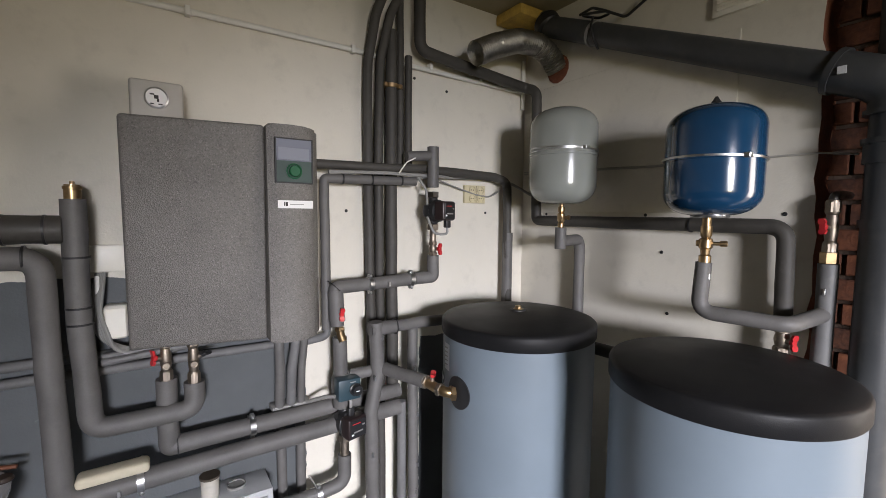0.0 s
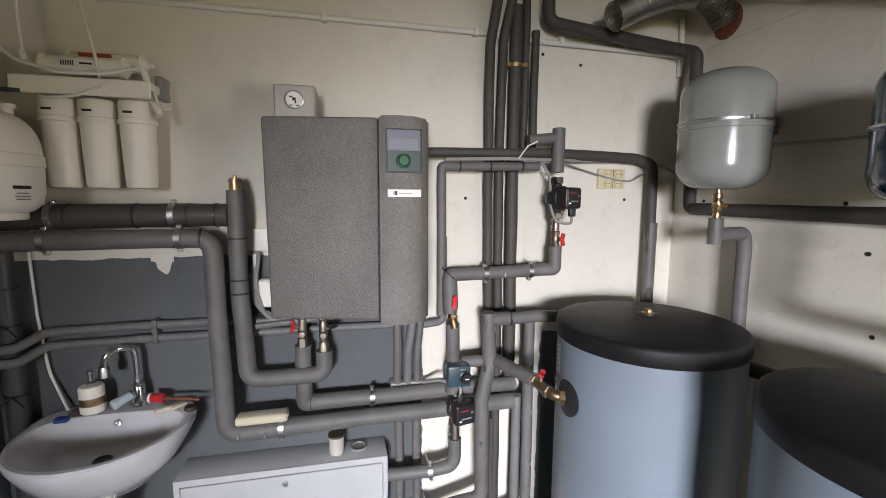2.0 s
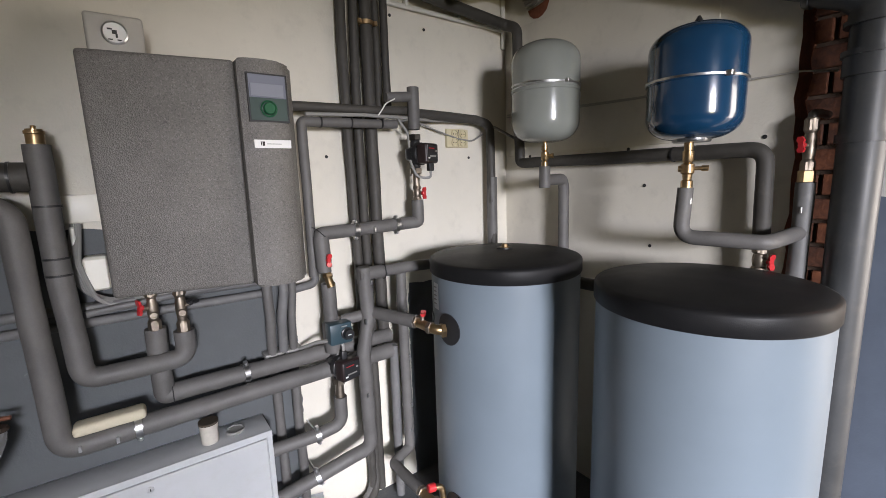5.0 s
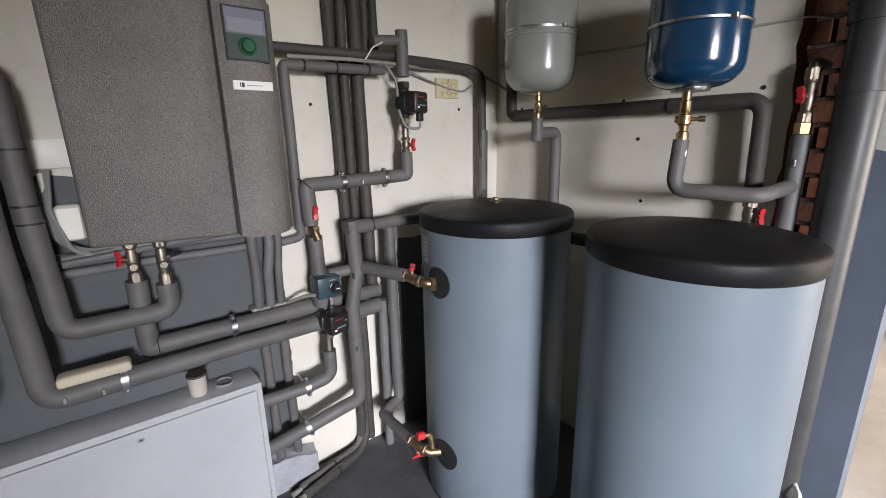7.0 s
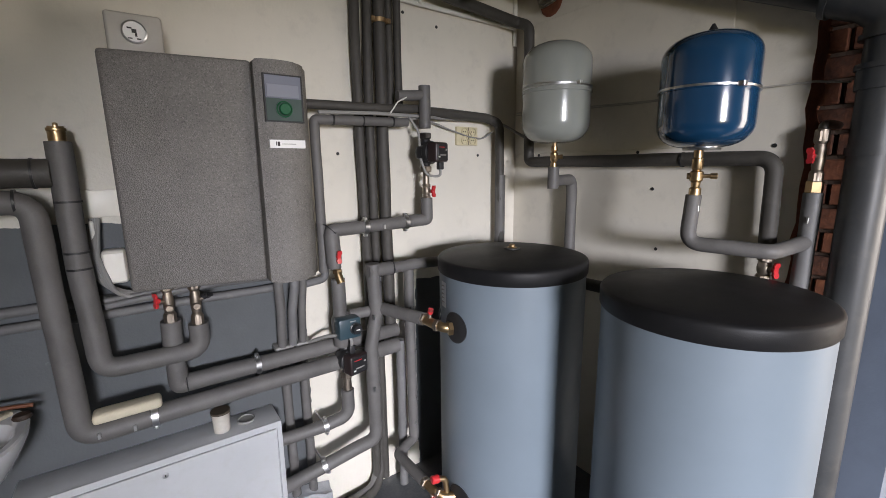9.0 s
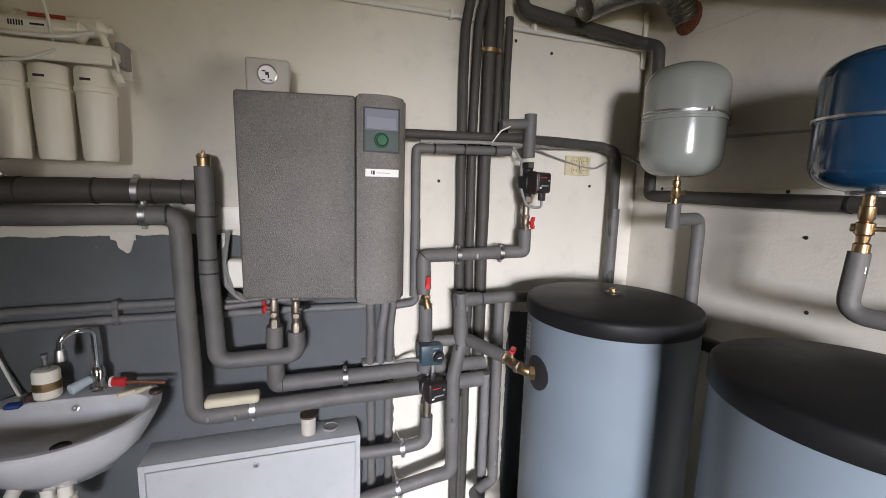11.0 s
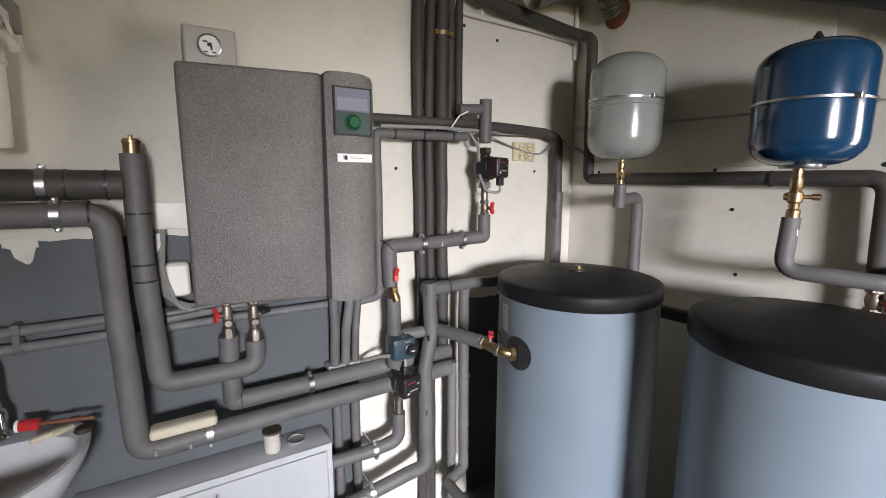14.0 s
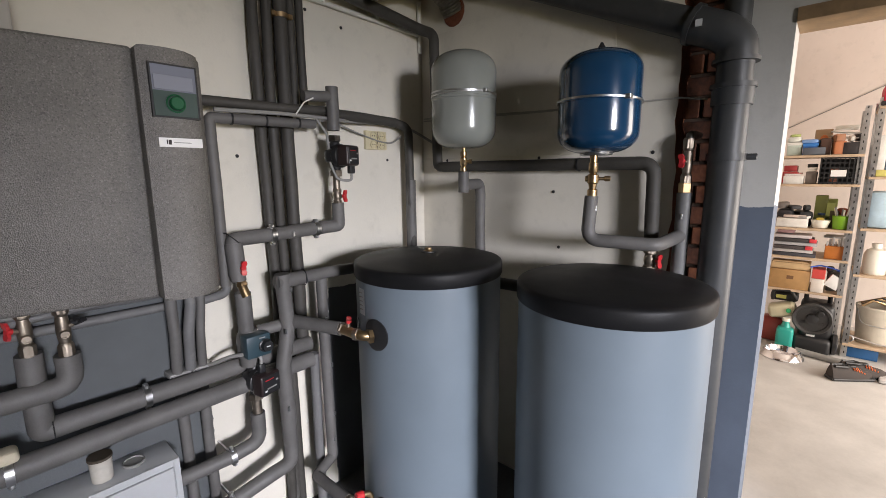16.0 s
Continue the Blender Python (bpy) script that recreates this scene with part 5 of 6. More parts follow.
s = Vector((-d.y, d.x, 0))
for w, z, h, m in ((0.046, 1.572, 0.009, M_INK), (0.030, 1.556, 0.003, M_GCABLE), (0.040, 1.548, 0.003, M_GCABLE), (0.036, 1.540, 0.003, M_GCABLE)):
    own = bmesh.new()
    cols = []
    for k in range(6):
        a = math.atan2(d.y, d.x) + 0.68 + (k / 5 - 0.5) * w / 0.13
        cols.append([own.verts.new((-0.806 + 0.1295 * math.cos(a), 1.345 + 0.1295 * math.sin(a), zz)) for zz in (z - h / 2, z + h / 2)])
    for a, b in zip(cols, cols[1:]):
        own.faces.new((a[0], b[0], b[1], a[1]))
    bmesh.ops.solidify(own, geom=own.faces[:], thickness=0.002)
    part("print", own, m, pt)
thing("dark_bag", lathe([(0.0, 1.82), (0.05, 1.825), (0.075, 1.86), (0.06, 1.92), (0.02, 1.95), (0.0, 1.952)], (-0.925, 1.36, 0), segs=18), M_BLACK, "dark bundle above the pressure tank", "bag")

# ---- wash basin ----


def basin_ring(a, bf, bb, cy, z, n=64, back=1.598):
    out = []
    z = z - 0.036
    bf = bf * 1.06
    for k in range(n):
        t = 2 * math.pi * k / n
        c, s = math.cos(t), math.sin(t)
        e = 0.62 if s > 0 else 1.0
        x = -0.610 + a * (abs(c) ** e) * (1 if c > 0 else -1)
        y = cy + (bb if s > 0 else bf) * (abs(s) ** e) * (1 if s > 0 else -1)
        out.append(Vector((x, min(y, back), z + (0.012 * max(0.0, (y - 1.47) / 0.13)))))
    return out


own = bmesh.new()
rings = [basin_ring(*q) for q in ((0.06, 0.06, 0.10, 1.46, 0.640), (0.14, 0.13, 0.13, 1.45, 0.665), (0.205, 0.20, 0.15, 1.44, 0.740), (0.238, 0.232, 0.158, 1.44, 0.800), (0.248, 0.242, 0.16, 1.44, 0.826), (0.248, 0.243, 0.16, 1.44, 0.836), (0.243, 0.237, 0.158, 1.44, 0.843), (0.232, 0.226, 0.152, 1.44, 0.845))]
inner = [basin_ring(a, b, b2, cy, z, back=1.53) for a, b, b2, cy, z in ((0.226, 0.205, 0.112, 1.405, 0.844), (0.219, 0.198, 0.107, 1.405, 0.838), (0.200, 0.180, 0.097, 1.405, 0.806), (0.165, 0.146, 0.082, 1.405, 0.776), (0.105, 0.092, 0.058, 1.40, 0.758), (0.030, 0.028, 0.026, 1.395, 0.752), (0.022, 0.022, 0.020, 1.395, 0.746))]
vs = [[own.verts.new(p) for p in r] for r in rings + inner]
for a, b in zip(vs, vs[1:]):
    for k in range(64):
        own.faces.new((a[k], a[(k + 1) % 64], b[(k + 1) % 64], b[k]))
own.faces.new(vs[0])
own.faces.new(vs[-1])
basin = thing("wash_basin", own, M_CERAM, "white ceramic wall-hung wash basin, a little dirty", "wash basin")
part("drain", lathe([(0.024, 0.712), (0.027, 0.718), (0.023, 0.720), (0.016, 0.714), (0.0, 0.714)], (-0.610, 1.395, 0), segs=24), M_BLACK, basin, "dark drain with a metal ring")
part("overflow", lathe([(0.011, 0), (0.011, 0.004), (0.007, 0.005), (0.0, 0.001)], (-0.610, 1.5, 0.785), (0, -0.902, 0.35), 18), M_STEEL, basin, "round steel overflow ring")
tr = thing("basin_trap", tube([(-0.610, 1.395, 0.66), (-0.610, 1.395, 0.52), (-0.62, 1.40, 0.47), (-0.66, 1.41, 0.52), (-0.665, 1.415, 0.60), (-0.74, 1.44, 0.60), (-0.80, 1.47, 0.50)], 0.019, 0.035, 16), M_WPLAST, "white plastic trap under the basin", "trap")
for z in (0.635, 0.54):
    part("nut", ring((-0.610, 1.395, z), (0, 0, 1), 0.024, 0.026, 0.004, 18), M_WPLAST, tr)
thing("waste_hose", flex([(-0.79, 1.465, 0.515), (-0.83, 1.48, 0.42), (-0.86, 1.50, 0.30), (-0.872, 1.50, 0.22)], 0.021, 0.010), M_WPLAST, "white ribbed waste hose to the drain", "hose")
fa = thing("mixer_tap", lathe([(0.027, 0.830), (0.027, 0.836), (0.020, 0.842), (0.020, 0.897), (0.016, 0.904), (0.011, 0.907)], (-0.555, 1.535, 0), segs=24), M_CHROME, "chrome mixer tap with a tall bent spout", "tap")
part("spout", tube([(-0.555, 1.535, 0.90), (-0.557, 1.535, 1.035), (-0.598, 1.50, 1.045), (-0.625, 1.485, 1.025), (-0.627, 1.482, 0.985)], 0.0105, 0.04, 14), M_CHROME, fa)
part("aerator", lathe([(0.0125, 0), (0.016, 0.01), (0.017, 0.035), (0.012, 0.037)], (-0.627, 1.482, 0.992), (0, 0, -1), 18), M_STEEL, fa)
part("lever", cyl((-0.570, 1.52, 0.872), (-0.610, 1.475, 0.857), 0.014, 14, 0.004, r2=0.018), surface("pale_blue_cap", (0.45, 0.52, 0.58), 0.25), fa, "pale blue-grey turning knob")
sd = thing("soap_dispenser", lathe([(0.032, 0.828), (0.036, 0.832), (0.036, 0.912), (0.032, 0.920), (0.014, 0.922)], (-0.685, 1.515, 0), segs=28), M_WPLAST, "white soap bottle with a gold band and pump", "soap dispenser")
part("band", ring((-0.685, 1.515, 0.870), (0, 0, 1), 0.0362, 0.026, 0.0012, 28), M_BRONZE, sd, "gold-brown band")
part("pump", lathe([(0.011, 0.920), (0.013, 0.930), (0.006, 0.934), (0.006, 0.957), (0.010, 0.959), (0.010, 0.969), (0.0, 0.971)], (-0.685, 1.515, 0), segs=16), M_STEEL, sd, "steel pump head")
bh = thing("scrubbing_brush", tube([(-0.475, 1.52, 0.850), (-0.400, 1.505, 0.848), (-0.352, 1.495, 0.845)], 0.006, 0.02, 10), surface("brown_handle", (0.16, 0.06, 0.03), 0.5), "brush with a red-brown handle on the basin", "brush")
part("ferrule", cyl((-0.515, 1.527, 0.852), (-0.470, 1.519, 0.850), 0.016, 14, 0.003), M_RED, bh, "red end")
part("end_cap", cyl((-0.520, 1.528, 0.852), (-0.512, 1.527, 0.852), 0.0165, 14), M_PAPER, bh)
for x, y, w, h, rz in ((-0.455, 1.49, 0.07, 0.016, 0.5), (-0.425, 1.505, 0.055, 0.014, 0.8)):
    bm = box((-w / 2, -0.012, 0), (w / 2, 0.012, h), 0.006, 2)
    bmesh.ops.transform(bm, matrix=Matrix.Translation((x, y, 0.818)) @ Matrix.Rotation(rz, 4, "Z"), verts=bm.verts)
    thing("soap_bar", bm, M_SPONGE, "worn cream bar of soap on the basin", "soap")
thing("drain_plug", lathe([(0.020, 0.822), (0.022, 0.826), (0.018, 0.834), (0.006, 0.836), (0.0, 0.836)], (-0.375, 1.475, 0), segs=20), surface("dark_brown_rubber", (0.035, 0.022, 0.015), 0.6), "dark brown rubber plug on the basin's corner", "plug")
bm = box((-0.775, 1.46, 0.818), (-0.735, 1.49, 0.834), 0.006, 2)
thing("sponge", bm, surface("blue_sponge", (0.02, 0.06, 0.22), 0.9), "small blue scouring sponge", "sponge")
thing("dark_sponge", box((-0.740, 1.49, 0.822), (-0.700, 1.53, 0.844), 0.008, 2), surface("brown_sponge", (0.05, 0.03, 0.025), 0.9), "small dark brown sponge", "sponge")

# pipes lying on the floor in the corner


def rough_lump(lo, hi):
    """A broken lump between two corners, pushed about by noise."""
    own = bmesh.new()
    bmesh.ops.create_cube(own, size=1)
    bmesh.ops.subdivide_edges(own, edges=own.edges[:], cuts=6, use_grid_fill=True)
    size, mid = Vector(hi) - Vector(lo), (Vector(hi) + Vector(lo)) / 2
    for v in own.verts:
        p = Vector([mid[i] + v.co[i] * size[i] for i in range(3)])
        f = noise.noise(p * 22) * 0.016 + noise.noise(p * 60) * 0.005
        p += Vector((f, -abs(f), f if p.z > lo[2] + 0.01 else 0))
        p.z -= 0.35 * size.z * max(0.0, (p.x - mid.x) / size.x)
        v.co = (p.x, min(p.y, hi[1]), max(p.z, lo[2]))
    return own


def floor_patch(cx, cy, a, b, turn):
    """A thin coat of newer paint with a ragged edge."""
    own = bmesh.new()
    rim = []
    for k in range(90):
        t = 2 * math.pi * k / 90
        d = Vector((math.cos(t), math.sin(t), 0))
        f = 1 + 0.20 * noise.noise(d * 2.3) + 0.05 * noise.noise(d * 9) + 0.025 * noise.noise(d * 25)
        rim.append(Matrix.Rotation(turn, 3, "Z") @ Vector((a * f * d.x, b * f * d.y, 0)) + Vector((cx, cy, 0.0005)))
    lo = [own.verts.new(p) for p in rim]
    hi = [own.verts.new(p + Vector((0, 0, 0.0025))) for p in rim]
    for k in range(90):
        own.faces.new((lo[k], lo[(k + 1) % 90], hi[(k + 1) % 90], hi[k]))
    own.faces.new(hi)
    return own


tagged(link("floor_patch", floor_patch(0.10, 1.02, 0.50, 0.36, radians(-8)), surface("smooth_floor_paint", (0.135, 0.155, 0.185), 0.5, vary=0.2, scale=6, grain=90, grain_bump=0.2)), "smooth patch of newer blue-grey floor paint", "floor", kind="structure")
for k, m in ((0, M_FOAM), (1, M_FOAM2)):
    d = 0.045 * k
    fp = thing("floor_pipe", tube([(0.730 + 0.4 * d, 1.57, 0.62), (0.735 + 0.4 * d, 1.568, 0.10), (0.70, 1.552 - 0.6 * d, 0.030), (0.52, 1.520 - d, 0.021), (0.40, 1.485 - d, 0.020)], 0.019, 0.12, 14, wave=0.003, seed=k), m, "lagged pipe lying along the floor", "pipe", "pipes on the floor")
    part("joint", ring((0.565, 1.529 - d, 0.0225), (1, 0.17, 0), 0.0195, 0.008, 0.002), M_TAPE, fp, "black tape round the lagging")
    part("pipe_end", tube([(0.41, 1.488 - d, 0.020), (0.36, 1.474 - d, 0.020)], 0.011, 0, 12), M_GCABLE, fp, "bare grey pipe end")
thing("rubble", rough_lump((0.31, 1.535, 0.0), (0.50, 1.60, 0.15)), surface("rough_cement", (0.36, 0.37, 0.39), 0.9, vary=0.25, grain=60, grain_bump=0.8, grain_dist=0.006), "rough cement lump round the pipe ends", "cement")
thing("blue_tape", box((SX - 0.053, SY - 0.014, 0.462), (SX - 0.046, SY + 0.006, 0.484), 0.002, 1), surface("blue_tape_colour", (0.03, 0.09, 0.40), 0.4), "scrap of blue tape on the waste pipe", "tape")
for x, y, z, k in ((1.54, 0.162, 0.155, 1), (1.525, 0.165, 0.30, 2)):
    thing("torn_film", tube([(x + 0.03, y + 0.01, z + 0.03), (x, y - 0.012, z + 0.012 * k), (x - 0.02, y - 0.02, z), (x + 0.01, y - 0.03, z - 0.02), (x + 0.03, y - 0.01, z - 0.008)], 0.006, 0.012, 7, wave=0.006, seed=k), M_TWHITE, "torn scrap of clear film on the waste pipe", "film")
random.seed(4)
for k in range(14):
    x, y, r = random.uniform(0.35, 1.0), random.uniform(0.55, 1.35), random.uniform(0.004, 0.011)
    if (x - T1[0]) ** 2 + (y - T1[1]) ** 2 < 0.31 ** 2:
        continue
    thing("crumb", lathe([(r * 0.8, 0), (r, r * 0.3), (r * 0.5, r * 0.7), (0, r * 0.75)], (x, y, 0), segs=7), M_DARK_MORTAR if k % 3 else M_GCABLE, "crumb of mortar on the floor", "debris", "crumbs on the floor")

# ---- room next door: shelves and what stands on them ----


def shelf_unit(y0, y1, levels, label, top):
    root = tagged(new("shelf_unit"), label, "shelf", "shelf units")
    root.location = (4.7, (y0 + y1) / 2, 0)
    bpy.context.view_layer.update()
    for x in (4.50, 4.90):
        for y, s in ((y0, 1), (y1, -1)):
            bm = box((x - 0.002, min(y, y + s * 0.035), 0), (x + 0.002, max(y, y + s * 0.035), top))
            sx = 1 if x < 4.7 else -1
            box((min(x, x + sx * 0.035), y - 0.002, 0), (max(x, x + sx * 0.035), y + 0.002, top), bm=bm)
            post = part("post", bm, M_STEEL, root, "perforated steel angle post")
            if x < 4.6:
                for k in range(int(top / 0.05)):
                    part("slot", box((x - 0.0035, y + s * 0.014, 0.03 + k * 0.05), (x - 0.0015, y + s * 0.021, 0.048 + k * 0.05)), M_INK, post)
    for z in levels:
        part("shelf_board", box((4.49, y0, z - 0.02), (4.91, y1, z), 0.002, 1), M_BOARD, root)
    return root


M_BOARD = surface("pale_shelf_board", (0.50, 0.37, 0.25), 0.6, vary=0.2, scale=9)
SH = (1.60, 1.372, 1.016, 0.776, 0.495)
shelf_unit(-0.215, 0.52, SH, "steel-post shelf unit crowded with tools and boxes", 1.95)
SH2 = (1.94, 1.43, 1.04, 0.68, 0.115)
shelf_unit(-0.86, -0.255, SH2, "steel-post shelf unit with canisters and buckets", 2.0)


def goods(name, y0, y1, z, h, colour, label, category, x0=4.53, depth=0.2, bevel=0.006, rough=0.55, lid=None, tilt=0.0):
    bm = box((x0, min(y0, y1), z + 0.001), (x0 + depth, max(y0, y1), z + h), bevel, 2)
    if tilt:
        c = Vector((x0 + depth / 2, (y0 + y1) / 2, z))
        bmesh.ops.rotate(bm, cent=c, matrix=Matrix.Rotation(radians(tilt), 3, "Z"), verts=bm.verts)
    m = surface(name + "_colour", colour, rough, vary=0.15, scale=12)
    ob = thing(name, bm, m, label, category)
    if lid:
        part("lid", box((x0 - 0.004, min(y0, y1) - 0.004, z + h - 0.018), (x0 + depth + 0.004, max(y0, y1) + 0.004, z + h + 0.006), 0.004, 1), surface(name + "_lid", lid, rough), ob)
    return ob


A, B, C, D, E = SH
goods("plastic_tub", 0.25, 0.16, A, 0.10, (0.50, 0.58, 0.52), "pale translucent tub with a white lid", "tub", lid=(0.70, 0.70, 0.66))
goods("plastic_tub", 0.15, 0.06, A, 0.09, (0.03, 0.16, 0.50), "blue plastic box on the shelf", "box", lid=(0.05, 0.22, 0.60))
goods("paper_box", 0.145, 0.01, A, 0.06, (0.10, 0.11, 0.13), "flat dark box on the shelf", "box", x0=4.50, depth=0.12)
cbx = goods("cardboard_box", 0.09, -0.02, A, 0.21, (0.42, 0.27, 0.15), "brown cardboard box with a round orange mark", "box", x0=4.70)
part("mark", cyl((4.7005, 0.03, A + 0.14), (4.698, 0.03, A + 0.14), 0.024, 18), surface("orange_mark", (0.60, 0.17, 0.04), 0.6), cbx)
goods("dark_tin", 0.045, -0.02, A, 0.13, (0.09, 0.045, 0.03), "dark brown tin box on the shelf", "tin")
goods("orange_box", -0.03, -0.10, A, 0.10, (0.42, 0.15, 0.06), "small orange-brown box on the shelf", "box", x0=4.50, depth=0.1, tilt=12)
coil = thing("cable_coil", tube([(4.60 + 0.06 * math.cos(k * 0.7), -0.10 + 0.09 * math.sin(k * 0.7), A + 0.10 + 0.004 * k) for k in range(24)], 0.006, 0.0, 8), M_TWHITE, "coil of white cable on the shelf", "cable")
goods("black_case", -0.09, -0.20, A, 0.09, (0.03, 0.025, 0.025), "black plastic case on the shelf", "case", x0=4.50, depth=0.14)
goods("power_strip", -0.03, -0.17, A + 0.19, 0.035, (0.70, 0.66, 0.58), "white power strip lying on the coil", "power strip", x0=4.62, depth=0.06)
goods("red_case", 0.26, 0.165, B, 0.10, (0.48, 0.04, 0.04), "red metal case on the shelf", "case")
goods("red_case", 0.255, 0.17, B + 0.10, 0.05, (0.30, 0.03, 0.03), "dark red flat case on another", "case")
goods("paper_stack", 0.25, 0.12, B, 0.065, (0.66, 0.64, 0.60), "stack of white papers on the shelf", "paper", x0=4.50, depth=0.14, bevel=0.002)
goods("carton", 0.11, 0.04, B, 0.10, (0.16, 0.13, 0.11), "dark carton with a white note", "box")
goods("note_card", 0.105, 0.045, B + 0.10, 0.03, (0.70, 0.66, 0.58), "white note card on the carton", "card", x0=4.53, depth=0.1, bevel=0.001)
crate = tagged(new("plastic_crate"), "black lattice plastic crate with a white label", "crate")
crate.location = (4.6, -0.09, B)
bpy.context.view_layer.update()
for k in range(9):
    y = 0.025 - k * 0.0275
    part("upright", box((4.498, y - 0.004, B + 0.002), (4.506, y + 0.004, B + 0.205)), M_BLACK, crate)
for k in range(6):
    z = B + 0.006 + k * 0.038
    part("rail", box((4.500, -0.20, z), (4.508, 0.03, z + 0.012)), M_BLACK, crate)
part("back", box((4.78, -0.20, B + 0.002), (4.79, 0.03, B + 0.20)), M_BLACK, crate)
part("side", box((4.508, 0.022, B + 0.002), (4.78, 0.03, B + 0.20)), M_BLACK, crate)
part("side", box((4.508, -0.20, B + 0.002), (4.78, -0.192, B + 0.20)), M_BLACK, crate)
part("label", box((4.494, -0.13, B + 0.06), (4.498, -0.04, B + 0.11)), M_PAPER, crate, "white paper label")
goods("spray_can", -0.03, -0.09, B + 0.003, 0.12, (0.55, 0.20, 0.12), "red-orange packet in the crate", "packet", x0=4.56, depth=0.05)
goods("tool_bag", 0.27, 0.16, C, 0.14, (0.03, 0.03, 0.035), "black tool bag on the shelf", "bag", x0=4.60, bevel=0.03)
goods("drill_case", 0.15, 0.05, C, 0.13, (0.025, 0.027, 0.03), "black power tool on the shelf", "tool", x0=4.62, bevel=0.025, tilt=15)
goods("flat_box", 0.26, 0.055, C, 0.075, (0.70, 0.68, 0.63), "long white box on the shelf", "box", x0=4.50, depth=0.12)
goods("roll", 0.22, 0.07, C + 0.08, 0.022, (0.66, 0.56, 0.50), "pale roll lying on the box", "roll", x0=4.52, depth=0.03)
goods("seed_box", 0.03, -0.05, C, 0.26, (0.20, 0.22, 0.06), "green and brown printed carton", "box", x0=4.66, depth=0.12)
goods("green_box", -0.04, -0.11, C + 0.0, 0.23, (0.36, 0.42, 0.12), "light green carton on the shelf", "box", x0=4.70, depth=0.12)
goods("jar", -0.11, -0.18, C, 0.16, (0.30, 0.06, 0.035), "dark red jar on the shelf", "jar", x0=4.68, depth=0.07, bevel=0.02)
thing("white_bowl", lathe([(0.035, C + 0.001), (0.045, C + 0.004), (0.062, C + 0.065), (0.058, C + 0.068), (0.042, C + 0.012), (0, C + 0.01)], (4.57, -0.02, 0), segs=24), M_WPLAST, "white plastic bowl with yellow things", "bowl")
goods("yellow_sponge", 0.01, -0.04, C + 0.055, 0.03, (0.65, 0.50, 0.10), "yellow cloth in the bowl", "cloth", x0=4.55, depth=0.05, bevel=0.012)
pot = thing("green_pot", lathe([(0.045, C + 0.001), (0.050, C + 0.006), (0.060, C + 0.105), (0.056, C + 0.108), (0.046, C + 0.015), (0, C + 0.012)], (4.57, -0.145, 0), segs=28), surface("lime_green", (0.20, 0.42, 0.02), 0.4), "lime green pot holding brushes", "pot")
for k in range(6):
    a = k * 1.1
    part("brush", cyl((4.57 + 0.02 * math.cos(a), -0.145 + 0.02 * math.sin(a), C + 0.02), (4.57 + 0.05 * math.cos(a), -0.145 + 0.055 * math.sin(a), C + 0.155 + 0.01 * (k % 3)), 0.006, 8), M_WPLAST if k % 2 else M_GCABLE, pot, "brush handle")
for k in range(6):
    col = ((0.05, 0.05, 0.06), (0.45, 0.43, 0.42), (0.06, 0.05, 0.05), (0.40, 0.40, 0.41), (0.05, 0.045, 0.045), (0.5, 0.46, 0.46))[k]
    goods("magazine_box", 0.26, -0.02 + 0.02 * (k % 3), D + k * 0.030, 0.027, col, "flat grey and black case in a stack", "case", x0=4.50 + 0.01 * (k % 2), depth=0.2, bevel=0.003)
for k, z in enumerate((0.06, 0.12)):
    goods("red_tag", 0.05 - 0.02 * k, 0.005 - 0.02 * k, D + z, 0.032, (0.62, 0.05, 0.06), "red corner piece of a flat case", "tag", x0=4.494, depth=0.008, bevel=0.001)
goods("cloth", 0.25, 0.13, D + 0.182, 0.035, (0.50, 0.30, 0.30), "crumpled pink cloth on flat cases", "cloth", x0=4.55, depth=0.12, bevel=0.015)
goods("orange_bin", -0.07, -0.195, D, 0.105, (0.52, 0.17, 0.03), "orange storage bin with metal parts", "bin", x0=4.52, depth=0.16)
for k in range(7):
    goods("glass_part", -0.075 - 0.017 * k, -0.087 - 0.017 * k, D + 0.09, 0.05 + 0.02 * (k % 3), (0.55, 0.54, 0.52), "small metal part standing in the bin", "part", x0=4.54 + 0.02 * (k % 2), depth=0.015, bevel=0.003, tilt=20 * (k % 3))
cr = goods("wooden_crate", 0.27, -0.005, E, 0.165, (0.40, 0.23, 0.09), "long wooden box with a faded stamp", "crate", x0=4.50, depth=0.25, bevel=0.004)
goods("carton_flat", 0.26, 0.0, E + 0.167, 0.055, (0.52, 0.36, 0.19), "open brown carton on the wooden box", "box", x0=4.51, depth=0.2)
part("stamp", box((4.4975, 0.10, E + 0.085), (4.4995, 0.145, E + 0.115)), surface("stamp_ink", (0.16, 0.08, 0.035), 0.8), cr)
rb = goods("red_carton", -0.015, -0.095, E, 0.115, (0.66, 0.60, 0.54), "white carton with a red top", "box", x0=4.49, depth=0.16)
part("top_half", box((4.489, -0.096, E + 0.115), (4.651, -0.014, E + 0.19), 0.003, 1), surface("carton_red", (0.55, 0.06, 0.05), 0.5), rb, "red upper part")
thing("extension_cord", tube([(4.50, 0.0, E + 0.205), (4.53, -0.06, E + 0.222), (4.52, -0.13, E + 0.21), (4.50, -0.19, E + 0.195), (4.55, -0.17, E + 0.185)], 0.006, 0.04, 8), surface("blue_cord_colour", (0.04, 0.10, 0.45), 0.5), "blue cord lying over the cartons", "cord")
goods("dark_box", -0.11, -0.20, E, 0.15, (0.06, 0.055, 0.05), "dark box with loose papers", "box", x0=4.62)
bm = box((4.50, -0.20, E + 0.05), (4.53, -0.11, E + 0.15), 0.004)
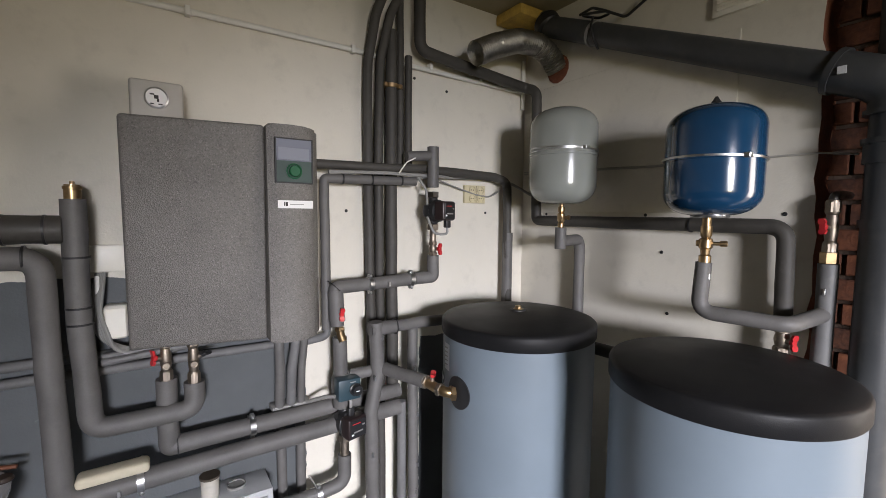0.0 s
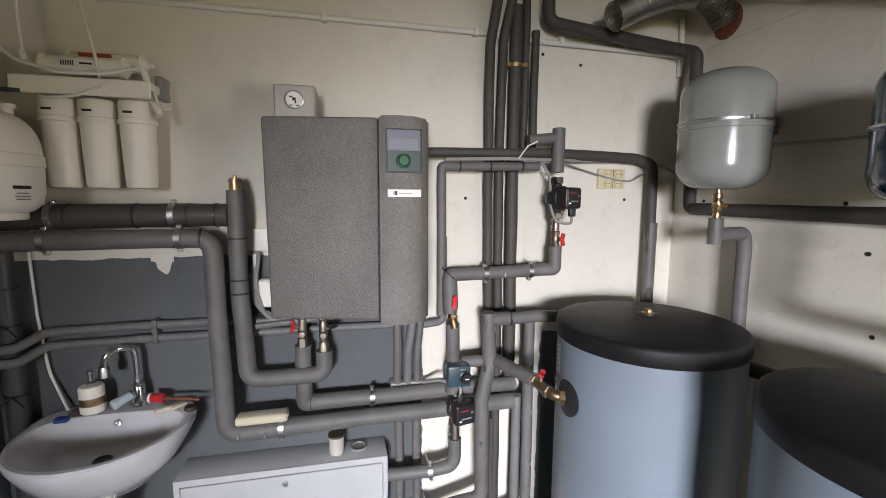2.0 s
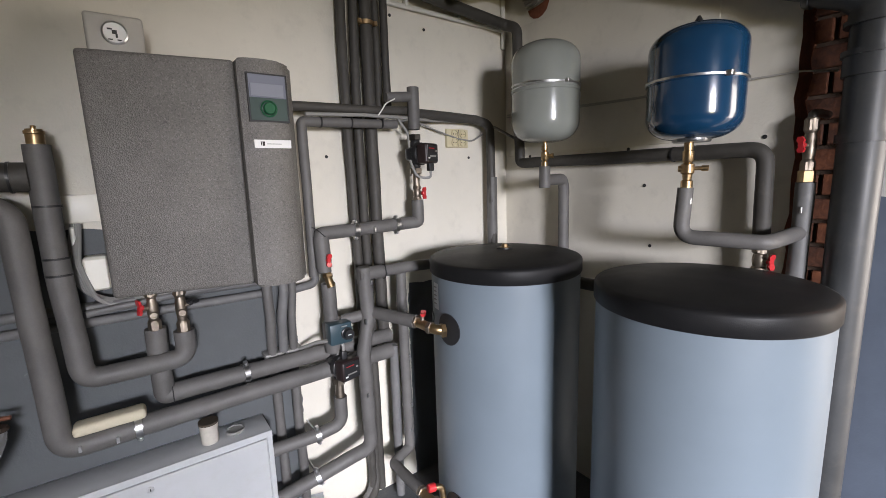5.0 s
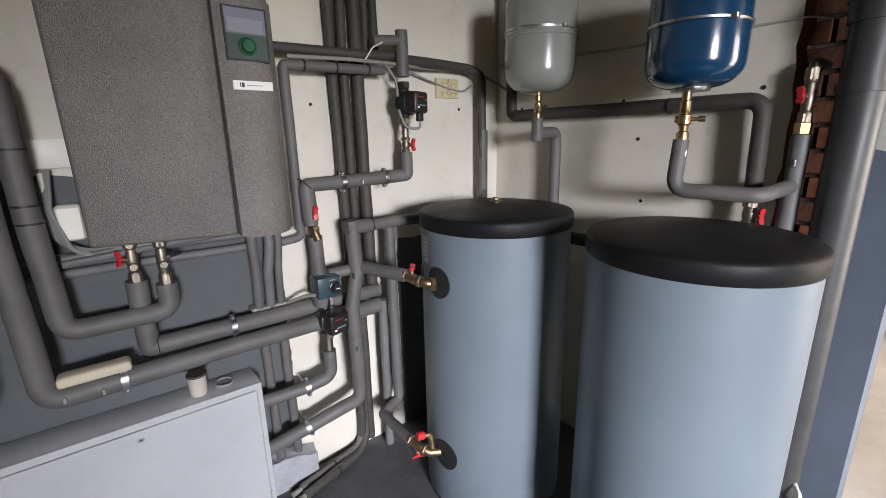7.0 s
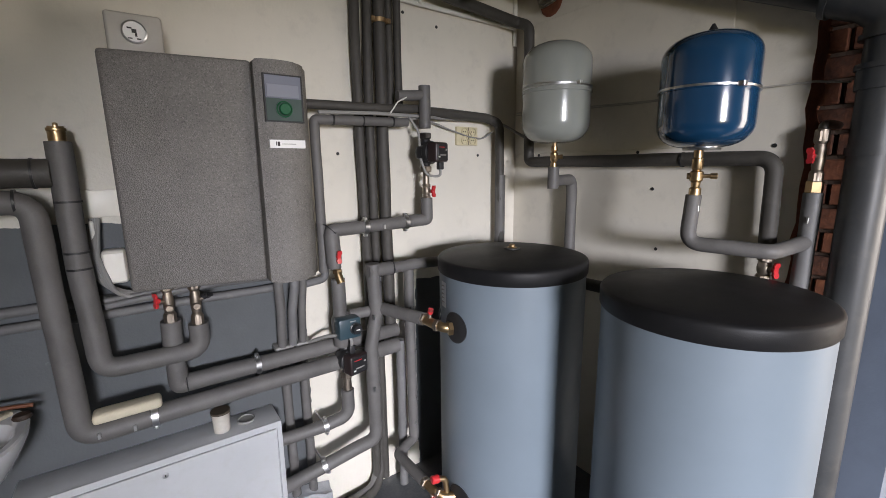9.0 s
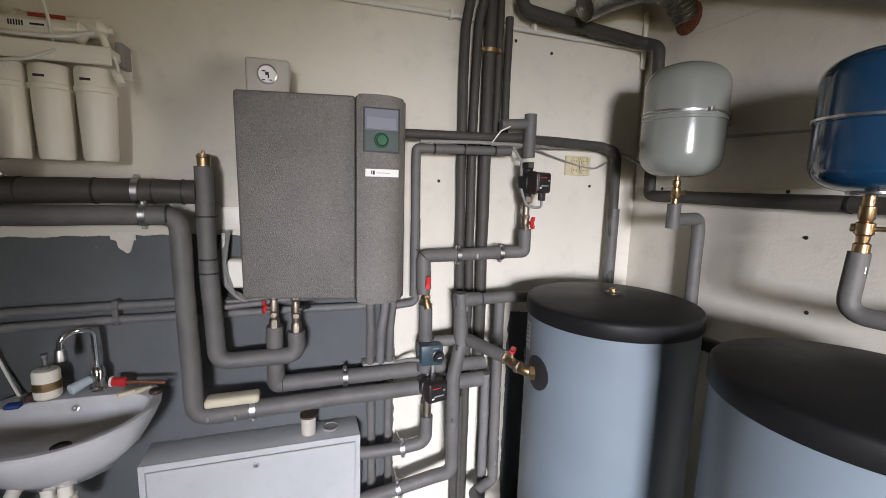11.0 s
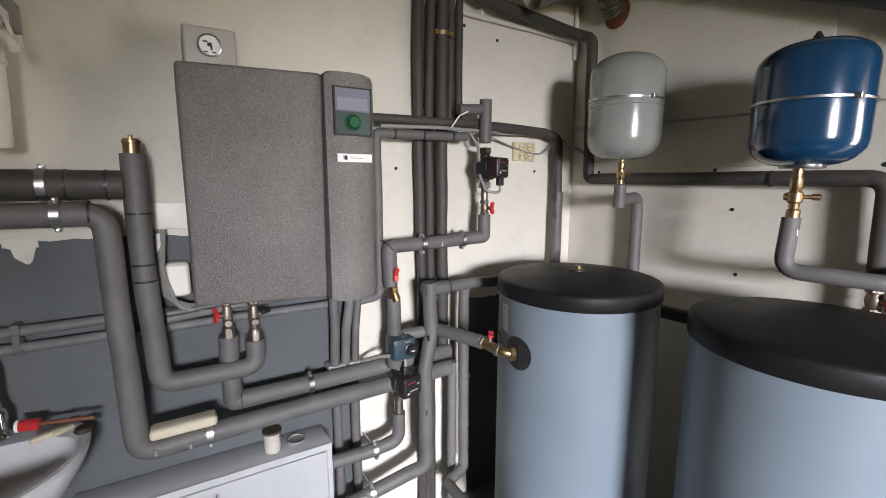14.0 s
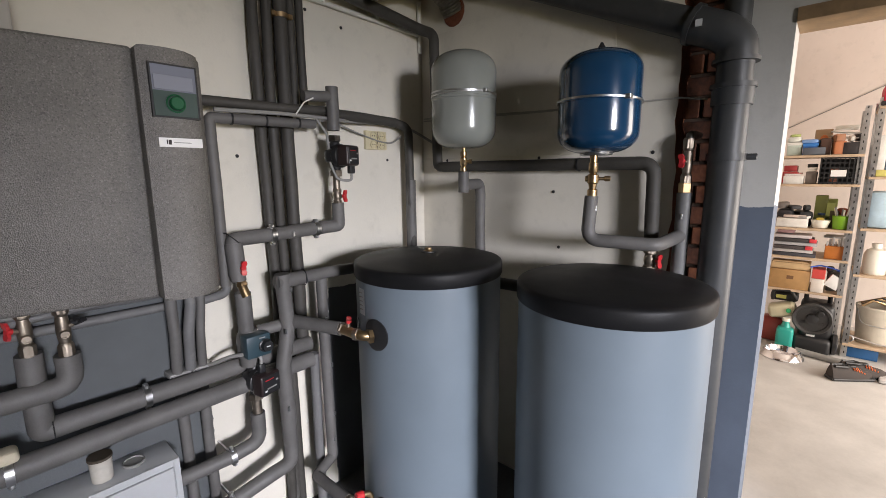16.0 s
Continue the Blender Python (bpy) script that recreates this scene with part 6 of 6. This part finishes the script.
bmesh.ops.rotate(bm, cent=(4.5, -0.15, E + 0.1), matrix=Matrix.Rotation(radians(28), 3, "X"), verts=bm.verts)
thing("paper_sheet", bm, M_PAPER, "tilted white leaflet on the shelf", "paper")

CROWD = (
    ("bread_tub", 0.255, 0.165, A + 0.106, 0.045, (0.68, 0.70, 0.64), "pale tub lid with a rounded edge", "lid", 4.52, 0.18, 0.018, 0),
    ("seed_packet", 0.24, 0.18, A + 0.151, 0.02, (0.42, 0.50, 0.16), "pale green packet lying on a tub", "packet", 4.54, 0.10, 0.004, 10),
    ("folded_bag", 0.155, 0.055, A + 0.095, 0.03, (0.20, 0.34, 0.62), "blue plastic lid over a box", "lid", 4.51, 0.16, 0.010, -6),
    ("wooden_block", -0.03, -0.085, A + 0.10, 0.055, (0.34, 0.15, 0.07), "reddish wooden block on the shelf", "wood", 4.51, 0.09, 0.003, 18),
    ("adapter_plug", -0.115, -0.15, A + 0.092, 0.05, (0.72, 0.69, 0.62), "white plug adapter on a black case", "plug", 4.515, 0.05, 0.014, 25),
    ("tool_roll", -0.14, -0.20, A + 0.10, 0.06, (0.07, 0.06, 0.055), "dark rolled cloth on the shelf", "cloth", 4.56, 0.14, 0.024, 12),
    ("booklet", 0.25, 0.15, B + 0.066, 0.014, (0.60, 0.58, 0.56), "white booklet lying on papers", "booklet", 4.505, 0.12, 0.001, 7),
    ("booklet", 0.24, 0.14, B + 0.081, 0.010, (0.46, 0.14, 0.13), "red-covered booklet lying on another", "booklet", 4.51, 0.11, 0.001, -9),
    ("black_packet", 0.10, 0.05, B + 0.131, 0.03, (0.045, 0.042, 0.04), "small black packet on a card", "packet", 4.55, 0.08, 0.004, 15),
    ("glove", 0.20, 0.12, C + 0.14, 0.035, (0.05, 0.05, 0.055), "crumpled black work glove", "glove", 4.60, 0.12, 0.016, 20),
    ("cloth", 0.27, 0.20, C + 0.141, 0.06, (0.22, 0.20, 0.19), "crumpled grey rag on a tool bag", "cloth", 4.62, 0.12, 0.022, -14),
    ("pliers_case", 0.13, 0.05, C + 0.076, 0.02, (0.52, 0.50, 0.48), "flat pale case tilted over a box", "case", 4.51, 0.06, 0.003, -22),
    ("drill_grip", 0.10, 0.055, C + 0.131, 0.05, (0.03, 0.03, 0.032), "black grip of a power tool", "tool", 4.63, 0.05, 0.014, 30),
    ("blue_scissors", -0.005, -0.035, C + 0.10, 0.02, (0.05, 0.09, 0.20), "blue plastic scissor handles", "scissors", 4.60, 0.05, 0.006, 35),
    ("seed_packet", -0.07, -0.125, C + 0.0, 0.14, (0.10, 0.09, 0.055), "dark printed packet on the shelf", "packet", 4.64, 0.03, 0.002, 0),
    ("green_label_box", -0.045, -0.095, C + 0.09, 0.11, (0.46, 0.52, 0.17), "yellow-green printed card box", "box", 4.645, 0.03, 0.002, 4),
    ("pink_cloth", 0.20, 0.12, D + 0.218, 0.025, (0.55, 0.40, 0.40), "pink and white crumpled cloth", "cloth", 4.54, 0.10, 0.012, 18),
    ("metal_tray", -0.06, -0.19, D + 0.16, 0.02, (0.40, 0.40, 0.39), "dull metal tray over the bin", "tray", 4.60, 0.12, 0.004, -8),
    ("carton_flap", 0.25, 0.02, E + 0.223, 0.012, (0.46, 0.31, 0.16), "open flap of a brown carton", "flap", 4.515, 0.10, 0.001, 3),
    ("dark_jar", -0.10, -0.15, E + 0.152, 0.05, (0.05, 0.045, 0.04), "small dark jar on a box", "jar", 4.64, 0.05, 0.016, 0),
    ("sand_bag", -0.45, -0.62, 1.43, 0.20, (0.50, 0.47, 0.42), "crumpled pale sack on the shelf", "sack", 4.55, 0.18, 0.05, 6),
    ("cable_reel", -0.43, -0.60, 1.04, 0.16, (0.06, 0.06, 0.065), "black cable reel on the shelf", "reel", 4.55, 0.16, 0.05, 0),
    ("spray_bottle", -0.43, -0.50, 0.68, 0.20, (0.60, 0.60, 0.58), "white spray bottle on the shelf", "bottle", 4.57, 0.07, 0.024, 0),
    ("oil_can", -0.50, -0.60, 0.68, 0.17, (0.10, 0.12, 0.13), "dark oil can on the shelf", "can", 4.58, 0.10, 0.018, 0),
)
for name, y0, y1, z, h, col, label, cat, x0, depth, bev, tilt in CROWD:
    goods(name, y0, y1, z, h, col, label, cat, x0=x0, depth=depth, bevel=bev, tilt=tilt)

# floor in front of the shelves
pw = tagged(new("pressure_washer"), "black pressure washer with a round hose reel", "pressure washer")
pw.location = (4.55, -0.08, 0)
bpy.context.view_layer.update()
part("body", box((4.46, -0.19, 0.03), (4.75, 0.03, 0.40), 0.04, 3), M_BLACK, pw)
part("base", box((4.40, -0.19, 0.0), (4.78, 0.05, 0.13), 0.03, 3), M_BLACK, pw)
part("handle", tube([(4.60, 0.0, 0.38), (4.58, 0.0, 0.475), (4.58, -0.15, 0.475), (4.60, -0.15, 0.38)], 0.016, 0.03, 12), M_BLACK, pw)
reel = part("hose_reel", lathe([(0.06, -0.01), (0.125, -0.012), (0.130, 0.0), (0.130, 0.018), (0.122, 0.026), (0.105, 0.020), (0.100, 0.008), (0.0, 0.006)], (4.44, -0.055, 0.285), (-1, 0, 0), 40), surface("worn_black", (0.035, 0.034, 0.033), 0.5), pw, "round hose reel")
part("hub", lathe([(0.04, 0), (0.04, 0.02), (0.022, 0.026), (0, 0.026)], (4.435, -0.055, 0.285), (-1, 0, 0), 24), M_BLACK, reel)
part("crank", cyl((4.425, -0.105, 0.34), (4.395, -0.105, 0.34), 0.022, 16, 0.004), M_BLACK, reel)
for k in range(3):
    a = radians(90 + 120 * k)
    part("window", box((4.4315, -0.055 + 0.068 * math.cos(a) - 0.016, 0.285 + 0.068 * math.sin(a) - 0.012), (4.4345, -0.055 + 0.068 * math.cos(a) + 0.016, 0.285 + 0.068 * math.sin(a) + 0.012), 0.001, 1), M_INK, reel)
part("label", box((4.455, -0.085, 0.12), (4.459, -0.03, 0.155)), M_PAPER, pw, "white label")
wh = part("wheel", lathe([(0.0, 0), (0.07, 0.0), (0.085, 0.008), (0.085, 0.03), (0.07, 0.038), (0, 0.038)], (4.50, -0.19, 0.086), (0, -1, 0), 28), M_BLACK, pw)
part("hub_cap", lathe([(0.03, 0.036), (0.03, 0.044), (0, 0.046)], (4.50, -0.19, 0.086), (0, -1, 0), 18), M_GCABLE, wh)


def canister(cx, cy, w, d, h, colour, label, cap):
    m = surface("canister_plastic", colour, 0.3, vary=0.08)
    ob = thing("canister", box((cx - d / 2, cy - w / 2, 0.001), (cx + d / 2, cy + w / 2, h), 0.025, 3), m, label, "canister")
    bm = lathe([(w * 0.32, h - 0.01), (w * 0.2, h + 0.035), (0.022, h + 0.05), (0.022, h + 0.06)], (cx, cy, 0), segs=18)
    part("shoulder", bm, m, ob)
    part("cap", lathe([(0.026, h + 0.05), (0.026, h + 0.075), (0, h + 0.078)], (cx, cy, 0), segs=16), cap, ob)
    return ob


canister(4.42, 0.105, 0.115, 0.12, 0.185, (0.03, 0.33, 0.27), "canister of teal green liquid", M_WPLAST)
canister(4.60, 0.20, 0.15, 0.14, 0.22, (0.30, 0.05, 0.04), "dull red plastic canister on the floor", M_BLACK)
bm = box((4.45, 0.05, 0.25), (4.62, 0.24, 0.36), 0.03, 3)
bmesh.ops.rotate(bm, cent=(4.5, 0.14, 0.30), matrix=Matrix.Rotation(radians(-16), 3, "X"), verts=bm.verts)
fc = thing("fuel_can", bm, surface("cream_can", (0.56, 0.52, 0.36), 0.4), "cream fuel can with a green cap lying on canisters", "canister")
part("cap", cyl((4.452, 0.10, 0.32), (4.435, 0.10, 0.32), 0.018, 14, 0.003), surface("bright_green", (0.03, 0.36, 0.14), 0.4), fc, "green cap")
cs = thing("chain_saw", box((4.55, 0.05, 0.37), (4.70, 0.24, 0.45), 0.025, 3), M_BLACK, "black chain saw with a yellow-green panel", "chain saw")
part("handle", tube([(4.54, 0.22, 0.38), (4.50, 0.22, 0.47), (4.50, 0.10, 0.485), (4.53, 0.06, 0.40)], 0.012, 0.03, 12), M_BLACK, cs)
part("panel", box((4.545, 0.13, 0.395), (4.552, 0.20, 0.425), 0.002, 1), surface("yellow_panel", (0.50, 0.48, 0.12), 0.5), cs)
thing("steel_bowl", lathe([(0.14, 0.001), (0.145, 0.004), (0.118, 0.052), (0.112, 0.055), (0.098, 0.030), (0.092, 0.010), (0, 0.008)], (4.20, 0.10, 0), segs=40), M_CHROME, "shiny steel pet bowl on the floor", "bowl")
thing("floor_tube", cyl((4.34, 0.02, 0.026), (4.26, -0.28, 0.026), 0.025, 18), M_GCABLE, "pale tube lying on the floor", "tube")


def shoe(m):
    """A low work shoe: a shaped upper, its collar, sole, tongue and laces."""
    own = bmesh.new()
    rings = []
    for k in range(15):
        u = k / 14
        x = -0.14 + 0.285 * u
        w = 0.036 + 0.012 * math.sin(math.pi * min(1, u * 1.05)) - 0.030 * max(0, u - 0.84) / 0.16
        h = 0.088 - 0.022 * u - 0.030 * max(0.0, u - 0.42) / 0.58 - 0.012 * max(0, u - 0.85) / 0.15
        rings.append([own.verts.new((x, w * math.cos(a) * (1 - 0.32 * max(0, math.sin(a))), 0.022 + h * math.sin(a))) for a in [math.pi * i / 12 for i in range(13)]])
    for a, b in zip(rings, rings[1:]):
        for k in range(12):
            own.faces.new((a[k], a[k + 1], b[k + 1], b[k]))
        own.faces.new((a[12], a[0], b[0], b[12]))
    own.faces.new(rings[0])
    own.faces.new(rings[-1])
    root = thing("shoe", own, surface("grey_brown_suede", (0.040, 0.031, 0.027), 0.8), "worn grey-brown work shoe with orange laces", "shoe", "pair of shoes")
    part("sole", box((-0.147, -0.046, 0), (0.146, 0.046, 0.024), 0.011, 3), M_BLACK, root, "dark sole")
    part("collar", tube([(-0.125, -0.018, 0.105), (-0.05, -0.026, 0.104), (-0.01, 0.0, 0.098), (-0.05, 0.026, 0.104), (-0.125, 0.018, 0.105)], 0.009, 0.02, 8), M_BLACK, root, "padded dark collar")
    part("tongue", box((-0.02, -0.016, 0.085), (0.02, 0.016, 0.108), 0.006, 2), M_BLACK, root)
    for k in range(5):
        part("lace", tube([(0.0 + 0.018 * k, -0.030, 0.082 - 0.007 * k), (0.006 + 0.018 * k, 0.0, 0.102 - 0.008 * k), (0.012 + 0.018 * k, 0.030, 0.082 - 0.007 * k)], 0.004, 0.01, 8), M_LACE, root, "orange lace")
    root.matrix_world = m
    return root


M_LACE = surface("orange_lace", (0.55, 0.12, 0.03), 0.7)
shoe(pose(4.12, -0.37, 0, 0, 0, -62))
shoe(pose(4.01, -0.30, 0, 0, 0, -52))
# second unit
rbx = goods("red_tool_box", -0.27, -0.62, 1.96, 0.13, (0.55, 0.02, 0.05), "bright red tool box on top of the shelves", "tool box", x0=4.48, depth=0.3)
part("rim", box((4.47, -0.63, 1.942), (4.79, -0.26, 1.972), 0.004, 1), M_BLACK, rbx, "dark rim")
goods("white_bag", -0.27, -0.33, 1.43, 0.30, (0.66, 0.64, 0.60), "white paper bag standing on the shelf", "bag", x0=4.50, depth=0.1)
goods("blue_packet", -0.34, -0.44, 1.43, 0.26, (0.30, 0.44, 0.62), "blue and white packet on the shelf", "packet", x0=4.54, depth=0.1)
goods("yellow_box", -0.29, -0.42, 1.43, 0.05, (0.60, 0.55, 0.16), "flat yellow box on the shelf", "box", x0=4.49, depth=0.08)
goods("water_canister", -0.28, -0.42, 1.04, 0.28, (0.42, 0.56, 0.66), "pale blue water canister with a handle", "canister", x0=4.52, depth=0.18, bevel=0.03)
jg = thing("white_jug", lathe([(0.065, 0.681), (0.070, 0.69), (0.070, 0.83), (0.055, 0.87), (0.025, 0.885), (0.025, 0.90)], (4.60, -0.37, 0), segs=24), M_WPLAST, "white plastic jug on the shelf", "jug")
part("cap", lathe([(0.03, 0.895), (0.03, 0.92), (0, 0.922)], (4.60, -0.37, 0), segs=18), M_WPLAST, jg)
bk = thing("paint_bucket", lathe([(0.105, 0.116), (0.11, 0.12), (0.13, 0.40), (0.134, 0.405), (0.134, 0.42), (0.126, 0.42), (0.10, 0.13), (0, 0.128)], (4.66, -0.44, 0), segs=36), surface("cream_bucket", (0.58, 0.53, 0.44), 0.5), "cream plastic bucket full of cables", "bucket")
part("bail", tube([(4.60, -0.32, 0.39), (4.53, -0.34, 0.29), (4.53, -0.50, 0.27), (4.60, -0.56, 0.38)], 0.004, 0.06, 8), M_STEEL, bk, "wire bail")
for k in range(5):
    part("cable", tube([(4.58 + 0.03 * k, -0.34, 0.42), (4.60, -0.40 - 0.02 * k, 0.47 + 0.01 * k), (4.64 + 0.02 * k, -0.52, 0.425)], 0.010, 0.03, 8), M_BLACK if k % 2 else M_BRONZE, bk)
thing("wire_coil", tube([(4.52 + 0.0 * k, -0.29 - 0.028 * math.cos(k), 0.155 + 0.028 * math.sin(k)) for k in range(8)] + [(4.53, -0.45, 0.14), (4.53, -0.62, 0.135)], 0.007, 0.0, 8), M_STEEL, "loop of bare wire on the low shelf", "wire")
goods("blue_crate", -0.28, -0.47, 0.0, 0.085, (0.02, 0.10, 0.26), "low blue crate under the shelf", "crate", x0=4.52, depth=0.2)
thing("wall_wire", tube([(5.445, 0.6, 1.75), (5.445, 0.1, 2.0), (5.445, -0.6, 2.35)], 0.004, 0.1, 6), M_GCABLE, "thin wire across the wall", "cable")
goods("scrap", -0.45, -0.60, 0.0, 0.03, (0.62, 0.61, 0.60), "white rag on the floor", "rag", x0=4.05, depth=0.12, bevel=0.012)

# ---- bricks in the bare chase ----
mesh_cache = {}


def brick_mesh(w):
    key = round(w, 3)
    if key not in mesh_cache:
        bm = box((-0.014, -w / 2, -0.0315), (0.02, w / 2, 0.0315), 0.004, 1)
        me = bpy.data.meshes.new("brick")
        bm.to_mesh(me)
        bm.free()
        me.materials.append(M_BRICKS)
        mesh_cache[key] = me
    return mesh_cache[key]


# brick tones darkened to stand for the shade inside the chase
M_BRICKS, _nt, _b = node_mat("shaded_brick_courses")
_oi = _nt.nodes.new("ShaderNodeObjectInfo")
_r = ramp(_nt, _oi.outputs["Random"], [(0.0, (0.03, 0.012, 0.008)), (0.6, (0.09, 0.028, 0.013)), (1.0, (0.19, 0.06, 0.024))])
_n = noise_tex(_nt, 40, 6)
_nt.links.new(mix(_nt, 0.5, _r.outputs[0], ramp(_nt, _n.outputs[0], [(0.3, (0.03, 0.013, 0.009)), (0.7, (0.20, 0.07, 0.03))]).outputs[0]), _b.inputs["Base Color"])
_b.inputs["Roughness"].default_value = 0.9
bump(_nt, _b, _n.outputs[0], 0.8, 0.006)
random.seed(7)
for row in range(33):
    z = 0.038 + row * 0.0755
    if z > H0 - 0.04:
        break
    spans = ((0.205, 0.262), (0.272, 0.392)) if row % 2 else ((0.205, 0.322), (0.332, 0.392))
    for y0, y1 in spans:
        ob = new("brick", brick_mesh(y1 - y0))
        ob.parent = niche
        ob.matrix_parent_inverse = niche.matrix_world.inverted()
        ob.location = (1.728 + random.uniform(-0.008, 0.004), (y0 + y1) / 2, z)
